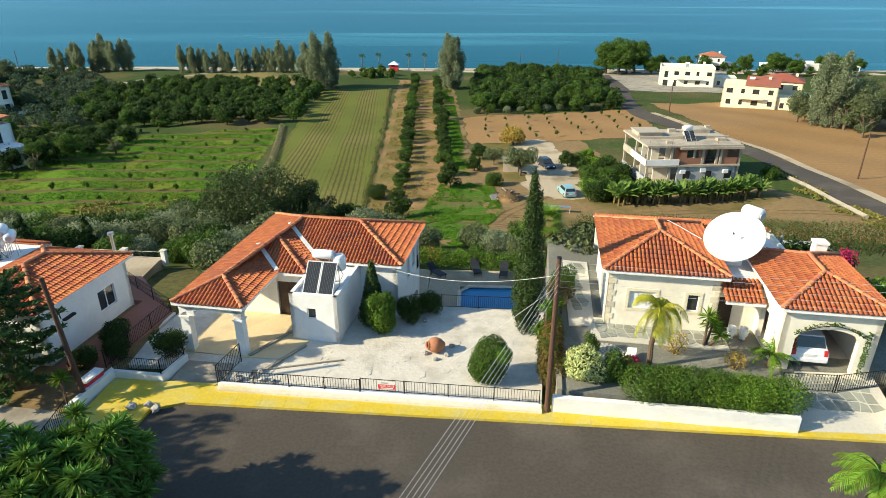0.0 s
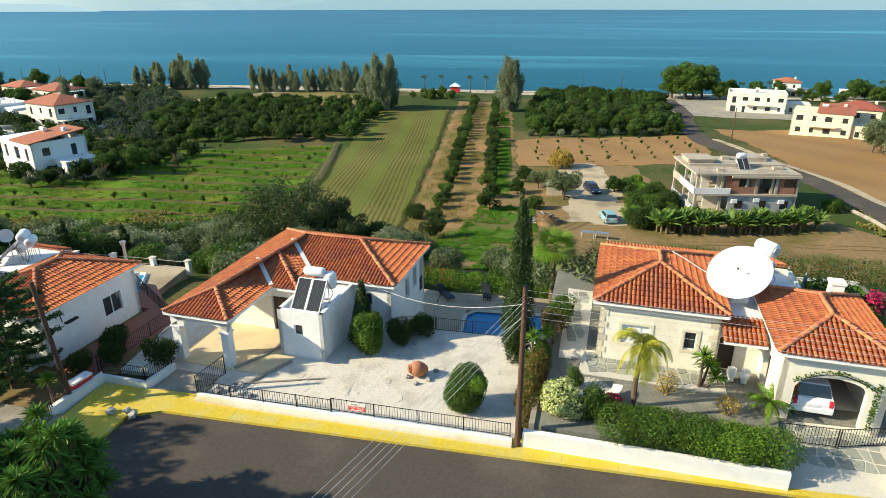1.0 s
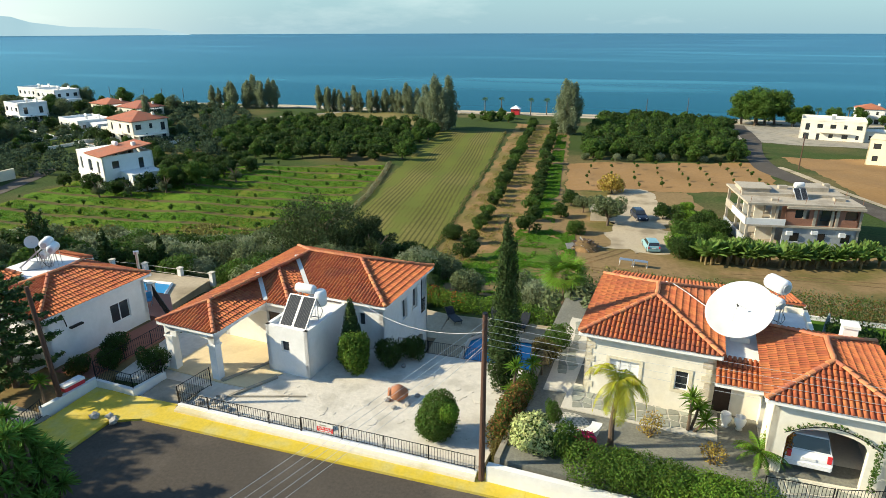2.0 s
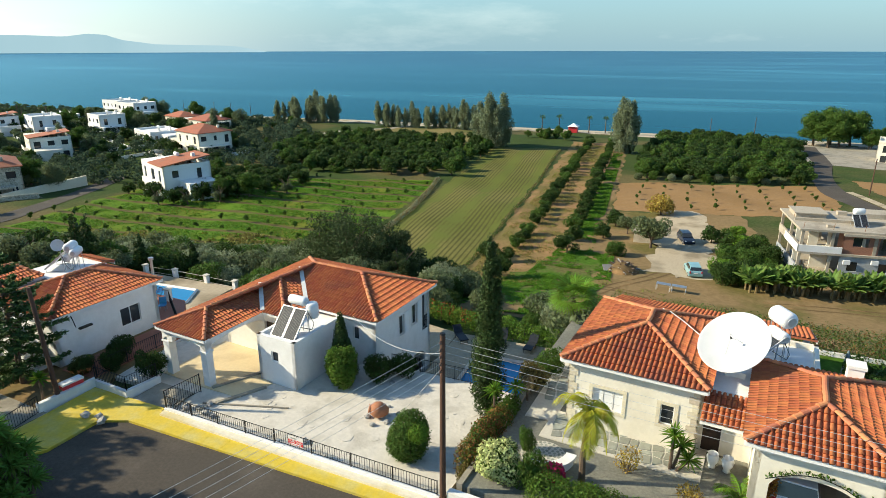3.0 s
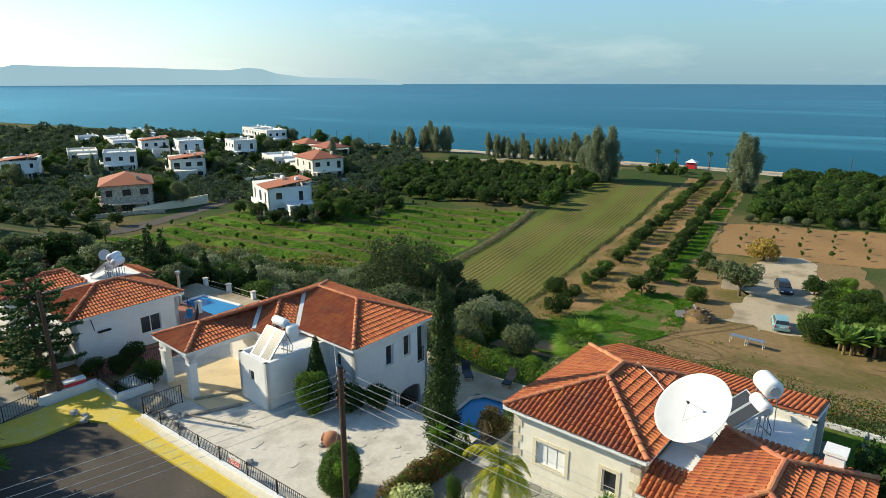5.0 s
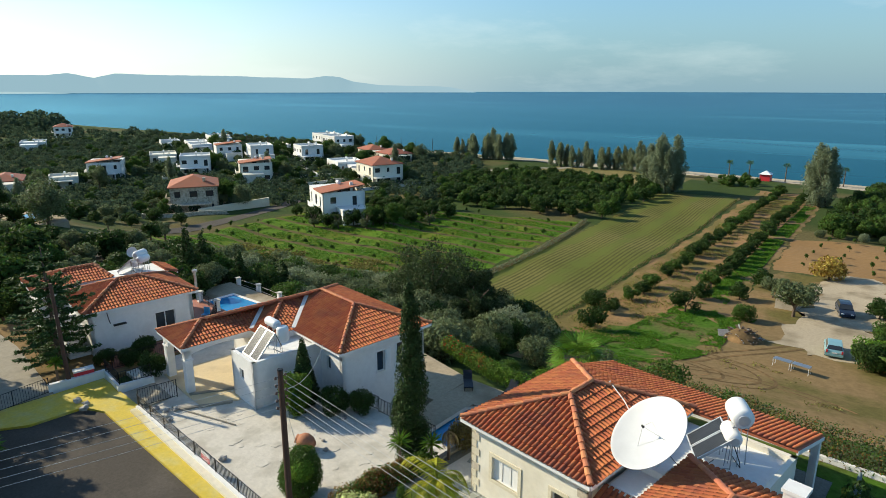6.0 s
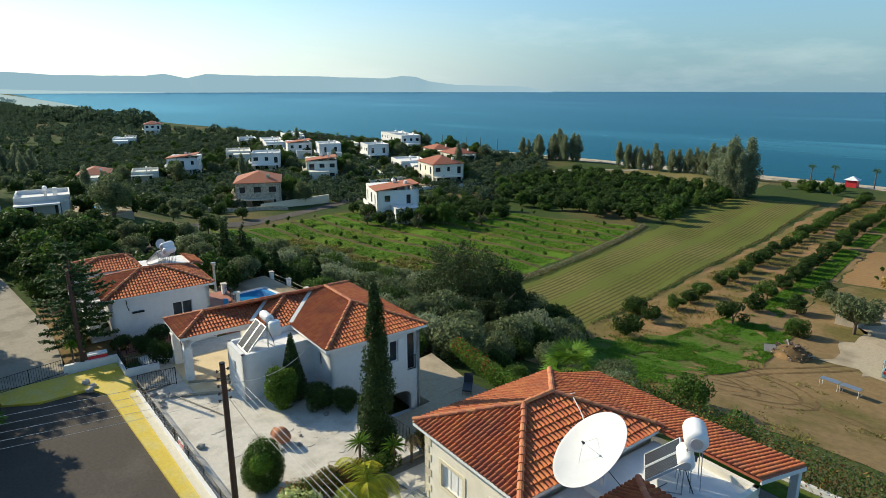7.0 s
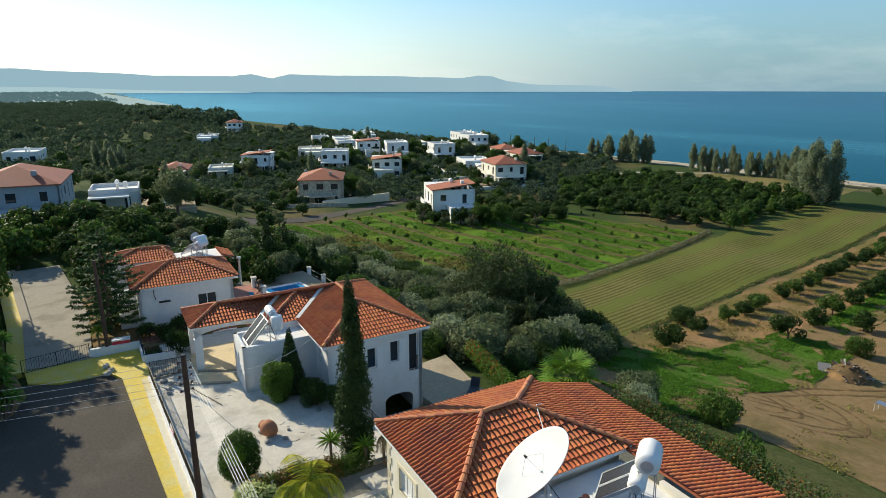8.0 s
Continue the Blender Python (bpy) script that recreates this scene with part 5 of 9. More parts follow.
for k in range(3):
    an = math.tau * k / 3 + 0.4
    part("feed_strut", Mesh().tube(face @ Vector((0.62 * math.cos(an), 0.62 * math.sin(an), 0.05)), hub, 0.007, n=4), M["galv"], dish)
part("feed_horn", Mesh().tube(face @ Vector((0, 0, 0.56)), face @ Vector((0, 0, 0.68)), 0.05, 0.035, 10), M["darkcable"], dish, "small dark feed horn")
vert = face @ Vector((0, 0, -0.02))
part("mast", Mesh().tube((vert.x + 0.18, vert.y + 0.3, 0), (vert.x + 0.18, vert.y + 0.3, vert.z - 0.1), 0.10, 0.09, 12).tube((vert.x + 0.18, vert.y + 0.3, vert.z - 0.2), tuple(vert), 0.09, 0.12, 10), M["plastic"], dish, "white steel mast")
part("base_block", Mesh().box(vert.x - 0.25, vert.x + 0.6, vert.y - 0.1, vert.y + 0.7, 0, 0.28), M["white"], dish, "white concrete base block")
for sgn in (-1, 1):
    part("brace", Mesh().tube((vert.x + 0.18, vert.y + 0.3, 0.5), tuple(face @ Vector((0.7 * sgn, 0.3, 0.03))), 0.02, n=6), M["galv"], dish)
part("cable", Mesh().path([tuple(vert), (vert.x + 0.9, vert.y + 0.5, 0.5), (vert.x + 1.2, vert.y + 1.4, 0.03), (vert.x + 1.3, vert.y + 2.6, 0.03)], 0.015, 0.015, 5), M["darkcable"], dish, "black cable on the roof")
solar_heater(VB, 7.54, 5.24, 4.04, -53.6, 2, [(-0.62, 1.55, 1.98, 1.3, 0.41, "x"), (-0.35, 1.28, 1.18, 1.2, 0.30, "x")], "two tilted solar collectors and white tanks on the terrace", 38.5, 0.0, 1.55, 0.22)
wh = Mesh().path([(3.4, 5.9, 5.42), (3.55, 5.5, 5.56), (3.9, 5.3, 5.56), (4.6, 5.0, 5.30), (5.2, 4.6, 5.08), (5.7, 4.3, 4.90)], 0.022, 0.022, 5)
part("loose_cable", wh, M["plastic"], dish_villa, "loose white cable over the roof ridge")

# ---- plot of the cream villa ----
garden = Mesh().prism([(4.3, 24.1), (14.6, 23.0), (15.4, 26.3), (24, 26.0), (26, 42.5), (5.9, 43.5), (4.9, 33.4)], -5, 0.98)
whole("garden_floor", garden, M["garden_gravel"], "grey gravel garden of the cream villa", "garden", kind="structure")
drive = Mesh().add([(14.7, 22.7, 0.12), (19.6, 22.6, 0.12), (20.0, 27.6, 1.03), (15.4, 27.9, 1.03)], [(0, 1, 2, 3)])
drive.add([(15.4, 27.9, 1.03), (20.0, 27.6, 1.03), (20.6, 34.0, 1.03), (16.0, 34.2, 1.03)], [(0, 1, 2, 3)])
whole("driveway", drive, M["joint"], "crazy-paved sloping driveway", "driveway", kind="structure")
fw = Mesh().prism([(3.95, 23.55), (14.75, 22.55), (14.8, 22.8), (4.0, 23.85)], -0.3, 0.92)
whole("wall_front", fw, M["white"], "white rendered front garden wall", "wall", kind="structure")
fw = Mesh().prism([(18.6, 22.9), (18.95, 22.9), (21.5, 26.2), (21.2, 26.4)], -0.3, 1.05)
whole("wall_drive_end", fw, M["white"], "white wall along the driveway", "wall", kind="structure")
railing("drive_gate", [(15.0, 25.1, 0.62), (17.4, 25.0, 0.62)], 1.0, "open black iron drive gate", gap=0.13, category="gate")
railing("drive_gate", [(17.5, 25.0, 0.62), (20.3, 25.6, 0.62)], 1.0, "open black iron drive gate", gap=0.13, category="gate")
side = Mesh().prism([(4.2, 24.0), (4.45, 24.0), (5.4, 33.6), (5.15, 33.6)], -1, 1.1)
whole("wall_side", side, M["concrete"], "grey wall between the two plots", "wall", kind="structure")
paved = Mesh().prism([(5.6, 30.0), (7.0, 30.0), (8.0, 38.5), (6.4, 38.8)], 0.5, 1.03).prism([(6.6, 28.6), (13.6, 27.8), (13.9, 30.2), (6.9, 31.0)], 0.5, 1.024)
whole("garden_path", paved, M["joint"], "pale paved path round the cream villa", "path", kind="structure")

whole("lawn", Mesh().prism([(19.4, 36.0), (25.0, 35.5), (25.6, 42.2), (11.0, 42.8), (10.9, 42.0), (19.6, 41.0)], 0.5, 1.0), M["grass"], "narrow green lawn behind the cream villa", "lawn", kind="structure")
whole("wall_lawn", Mesh().prism([(10.8, 42.9), (25.6, 42.3), (25.6, 42.5), (10.8, 43.1)], 0.5, 1.22), M["white"], "low white kerb wall along the lawn", "wall", kind="structure")
um = thing("garden_umbrella", "closed grey garden umbrella on the lawn", "umbrella", pose(20.6, 38.6, 1.0))
part("pole", Mesh().tube((0, 0, 0), (0, 0, 2.3), 0.025, n=8), M["wood"], um, "wooden pole")
part("canopy", Mesh().turned([(0.05, 0.75), (0.17, 0.85), (0.15, 1.4), (0.07, 2.1), (0.02, 2.25)], 10), M["umbrella"], um, "furled grey-green cloth", True)
part("base", Mesh().turned([(0.02, 0.0), (0.25, 0.0), (0.25, 0.06), (0.06, 0.1), (0.02, 0.1)], 14), M["concrete"], um, "round concrete base")

# ---- neighbour's villa to the west ----
west = thing("villa", "white villa with terracotta hipped roof beside the ramp", "house", VL)
ZL = 3.32
f3, r3, e3 = hip_roof(-6.2, 0.0, -7.7, 0.0, ZL, 0.36)
tiled_roof(west, f3, r3, e3, seed=11)
# lower roof block behind, and a white flat roof between the two
q_se, q_ne, q_nw, q_sw = (-6.9, -9.3, ZL + 0.28), (-6.9, -3.9, ZL + 0.28), (-10.9, -3.9, ZL + 0.28), (-10.9, -9.3, ZL + 0.28)
q_0, q_1 = (-8.9, -6.7, ZL + 1.0), (-8.9, -4.7, ZL + 1.0)
tiled_roof(west, [[q_se, q_ne, q_1, q_0], [q_ne, q_nw, q_1], [q_nw, q_sw, q_0, q_1], [q_sw, q_se, q_0]],
           [(q_0, q_1), (q_0, q_se), (q_0, q_sw), (q_1, q_ne), (q_1, q_nw)], [(q_sw, q_se), (q_se, q_ne), (q_ne, q_nw), (q_nw, q_sw)], seed=12)
s_a, s_b, s_c, s_d = (-9.6, 0.9, ZL - 0.1), (-6.4, 0.9, ZL - 0.1), (-6.4, -0.1, ZL + 0.26), (-9.6, -0.1, ZL + 0.26)
tiled_roof(west, [[s_a, s_b, s_c, s_d]], [], [(s_a, s_b)], seed=13, label="narrow terracotta strip roof")
w = Mesh()
wall(w, (-5.85, -7.35), (-0.35, -7.35), -0.5, ZL - 0.05, 0.25)
wall(w, (-0.35, -7.35), (-0.35, -0.35), -1.5, ZL - 0.05, 0.25, [(4.25, 5.65, 0.9, 2.15)])
wall(w, (-0.35, -0.35), (-5.85, -0.35), -1.5, ZL - 0.05, 0.25)
wall(w, (-5.85, -0.35), (-5.85, -7.35), -0.5, ZL - 0.05, 0.25)
part("wall", w, M["white"], west)
part("rear_wall", Mesh().box(-10.6, -7.2, -9.0, -3.9, -2, ZL + 0.2), M["white"], west, "white rear block")
part("flat_roof", Mesh().box(-9.4, -5.8, -3.88, -0.05, -2, ZL + 0.12), M["white"], west, "white flat roof with low parapet")
window(west, (-0.35, -3.1), math.pi / 2, 1.4, 0.9, 2.15, bars=1)
part("eave_bracket", Mesh().path([(-0.36, -6.2, 3.0), (-0.15, -6.2, 2.6), (-0.22, -6.1, 2.2)], 0.03, 0.03, 5), M["iron"], west, "bent dark pipe under the eave")
part("wall_lamp", Mesh().box(-0.36, -0.14, -5.9, -5.1, 1.95, 2.05), M["iron"], west, "dark flat lamp shelf on the wall")
part("flue", Mesh().tube((-1.6, 0.5, 2.0), (-1.6, 0.5, 4.2), 0.10, n=10).tube((-1.6, 0.5, 4.25), (-1.6, 0.5, 4.42), 0.19, n=10), M["galv"], west, "steel flue pipe")
# outside stair with white stepped parapet on the south side
for k in range(8):
    part("stair_step", Mesh().box(-4.4 + k * 0.42, -3.98 + k * 0.42, -8.5, -7.36, -0.5, 2.2 - k * 0.28), M["white"], west)
    part("stair_parapet", Mesh().box(-4.4 + k * 0.42, -3.98 + k * 0.42, -8.68, -8.502, -0.5, 2.75 - k * 0.28), M["white"], west)
solar_heater(VL, -8.37, -2.56, ZL + 0.13, -53, 2, [(-0.62, 1.55, 1.55, 1.25, 0.33, "x"), (-0.35, 1.95, 1.25, 1.2, 0.30, "x"), (-0.3, 1.35, 0.85, 1.0, 0.26, "x")], "solar water heater with three white tanks on the neighbour's roof", 40, 0.0, 1.6, 0.15)
sd = thing("satellite_dish", "small pale satellite dish on the neighbour's roof", "satellite dish", VL @ pose(-8.3, -1.75, ZL + 0.13))
part("reflector", Mesh().turned([(0.01 + 0.42 * k / 6, 0.10 * (k / 6) ** 2) for k in range(7)], 20, pose(0, -0.1, 1.5, 68, 0, 48)), M["dish"], sd, "", True)
part("mast", Mesh().tube((0, 0, 0), (0, 0, 1.5), 0.03), M["galv"], sd)
ter = Mesh().prism([tuple(out(VL, *q)[:2]) for q in ((0, -7.5), (2.6, -7.2), (2.7, -1.0), (-2.2, 3.2), (-7.4, 3.0), (-7.4, 0), (0, 0))], -4, 0.06)
whole("terrace_west", ter, M["terracotta_paving"], "terracotta-paved terrace of the western villa", "terrace", kind="structure")


# ---- crazy paving: single flat stones in pale joints ----
def crazy(parent, poly, size, seed, zfun):
    """Irregular flags grown from a jittered grid inside a plan polygon."""
    rs = np.random.RandomState(seed)
    p = np.array(poly, float)
    lo, hi = p.min(0), p.max(0)
    nx, ny = int((hi[0] - lo[0]) / size) + 1, int((hi[1] - lo[1]) / size) + 1
    g = np.stack(np.meshgrid(np.arange(nx + 1), np.arange(ny + 1), indexing="ij"), -1) * size + lo + rs.uniform(-0.3, 0.3, (nx + 1, ny + 1, 2)) * size
    for i in range(nx):
        for j in range(ny):
            q = np.array([g[i, j], g[i + 1, j], g[i + 1, j + 1], g[i, j + 1]])
            c = q.mean(0)
            if not all(((b[0] - a[0]) * (k[1] - a[1]) - (b[1] - a[1]) * (k[0] - a[0])) > 0 for a, b in zip(p, np.roll(p, -1, 0)) for k in q):
                continue
            q = c + (q - c) * (1 - 0.085 / size)
            z = [zfun(x, y) for x, y in q]
            m = Mesh().slab([(x, y, k + 0.03) for (x, y), k in zip(q, z)], 0.06)
            part("paving_stone", m, M["crazy"], parent)


drive_ob, path_ob = bpy.data.objects["driveway"], bpy.data.objects["garden_path"]
crazy(drive_ob, [(15.0, 23.6), (19.6, 23.4), (20.0, 27.5), (15.4, 27.8)], 0.55, 1, lambda x, y: 0.12 + (y - 22.65) / 5.1 * 0.91)
crazy(path_ob, [(6.6, 28.6), (13.6, 27.8), (13.9, 30.2), (6.9, 31.0)], 0.5, 2, lambda x, y: 1.025)
crazy(path_ob, [(5.6, 31.2), (7.1, 31.2), (8.0, 38.5), (6.4, 38.8)], 0.5, 3, lambda x, y: 1.03)

# ---- plants: shared meshes ----
def crown_mesh(name, mat, seed, width, low, high, clumps, count, size, flat=0.8, clump=0.45, tilt=0.7, aspect=2.0, shell=0.45):
    rs = np.random.RandomState(seed)
    return foliage(name, crown_blobs(rs, clumps, width, low, high, flat, clump), count, M[mat] and size, M[mat], seed, aspect, tilt, shell)


def dome(name, mat, seed, r, h, count, size, lumps=7, tilt=0.6):
    """A rounded shrub that reaches the ground."""
    rs = np.random.RandomState(seed)
    bl = [(0, 0, h * 0.45, r * 0.8, r * 0.8, h * 0.5)]
    for i in range(lumps):
        a = math.tau * (i + rs.uniform(0, 0.6)) / lumps
        k = rs.uniform(0.35, 0.62)
        bl.append((math.cos(a) * r * k, math.sin(a) * r * k, h * rs.uniform(0.3, 0.68), r * rs.uniform(0.38, 0.55), r * rs.uniform(0.38, 0.55), h * rs.uniform(0.26, 0.36)))
    return foliage(name, bl, count, size, M[mat], seed, 2.0, tilt, 0.5)


KINDS = {k: [dome("bush_leaves", "leaf_" + k, 20 + 7 * i + j, 1.0, 1.25, 3200, 0.062) for j in range(3)] for i, k in enumerate(("dark", "mid", "olive", "grey", "bright", "rust"))}
BUSH_STEM = Mesh()
for i_s in range(5):
    an_s = math.tau * i_s / 5
    BUSH_STEM.path([(0, 0, -0.4), (0.15 * math.cos(an_s), 0.15 * math.sin(an_s), 0.25), (0.45 * math.cos(an_s), 0.45 * math.sin(an_s), 0.75)], 0.04, 0.012, 5)
BUSH_STEM = BUSH_STEM.data("bush_stem", M["bark"])
WORDS = {"dark": "dark green", "mid": "mid green", "olive": "grey-green", "grey": "dusty olive", "bright": "bright green", "rust": "rusty-leaved"}


def bush(x, y, z, r, h, kind, seed, label="", group=""):
    rs = np.random.RandomState(seed)
    root = thing("bush", label or WORDS[kind] + " rounded garden bush with small leaves", "bush", pose(x, y, z, 0, 0, rs.uniform(0, 360)), group)
    root.scale = (r, r, h / 1.25)
    for nm, me in (("foliage", KINDS[kind][rs.randint(3)]), ("stem", BUSH_STEM)):
        o = new(nm, me)
        o.parent = root
    return root


def trunk_mesh(name, h, fork, reach, r, seed, n=5):
    return limbs(h, fork, reach, r, seed, n).data(name, M["bark"])


MANGO = [crown_mesh("mango_leaves", "leaf_dark", 60 + i, 2.7, 0.0, 5.0, 16, 2200, 0.27, clump=0.42, tilt=0.45, shell=0.35) for i in range(3)]
MANGO_T = trunk_mesh("mango_trunk", 4.5, 1.2, 1.6, 0.22, 61)
MANGO_M = [crown_mesh("mango_leaves", "leaf_mid", 65 + i, 2.6, 0.0, 4.8, 16, 2200, 0.27, clump=0.42, tilt=0.45, shell=0.35) for i in range(2)]
CITRUS = [crown_mesh("citrus_leaves", "leaf_dark" if i else "leaf_mid", 70 + i, 1.35, 0.1, 2.7, 12, 2000, 0.13, clump=0.46, tilt=0.6) for i in range(3)]
CITRUS_T = trunk_mesh("citrus_trunk", 2.0, 0.5, 0.7, 0.09, 71)
SAPLING = [crown_mesh("sapling_leaves", "leaf_mid", 80 + i, 0.42, 0.25, 1.35, 5, 130, 0.16, clump=0.5) for i in range(3)]
SAPLING_T = trunk_mesh("sapling_trunk", 1.0, 0.4, 0.2, 0.03, 81, 3)
def column_crown(seed, h, w, n=34):
    """Tall bushy column: many upright clumps, widest below the middle, ragged tips."""
    rs = np.random.RandomState(seed)
    bl = []
    for i in range(n):
        u = (i + rs.uniform(0, 1)) / n
        r = w * (0.55 + 0.9 * u if u < 0.35 else 0.78 * (1 - ((u - 0.35) / 0.65) ** 2.0) + 0.19)
        a = rs.uniform(0, math.tau)
        k = rs.uniform(0.15, 0.75) * r
        s = rs.uniform(0.22, 0.42) * max(r, 0.5 * w)
        bl.append((math.cos(a) * k, math.sin(a) * k, 0.6 + u * (h - 0.6), s, s, s * rs.uniform(1.3, 2.1)))
    return bl


POPLAR = [foliage("poplar_leaves", column_crown(90 + i, 12.6, 3.4, 80), 9000, 0.19, M["leaf_grey"], 90 + i, 2.4, 1.1, 0.15) for i in range(4)]
POPLAR_T = trunk_mesh("poplar_trunk", 11.0, 3.0, 1.2, 0.25, 91)
ROUND = [crown_mesh("tree_leaves", "leaf_mid", 95 + i, 4.6, 0.9, 9.0, 34, 8000, 0.26, clump=0.32, tilt=0.6, shell=0.3) for i in range(2)]
ROUND_T = trunk_mesh("tree_trunk", 7.5, 2.2, 2.6, 0.35, 96)
GREY = [crown_mesh("tree_leaves", "leaf_olive", 105 + i, 3.6, 0.6, 8.5, 30, 6000, 0.20, flat=1.1, clump=0.34, tilt=1.1, shell=0.15) for i in range(3)]
OLIVE = [crown_mesh("olive_leaves", "leaf_olive", 100 + i, 2.4, 0.9, 4.6, 18, 4200, 0.13, clump=0.36, tilt=0.8, aspect=2.6) for i in range(2)]
OLIVE_T = trunk_mesh("olive_trunk", 3.6, 1.0, 1.4, 0.2, 101)


def palm_mesh(fronds, length, droop, mat, seed, rise=(0.2, 1.1), leaf=0.42, per=26, width=0.035):
    """Feather palm head: arching rachis with hanging leaflets."""
    rs = np.random.RandomState(seed)
    m = Mesh()
    for i in range(fronds):
        a = math.tau * (i * 0.382) + rs.uniform(-0.2, 0.2)
        el = rs.uniform(*rise)
        ln = length * rs.uniform(0.8, 1.1)
        p, d = Vector((0, 0, 0)), Vector((math.cos(a) * math.cos(el), math.sin(a) * math.cos(el), math.sin(el)))
        pts = [p.copy()]
        for k in range(per):
            d = (d + Vector((0, 0, -droop / per))).normalized()
            p = p + d * ln / per
            pts.append(p.copy())
        m.path([tuple(q) for q in pts[::5]], 0.025, 0.006, 4)
        for k in range(3, per):
            q, dd = pts[k], (pts[k + 1] - pts[k]).normalized()
            s = dd.cross(Vector((0, 0, 1))).normalized()
            ll = leaf * math.sin(math.pi * (0.15 + 0.8 * k / per)) * rs.uniform(0.85, 1.15)
            for sg in (-1, 1):
                e = q + (s * sg * 0.75 + dd * 0.55 + Vector((0, 0, -0.45 - 0.2 * rs.rand()))).normalized() * ll
                w = dd * width
                m.add([q - w, q + w, (q + e) / 2 + w + Vector((0, 0, 0.03)), e, (q + e) / 2 - w + Vector((0, 0, 0.03))], [(0, 1, 2, 3, 4)])
    return m.data("palm_fronds", M[mat])


def fan_mesh(heads, length, mat, seed, blades=16):
    """Fan palm head: round pleated leaves on stalks."""
    rs = np.random.RandomState(seed)
    m = Mesh()
    for i in range(heads):
        a, el = math.tau * i * 0.382, rs.uniform(-0.35, 1.1)
        d = Vector((math.cos(a) * math.cos(el), math.sin(a) * math.cos(el), math.sin(el)))
        hub = d * length * 0.5
        m.tube((0, 0, 0), tuple(hub), 0.018, 0.012, 4)
        s = d.cross(Vector((0, 0, 1))).normalized()
        u = s.cross(d)
        for k in range(blades):
            b = radians(-115 + 230 * k / (blades - 1))
            t = hub + (d * math.cos(b) + s * math.sin(b)).normalized() * length * 0.55 + Vector((0, 0, -0.12 * length)) + u * 0.03 * (k % 2)
            sd = (t - hub).cross(u).normalized() * 0.045
            m.add([hub, (hub + t) / 2 + sd, t, (hub + t) / 2 - sd], [(0, 1, 2, 3)])
    return m.data("palm_leaves", M[mat])


def blade_mesh(n, length, mat, seed, width=0.05, stiff=0.5):
    """A head of sword-shaped leaves."""
    rs = np.random.RandomState(seed)
    m = Mesh()
    for i in range(n):
        a, el = math.tau * i * 0.382, rs.uniform(-0.35, 1.45)
        d = Vector((math.cos(a) * math.cos(el), math.sin(a) * math.cos(el), math.sin(el)))
        s = d.cross(Vector((0, 0, 1)))
        s = s.normalized() * width if s.length > 1e-3 else Vector((width, 0, 0))
        ln = length * rs.uniform(0.75, 1.1)
        mid, tip = d * ln * 0.5, d * ln + Vector((0, 0, -(1 - stiff) * ln * 0.35))
        m.add([d * 0.03 - s * 0.6, d * 0.03 + s * 0.6, mid + s, tip, mid - s], [(0, 1, 2, 3, 4)])
    return m.data("sword_leaves", M[mat])


YUCCA = blade_mesh(70, 0.62, "leaf_mid", 120)
YUCCA_B = blade_mesh(70, 0.62, "leaf_bright", 121)
SPIKY = blade_mesh(44, 0.75, "leaf_bright", 122, 0.04)


def yucca(x, y, z, heads, mesh, label, group="", name="yucca"):
    root = thing(name, label, "yucca", pose(x, y, z), group)
    for hx, hy, hz in heads:
        part("stalk", Mesh().path([(hx * 0.2, hy * 0.2, -0.2), (hx * 0.7, hy * 0.7, hz * 0.5), (hx, hy, hz)], 0.08, 0.06, 6), M["bark"], root)
        o = new("leaf_head", mesh)
        o.parent = root
        o.matrix_basis = pose(hx, hy, hz, 0, 0, 137 * len(root.children))
    return root


# ---- far woods and orchards ----
def scatter(poly, n, gap, seed):
    """Random plan points in a polygon, no two nearer than gap."""
    rs = np.random.RandomState(seed)
    p = np.array(poly, float)
    lo, hi = p.min(0), p.max(0)
    got = []
    for _ in range(n * 30):
        q = rs.uniform(lo, hi)
        inside = False
        for (x0, y0), (x1, y1) in zip(p, np.roll(p, -1, 0)):
            if (y0 > q[1]) != (y1 > q[1]) and q[0] < (x1 - x0) * (q[1] - y0) / (y1 - y0) + x0:
                inside = not inside
        if inside and all((q[0] - a) ** 2 + (q[1] - b) ** 2 > gap * gap for a, b in got):
            got.append((q[0], q[1]))
        if len(got) >= n:
            break
    return got


rs_t = np.random.RandomState(77)


ROADS = [[(-138, 205), (-130, 225), (-114, 250), (-110, 272)], [(-68, 44.5), (-84, 51.5), (-103, 66), (-111, 87), (-120, 106), (-130, 125)], [(58, 40), (54.5, 88), (54.5, 116), (43.2, 162), (45, 186), (53, 262)]]


def off_road(x, y, clear=4.5):
    for line in ROADS:
        for a, b in zip(line, line[1:]):
            d = (b[0] - a[0], b[1] - a[1])
            t = min(1, max(0, ((x - a[0]) * d[0] + (y - a[1]) * d[1]) / (d[0] ** 2 + d[1] ** 2)))
            if math.hypot(x - a[0] - t * d[0], y - a[1] - t * d[1]) < clear:
                return False
    return True


def orchard(poly, n, gap, seed, name, label, meshes, trunk, group, size=(0.8, 1.15), category="tree"):
    for x, y in scatter(poly, n, gap, seed):
        if not off_road(x, y):
            continue
        tree(name, label, (x, y, gz(x, y)), meshes[rs_t.randint(len(meshes))], trunk, group, category, rs_t.uniform(*size), rs_t.uniform(0, 360))


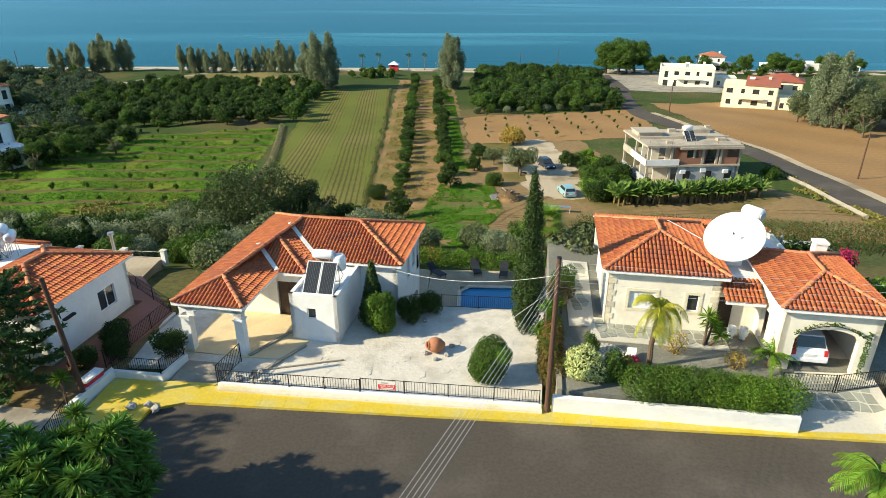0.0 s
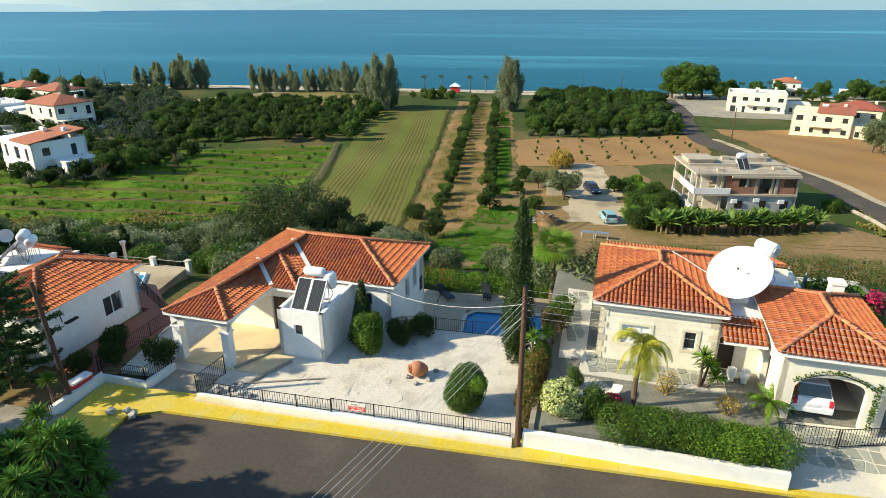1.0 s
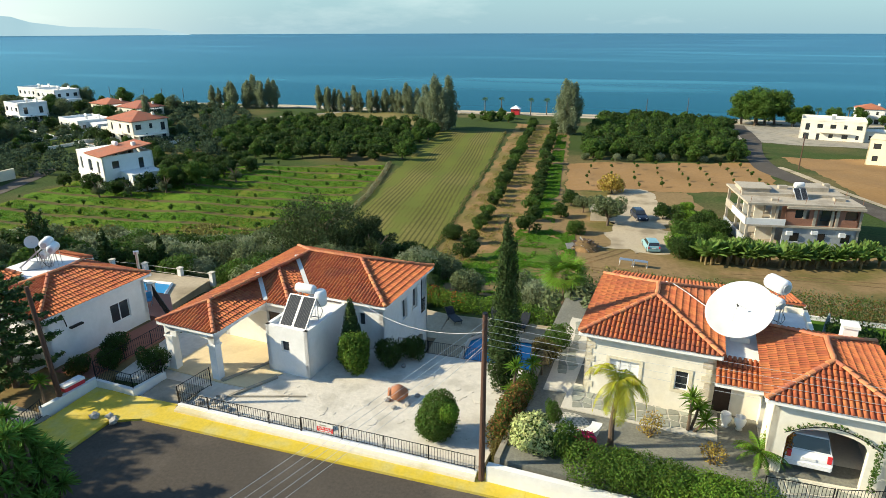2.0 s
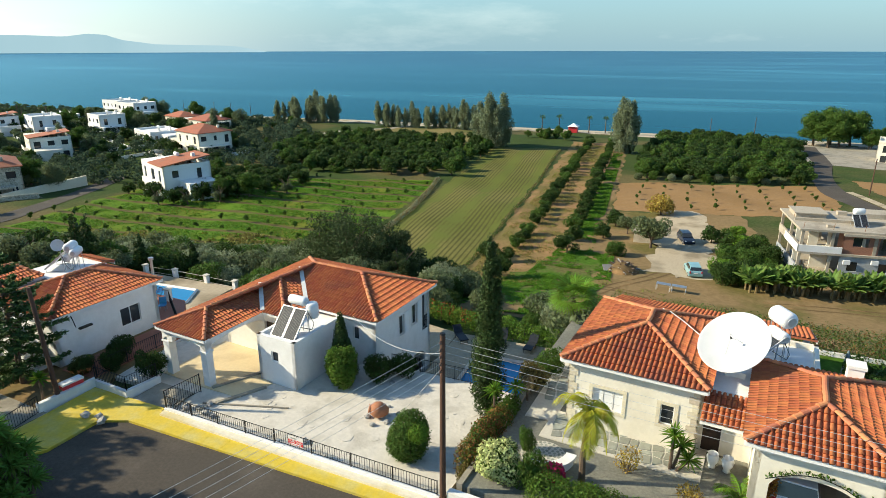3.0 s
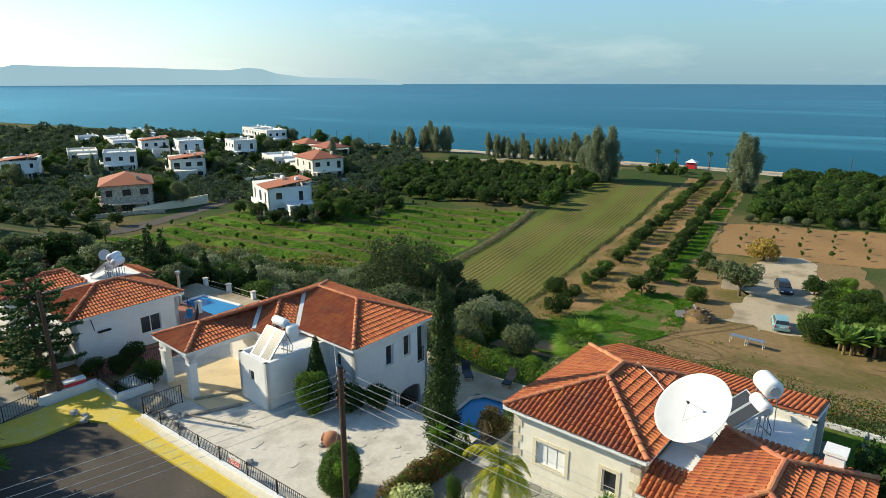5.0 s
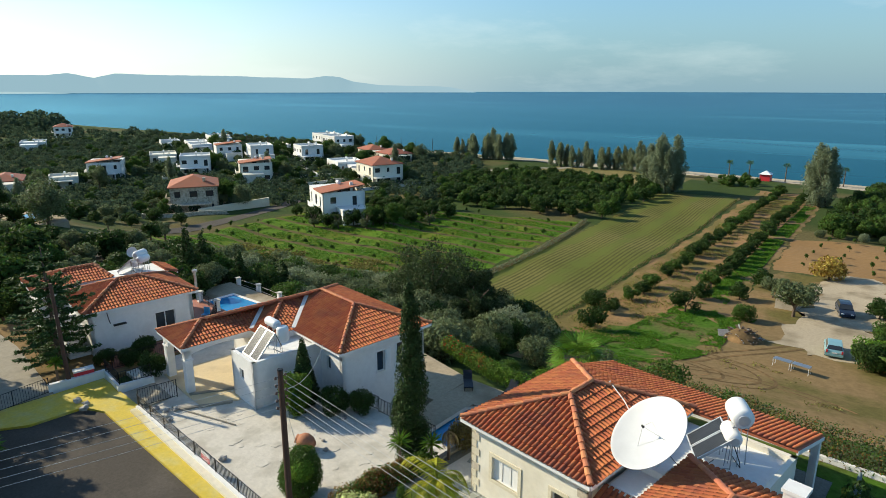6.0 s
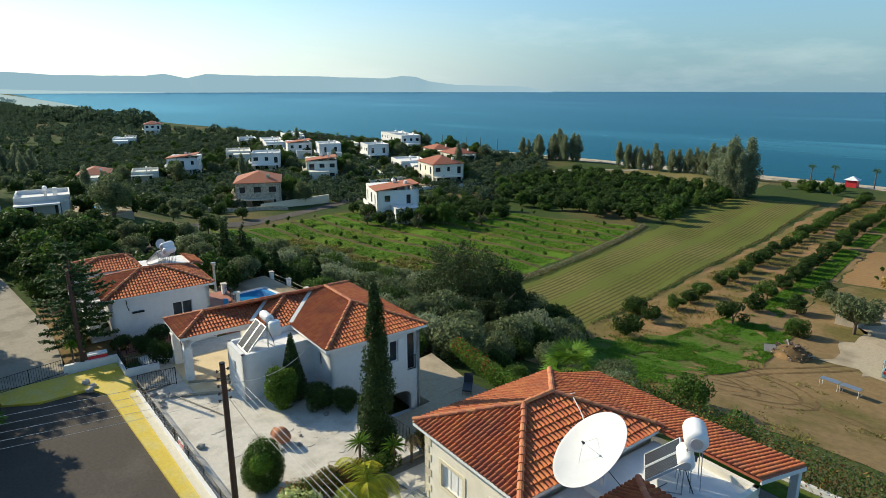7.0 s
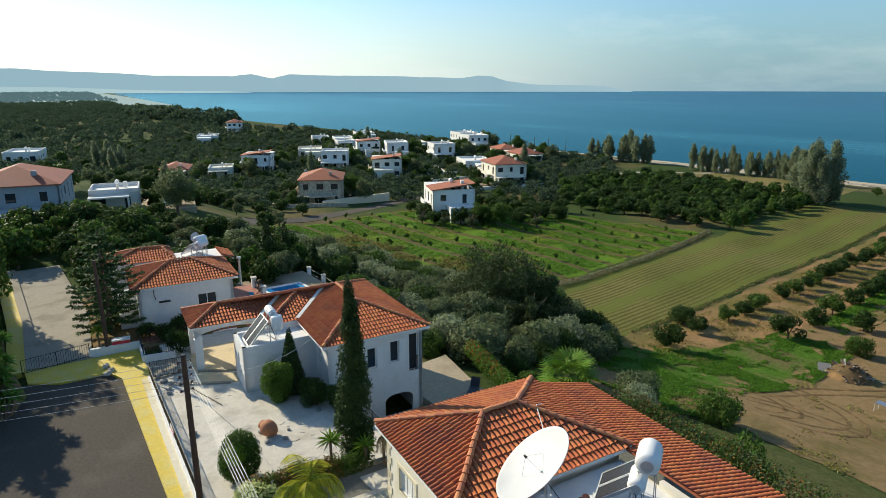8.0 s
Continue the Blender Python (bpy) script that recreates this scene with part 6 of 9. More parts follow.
# mango groves either side of the fields
orchard([(-97, 150), (-45, 152), (-50, 205), (-60, 220), (-114, 218), (-122, 185)], 150, 3.9, 1, "mango_tree", "dark green bushy grove tree beside the green field", MANGO + MANGO_M, MANGO_T, "grove beside the green field", (0.75, 1.05))
orchard([(-1, 164), (40, 170), (48, 250), (3, 262)], 140, 4.2, 2, "mango_tree", "dense dark green grove tree above the brown plot", MANGO + MANGO_M, MANGO_T, "grove by the brown plot", (0.85, 1.15))
# citrus rows
for (xa, ya), (xb, yb), seed in (((-10.0, 78), (-22, 241), 3), ((-3.6, 92), (-14, 241), 4)):
    rr = np.random.RandomState(seed)
    d = math.hypot(xb - xa, yb - ya)
    s = 0.0
    while s < d:
        x, y = xa + (xb - xa) * s / d + rr.uniform(-0.4, 0.4), ya + (yb - ya) * s / d
        tree("citrus_tree", "low dark green citrus tree in an orchard row", (x, y, gz(x, y)), CITRUS[rr.randint(3)], CITRUS_T, "orchard rows", "tree", rr.uniform(0.85, 1.3), rr.uniform(0, 360))
        s += rr.uniform(3.4, 5.2) * (1.75 if s < 28 and rr.rand() < 0.6 else 1.0)
# saplings in the green field and on the brown plot
rr = np.random.RandomState(5)
for row in range(10):
    for k in range(14):
        x = -39 - k * 5.3 + rr.uniform(-0.7, 0.7) - row * 0.9
        y = 75.4 + row * 7.0 - 0.04 * x + rr.uniform(-0.4, 0.4)
        if x < -109 + (95 - min(y, 95)) * 0.45 or rr.rand() < 0.15 or (x > -45 and y < 82):
            continue
        tree("sapling", "young fruit sapling in the green field", (x, y, gz(x, y)), SAPLING[rr.randint(3)], SAPLING_T, "saplings in the green field", "sapling", rr.uniform(0.7, 1.35), rr.uniform(0, 360))
for row in range(5):
    for k in range(8):
        x, y = 3.5 + k * 5.0 + rr.uniform(-0.5, 0.5), 132 + row * 6.5 + rr.uniform(-0.5, 0.5) + k * 0.6
        tree("sapling", "small sapling on bare brown soil", (x, y, gz(x, y)), SAPLING[rr.randint(3)], SAPLING_T, "saplings on the brown plot", "sapling", rr.uniform(0.7, 1.2), rr.uniform(0, 360))
# tall grey-green trees near the shore
def poplar(x, y, s, label="tall grey-green tree near the shore"):
    tree("poplar", label, (x, y, gz(x, y)), POPLAR[rs_t.randint(4)], POPLAR_T, "tall trees near the shore", "tree", s * rs_t.uniform(0.85, 1.12), rs_t.uniform(0, 360))


for k in range(21):
    poplar(-122 + k * 2.3 + rs_t.uniform(-0.9, 0.9), 262 + rs_t.uniform(-1.6, 1.6), 0.84 * rs_t.uniform(0.78, 1.1))
for k in range(13):
    poplar(-178 + k * 2.7 + rs_t.uniform(-1, 1), 262 + rs_t.uniform(-4, 4), (0.75 + 0.4 * k / 12) * rs_t.uniform(0.85, 1.1))
for dx, dy in ((-3, 0), (-1, 2.5), (1, -1.5), (3, 1), (0, -3), (2.5, -3.5)):
    poplar(-53 + dx * 1.35, 214 + dy * 1.2, 1.25, "broad clump of tall grey-green trees")
for dx, dy in ((-1.2, 0), (1.0, 1), (0, -2)):
    poplar(-7.0 + dx * 1.2, 216 + dy, 1.25, "tall grey-green tree at the orchard's end")
orchard([(-50, 236), (-30, 240), (-32, 256), (-48, 256)], 9, 3, 6, "shore_tree", "low tree by the shore kiosk", MANGO_M, MANGO_T, "trees by the kiosk", (0.6, 0.9))
for x, y, s in ((56, 270, 1.5), (62, 273, 1.65), (60, 265, 1.4), (68, 271, 1.45), (64, 268, 1.5)):
    tree("round_tree", "large round dark green tree by the beach", (x, y, gz(x, y)), ROUND[rs_t.randint(2)], ROUND_T, "", "tree", s)
orchard([(72, 262), (150, 250), (170, 285), (78, 284)], 34, 5, 7, "shore_tree", "green tree behind the beach", MANGO_M + ROUND, MANGO_T, "trees behind the beach", (0.6, 0.95))
orchard([(80, 136), (84, 112), (130, 100), (160, 180), (105, 192), (86, 158)], 70, 4.2, 8, "grey_tree", "grey-green tree beside the eastern field", GREY + OLIVE, ROUND_T, "trees beside the eastern field", (0.6, 1.0))
poplar(79.5, 146, 1.4, "tall feathery grey-green tree beside the eastern field")
poplar(82, 144, 1.15, "tall feathery grey-green tree beside the eastern field")
for x, y, sc in ((86, 141, 1.2), (90, 150, 1.3), (78, 152, 0.9), (95, 143, 1.2)):
    tree("grey_tree", "tall feathery grey-green tree beside the eastern field", (x, y, gz(x, y)), GREY[rs_t.randint(3)], ROUND_T, "trees beside the eastern field", "tree", sc, rs_t.uniform(0, 360))
# village greenery to the west
VILLAGE = [(-100, 152), (-122, 212), (-165, 262), (-420, 268), (-420, 60), (-190, 40), (-124, 62), (-134, 110), (-110, 122)]
orchard(VILLAGE, 300, 6.2, 9, "village_tree", "dark green tree among the village houses", MANGO + MANGO_M + OLIVE + MANGO_M, MANGO_T, "village trees", (0.5, 0.95))
orchard([(-112, 108), (-88, 100), (-76, 112), (-72, 140), (-106, 142)], 34, 3.6, 10, "mango_tree", "dark tree round the white house", MANGO, MANGO_T, "trees round the white house", (0.6, 0.9))
for x, y, sc in ((-80, 106, 0.6), (-85, 102, 0.55), (-90, 99, 0.55), (-77, 112, 0.65), (-72, 119, 0.6), (-82, 110, 0.6)):
    tree("shade_tree", "large spreading tree at the green field's edge", (x, y, gz(x, y)), (ROUND + OLIVE)[rs_t.randint(4)], ROUND_T, "trees round the white house", "tree", sc, rs_t.uniform(0, 360))
orchard([(-108, 40), (-62, 30), (-60, 44), (-100, 78), (-128, 82), (-180, 60), (-170, 36)], 70, 4.5, 11, "bank_tree", "dark green tree along the western lane", MANGO + OLIVE, MANGO_T, "trees along the lane", (0.55, 0.95))
# shaded slope between the western villa and the large house behind it
orchard([(-69, 26.5), (-42, 26), (-37, 37), (-37, 50), (-58, 52), (-70, 40)], 52, 3.0, 18, "bank_tree", "dark tree on the shaded western slope", MANGO + MANGO_M + OLIVE, MANGO_T, "trees on the western slope", (0.55, 0.95))
orchard([(-66, 10), (-48, 10), (-47.5, 24), (-66, 25)], 16, 3.4, 19, "bank_tree", "dark tree beyond the concrete ramp", MANGO + MANGO_M, MANGO_T, "trees beyond the ramp", (0.6, 0.95))
orchard([(-46, 9), (-20, 9), (-21, 15.2), (-46, 15.8)], 20, 2.8, 20, "verge_tree", "dense green tree beside the western pavement", MANGO_M, MANGO_T, "trees beside the pavement", (0.5, 0.75))
orchard([(-42, 24.6), (-35, 24.6), (-35.5, 33), (-41, 33)], 9, 2.4, 24, "bank_tree", "dark tree beside the western villa", MANGO, MANGO_T, "trees on the western slope", (0.5, 0.7))

# far woods on the plain: one joined mass of crowns
def far_wood(name, poly, n, seed, size, label, mat="leaf_far_hazed"):
    rs = np.random.RandomState(seed)
    pts = np.array(scatter(poly, n, size * 0.9, seed))
    s = rs.uniform(0.6, 1.25, len(pts)) * size
    bl = [(x, y, gz(x, y) + h * 0.6, h * 0.75, h * 0.75, h * 0.62) for (x, y), h in zip(pts, s)]
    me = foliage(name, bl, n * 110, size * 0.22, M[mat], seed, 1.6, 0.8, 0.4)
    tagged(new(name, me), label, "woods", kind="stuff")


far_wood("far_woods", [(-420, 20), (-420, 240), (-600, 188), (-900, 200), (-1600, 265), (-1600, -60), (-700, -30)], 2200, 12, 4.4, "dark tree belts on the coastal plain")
# plain and farthest woods: haze comes from their pale glowing colour
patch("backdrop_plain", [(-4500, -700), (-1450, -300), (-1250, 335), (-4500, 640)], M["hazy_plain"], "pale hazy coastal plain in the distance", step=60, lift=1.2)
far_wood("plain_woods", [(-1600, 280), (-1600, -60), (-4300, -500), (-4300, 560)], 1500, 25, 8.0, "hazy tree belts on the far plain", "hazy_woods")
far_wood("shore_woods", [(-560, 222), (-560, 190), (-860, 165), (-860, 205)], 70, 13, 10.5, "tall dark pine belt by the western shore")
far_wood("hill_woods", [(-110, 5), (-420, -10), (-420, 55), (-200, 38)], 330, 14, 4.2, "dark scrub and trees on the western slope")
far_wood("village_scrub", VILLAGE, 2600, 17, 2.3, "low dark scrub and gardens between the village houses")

# ---- bank below the villas ----
# large carob with a broad dark crown
for x, y, sc, wd, hi, sd in ((-24.6, 64.8, 1.0, 6.0, 9.2, 76), (-19.8, 67.2, 0.9, 4.4, 7.6, 66), (-29.5, 66.5, 0.8, 4.6, 7.4, 85), (-17.0, 63.0, 0.7, 3.8, 6.2, 91)):
    tree("carob_tree", "large dark carob tree with broad open crown", (x, y, gz(x, y)), crown_mesh("carob_leaves", "leaf_carob", sd, wd, 0.5, hi, 46, 15000, 0.13, flat=0.85, clump=0.25, tilt=1.1, aspect=2.4, shell=0.12), ROUND_T, "", "tree", sc)
for x, y, h in ((-42.5, 44.0, 7.0), (-45.5, 47.5, 6.0), (-39.5, 48.5, 4.5), (-36.0, 52.0, 4.0)):
    cn = thing("conifer", "dark pointed conifer below the western villa", "tree", pose(x, y, gz(x, y)), "conifers on the bank")
    o = new("crown", foliage("conifer_leaves", [(rs_t.uniform(-0.25, 0.25), rs_t.uniform(-0.25, 0.25), 0.4 + h * k / 16, h * 0.25 * (1.02 - k / 16), h * 0.25 * (1.02 - k / 16), 0.35) for k in range(16)], 3000, 0.15, M["leaf_cypress"], int(h * 10), 2.6, 0.8, 0.3))
    o.parent = cn
    part("trunk", Mesh().tube((0, 0, -0.3), (0, 0, h * 0.8), 0.14, 0.04), M["bark"], cn)
rb = np.random.RandomState(31)
for i, (x, y) in enumerate(scatter([(-62, 47), (-46, 40), (-12, 46), (-7, 50), (-8, 66), (-16, 74), (-36, 80), (-58, 62)], 150, 2.0, 15)):
    if -41 < x < -23.5 and y < 49.5:
        continue
    kind = ("olive", "dark", "grey", "olive", "mid", "olive")[rb.randint(6)]
    h = rb.uniform(1.8, 4.0)
    bush(x, y, gz(x, y), h * rb.uniform(0.6, 0.85), h, kind, 300 + i, {"olive": "grey-green wild olive bush on the bank"}.get(kind, WORDS[kind] + " wild bush on the bank below the villas"), "bushes on the bank")
for i, (x, y, r, h, kind) in enumerate([(-3.2, 49.5, 1.1, 2.0, "mid"), (-1.0, 51.0, 0.9, 1.6, "bright"), (0.6, 52.5, 0.9, 1.7, "mid"), (-6, 50.5, 1.2, 2.2, "dark"), (2.5, 55, 1.8, 2.8, "grey"), (-4.5, 56, 2.0, 3.0, "olive"),
                                        (0.5, 58, 2.0, 2.6, "olive"), (4.5, 51.5, 1.4, 2.6, "olive"), (5.5, 61, 1.8, 2.5, "mid"), (8.8, 45.2, 2.1, 5.2, "dark"), (13.4, 48.8, 1.9, 4.6, "mid"), (6.2, 48.0, 1.6, 3.4, "mid"), (11.6, 47.0, 1.3, 2.6, "olive"),
                                        (-14, 87, 1.9, 2.6, "dark"), (3.5, 94, 1.6, 2.4, "mid")]):
    bush(x, y, gz(x, y), r, h, kind, 500 + i, "", "")


def hedge(name, line, r, h, count, size, mats, label, z=None, seed=1):
    """A clipped hedge along a plan line; foliage of one or two greens and a woody inside."""
    root = thing(name, label, "hedge")
    rs = np.random.RandomState(seed)
    for j, mat in enumerate(mats):
        bl = []
        for (x0, y0), (x1, y1) in zip(line, line[1:]):
            k = max(2, int(math.hypot(x1 - x0, y1 - y0) / (r * 0.55)))
            for i in range(k + 1):
                x, y = x0 + (x1 - x0) * i / k, y0 + (y1 - y0) * i / k
                zz = gz(x, y) if z is None else z
                bl.append((x + rs.uniform(-0.12, 0.12) * r, y + rs.uniform(-0.12, 0.12) * r, zz + h * rs.uniform(0.44, 0.52), r * rs.uniform(0.85, 1.05), r * rs.uniform(0.85, 1.05), h * rs.uniform(0.48, 0.56)))
        o = new("foliage", foliage("hedge_leaves", bl, count // len(mats), size, M[mat], seed + j, 2.0, 0.55, 0.62))
        o.parent = root
    stem = Mesh()
    for (x0, y0), (x1, y1) in zip(line, line[1:]):
        k = max(2, int(math.hypot(x1 - x0, y1 - y0) / 0.8))
        for i in range(k):
            x, y = x0 + (x1 - x0) * (i + 0.5) / k, y0 + (y1 - y0) * (i + 0.5) / k
            zz = gz(x, y) if z is None else z
            stem.path([(x, y, zz - 0.2), (x + rs.uniform(-0.2, 0.2), y + rs.uniform(-0.2, 0.2), zz + h * 0.6)], 0.04, 0.02, 5)
    part("stem", stem, M["bark"], root)
    return root


hedge("hedge", [(-7.5, 47.2), (-2.0, 45.6), (3.0, 45.0), (8.0, 44.6)], 0.75, 1.5, 14000, 0.075, ["leaf_bright", "leaf_mid"], "leafy green hedge behind the pool terrace", -2.75, 41)
hedge("hedge", [(8.5, 43.9), (15, 43.6), (24, 43.0), (34, 42.5)], 0.9, 2.5, 34000, 0.065, ["leaf_mid", "leaf_olive", "leaf_mid", "leaf_copper"], "tall clipped hedge behind the cream villa", 0.2, 42)
hedge("dry_bank", [(-34.2, 80), (-37.5, 111), (-46.5, 148)], 0.7, 0.8, 6000, 0.16, ["leaf_dead", "leaf_grey"], "dry grey-brown brush along the field edge", None, 43)
hedge("dry_bank", [(-15.0, 78), (-20, 135), (-28.3, 215)], 0.4, 0.5, 5000, 0.13, ["leaf_dead", "leaf_mid"], "low dry brush beside the orchard soil", None, 44)
fl = thing("climber", "red flowers scattered over the terrace hedge", "flowers", pose(0, 0, 0))
o = new("flower_heads", foliage("flower_heads", [(-7.2 + 1.1 * k, 47.0 - 0.32 * k, -1.75, 0.7, 0.6, 0.6) for k in range(5)], 420, 0.075, M["petal_red"], 45, 1.3, 0.9, 0.8))
o.parent = fl
for x, y, sc in ((6.9, 42.2, 1.35), (8.4, 44.2, 1.1)):
    tree("olive_tree", "tall grey-green olive behind the pool terrace", (x, y, gz(x, y)), OLIVE[1], OLIVE_T, "", "tree", sc)

# ---- gardens of the two villas ----
cyp = thing("cypress_tree", "tall slender dark cypress with two tips at the court's edge", "tree", pose(3.35, 31.0, 0.0))
rs_c = np.random.RandomState(51)
bl = []
for k in range(46):
    z = 0.5 + 8.6 * k / 45
    w = 1.0 * min(1, 0.62 + z * 0.22) * (1 - max(0, z - 3.2) / 7.2)
    for j in range(2):
        a = rs_c.uniform(0, math.tau)
        bl.append((math.cos(a) * w * 0.38, math.sin(a) * w * 0.38, z, w * 0.58 + 0.1, w * 0.58 + 0.1, 0.55))
for k in range(9):
    bl.append((0.36, 0.1, 6.6 + k * 0.22, 0.26 - k * 0.015, 0.26 - k * 0.015, 0.35))
    bl.append((-0.08, -0.05, 8.0 + k * 0.2, 0.26 - k * 0.018, 0.26 - k * 0.018, 0.35))
o = new("crown", foliage("cypress_leaves", bl, 26000, 0.055, M["leaf_cypress"], 52, 3.0, 0.45, 0.5))
o.parent = cyp
part("trunk", Mesh().tube((0, 0, -0.4), (0, 0, 6), 0.16, 0.05), M["bark"], cyp)

top = thing("topiary", "clipped rounded evergreen shrub on the white court", "bush", pose(1.1, 26.1, 0.0))
o = new("foliage", foliage("topiary_leaves", [(0, 0, 1.15, 0.98, 0.98, 1.2), (-0.15, 0, 0.8, 0.95, 0.95, 0.85), (0.1, 0, 1.75, 0.8, 0.8, 0.85), (-0.4, -0.2, 1.0, 0.55, 0.55, 0.9)], 15000, 0.055, M["leaf_mid"], 53, 2.0, 0.5, 0.7))
o.parent = top
o = new("foliage", foliage("topiary_leaves", [(0.55, -0.35, 1.75, 0.55, 0.5, 0.5)], 3000, 0.055, M["leaf_bright"], 54, 2.0, 0.5, 0.6))
o.parent = top
tagged(o, "yellow-green clump on one side")
part("stem", Mesh().tube((0, 0, -0.1), (0, 0, 1.2), 0.09, 0.05), M["bark"], top)

con = thing("conifer", "narrow dark conifer against the white store", "tree", pose(-5.6, 31.5, 0.0))
o = new("crown", foliage("conifer_leaves", [(0, 0, 0.4 + k * 0.24, 0.95 - 0.056 * k, 0.95 - 0.056 * k, 0.45) for k in range(15)], 9000, 0.075, M["leaf_cypress"], 55, 2.5, 0.5, 0.5))
o.parent = con
part("trunk", Mesh().tube((0, 0, -0.2), (0, 0, 2.5), 0.1, 0.04), M["bark"], con)
sh = thing("bush", "green leafy shrub beside the store", "bush", pose(-4.95, 30.45, 0.0))
o = new("foliage", dome("shrub_leaves", "leaf_shrub", 56, 1.0, 2.75, 8000, 0.075))
o.parent = sh
o = new("stem", BUSH_STEM)
o.parent = sh
for i, (x, y, r, h, kind, lab) in enumerate([
        (-3.5, 32.0, 1.0, 1.7, "dark", "dark flowering shrub against the villa wall"), (-2.4, 33.0, 0.9, 1.5, "dark", "dark shrub by the stair railing"),
        (-16.0, 27.5, 1.0, 1.7, "dark", "rounded dark shrub beside the driveway"),
        (7.15, 25.1, 0.85, 1.6, "mid", "mid green garden shrub behind the front wall"), (6.35, 27.3, 0.42, 1.25, "mid", "small clipped cone shrub in gravel"),
        (4.3, 25.3, 0.6, 1.6, "rust", "shrub with red flowers by the pole"), (5.3, 32.6, 0.9, 1.6, "rust", "rusty shrub beside the paved path"), (5.8, 34.6, 0.9, 1.5, "mid", "green shrub beside the paved path"),
        (22.5, 31.0, 1.6, 3.0, "bright", "bright green shrub behind the carport"), (24.5, 34.5, 2.0, 3.6, "mid", "large green shrub behind the carport"), (21.5, 36.5, 1.6, 2.8, "dark", "dark glossy shrub behind the villa"), (19.6, 45.5, 1.8, 3.0, "dark", "dark glossy shrub behind the hedge"),
        (-18.9, 27.3, 0.8, 1.3, "dark", "dark shrub by the western villa"), (-19.6, 28.6, 0.9, 1.5, "dark", "dark shrub by the western villa"), (-20.0, 26.2, 0.8, 1.2, "dark", "dark shrub by the western villa"),
        (-24.0, 24.4, 1.0, 1.2, "dark", "dark shrub along the ramp"), (-27.0, 24.8, 1.2, 1.6, "dark", "dark shrub along the ramp"), (-17.2, 35.6, 1.1, 2.6, "mid", "leafy shrub beside the carport"), (-16.6, 37.6, 1.2, 2.2, "bright", "green shrub behind the carport")]):
    zz = 0.0 if x < 4.0 and y > 24 and x > -18 else (0.98 if 4.4 < x < 24 and y < 43 else gz(x, y))
    if x <= -18:
        zz = 0.0 if x > -20.5 else -0.1
    if x < -15 and y > 35:
        zz = gz(x, y)
    bush(x, y, zz, r, h, kind, 600 + i, lab)

wf = thing("bush", "cream variegated flowering shrub behind the front wall", "bush", pose(5.6, 25.2, 0.98))
o = new("foliage", dome("shrub_leaves", "leaf_cream", 57, 1.15, 1.75, 5200, 0.075))
o.parent = wf
o = new("foliage", dome("shrub_leaves", "leaf_mid", 58, 1.05, 1.6, 2400, 0.075))
o.parent = wf
tagged(o, "green inner leaves")
pk = thing("bush", "pink flowering bougainvillea in the front garden", "bush", pose(7.9, 25.5, 0.98))
o = new("foliage", dome("shrub_leaves", "petal_pink", 59, 0.6, 1.1, 900, 0.09))
o.parent = pk
o = new("foliage", dome("shrub_leaves", "leaf_mid", 60, 0.6, 1.05, 900, 0.09))
o.parent = pk
tagged(o, "green leaves")
hedge("hedge", [(8.0, 24.05), (9.6, 23.95), (11.2, 23.8)], 1.0, 1.75, 20000, 0.05, ["leaf_shrub", "leaf_mid"], "dense mid green hedge above the front wall", 0.75, 61)
hedge("hedge", [(11.3, 23.75), (13.0, 23.6), (14.5, 23.45)], 0.95, 1.6, 20000, 0.05, ["leaf_bright", "leaf_shrub"], "bright green hedge above the front wall", 0.7, 62)

hedge("hedge", [(4.15, 25.9), (4.3, 27.6), (4.55, 29.2)], 0.72, 1.95, 15000, 0.06, ["leaf_mid", "leaf_copper"], "clipped hedge with coppery tips between the plots", 0.0, 64)
hedge("hedge", [(4.6, 29.4), (4.8, 30.6)], 0.6, 1.5, 5000, 0.06, ["leaf_mid"], "low green hedge between the plots", 0.2, 65)
hedge("hedge", [(-19.5, 16.4), (-28, 16.6), (-45, 16.2)], 1.15, 3.3, 30000, 0.10, ["leaf_dark", "leaf_mid"], "tall dark hedge behind the western pavement", 0.0, 66)
# queen palm
palm = thing("palm_tree", "young palm with arching yellow-green fronds in gravel", "palm", pose(9.0, 26.15, 0.98))
part("trunk", Mesh().path([(0, 0, -0.2), (-0.04, 0.02, 1.2), (0.02, 0, 2.4), (0.1, 0, 3.3)], 0.15, 0.09, 8), M["bark"], palm, "slim ringed trunk")
for nm, mat, n, sd, rise in (("frond_head", "leaf_lime", 12, 63, (0.5, 1.35)), ("frond_skirt", "leaf_lime", 5, 64, (-0.5, 0.2))):
    o = new(nm, palm_mesh(n, 2.1, 3.6, mat, sd, rise, 0.62, 40, 0.016))
    o.parent = palm
    o.matrix_basis = pose(0.1, 0, 3.3)
py = thing("palm_tree", "small feathery palm beside the carport arch", "palm", pose(15.0, 26.5, 0.98))
part("trunk", Mesh().tube((0, 0, -0.1), (0, 0, 0.7), 0.13, 0.11), M["bark"], py)
o = new("frond_head", palm_mesh(18, 1.3, 1.7, "leaf_bright", 65, (0.1, 1.2), 0.3, 22, 0.018))
o.parent = py
o.matrix_basis = pose(0, 0, 0.7)
yucca(12.4, 28.3, 1.0, [(0, 0, 1.7), (0.35, 0.2, 1.15), (0.7, -0.1, 0.7)], SPIKY, "spiky dracaena with three heads before the door")
yucca(4.9, 30.7, 0.9, [(0, 0, 1.1)], SPIKY, "single spiky yucca beside the path")
yucca(4.2, 29.3, 0.0, [(0, 0, 2.45)], SPIKY, "tall spiky yucca rising from the boundary hedge")
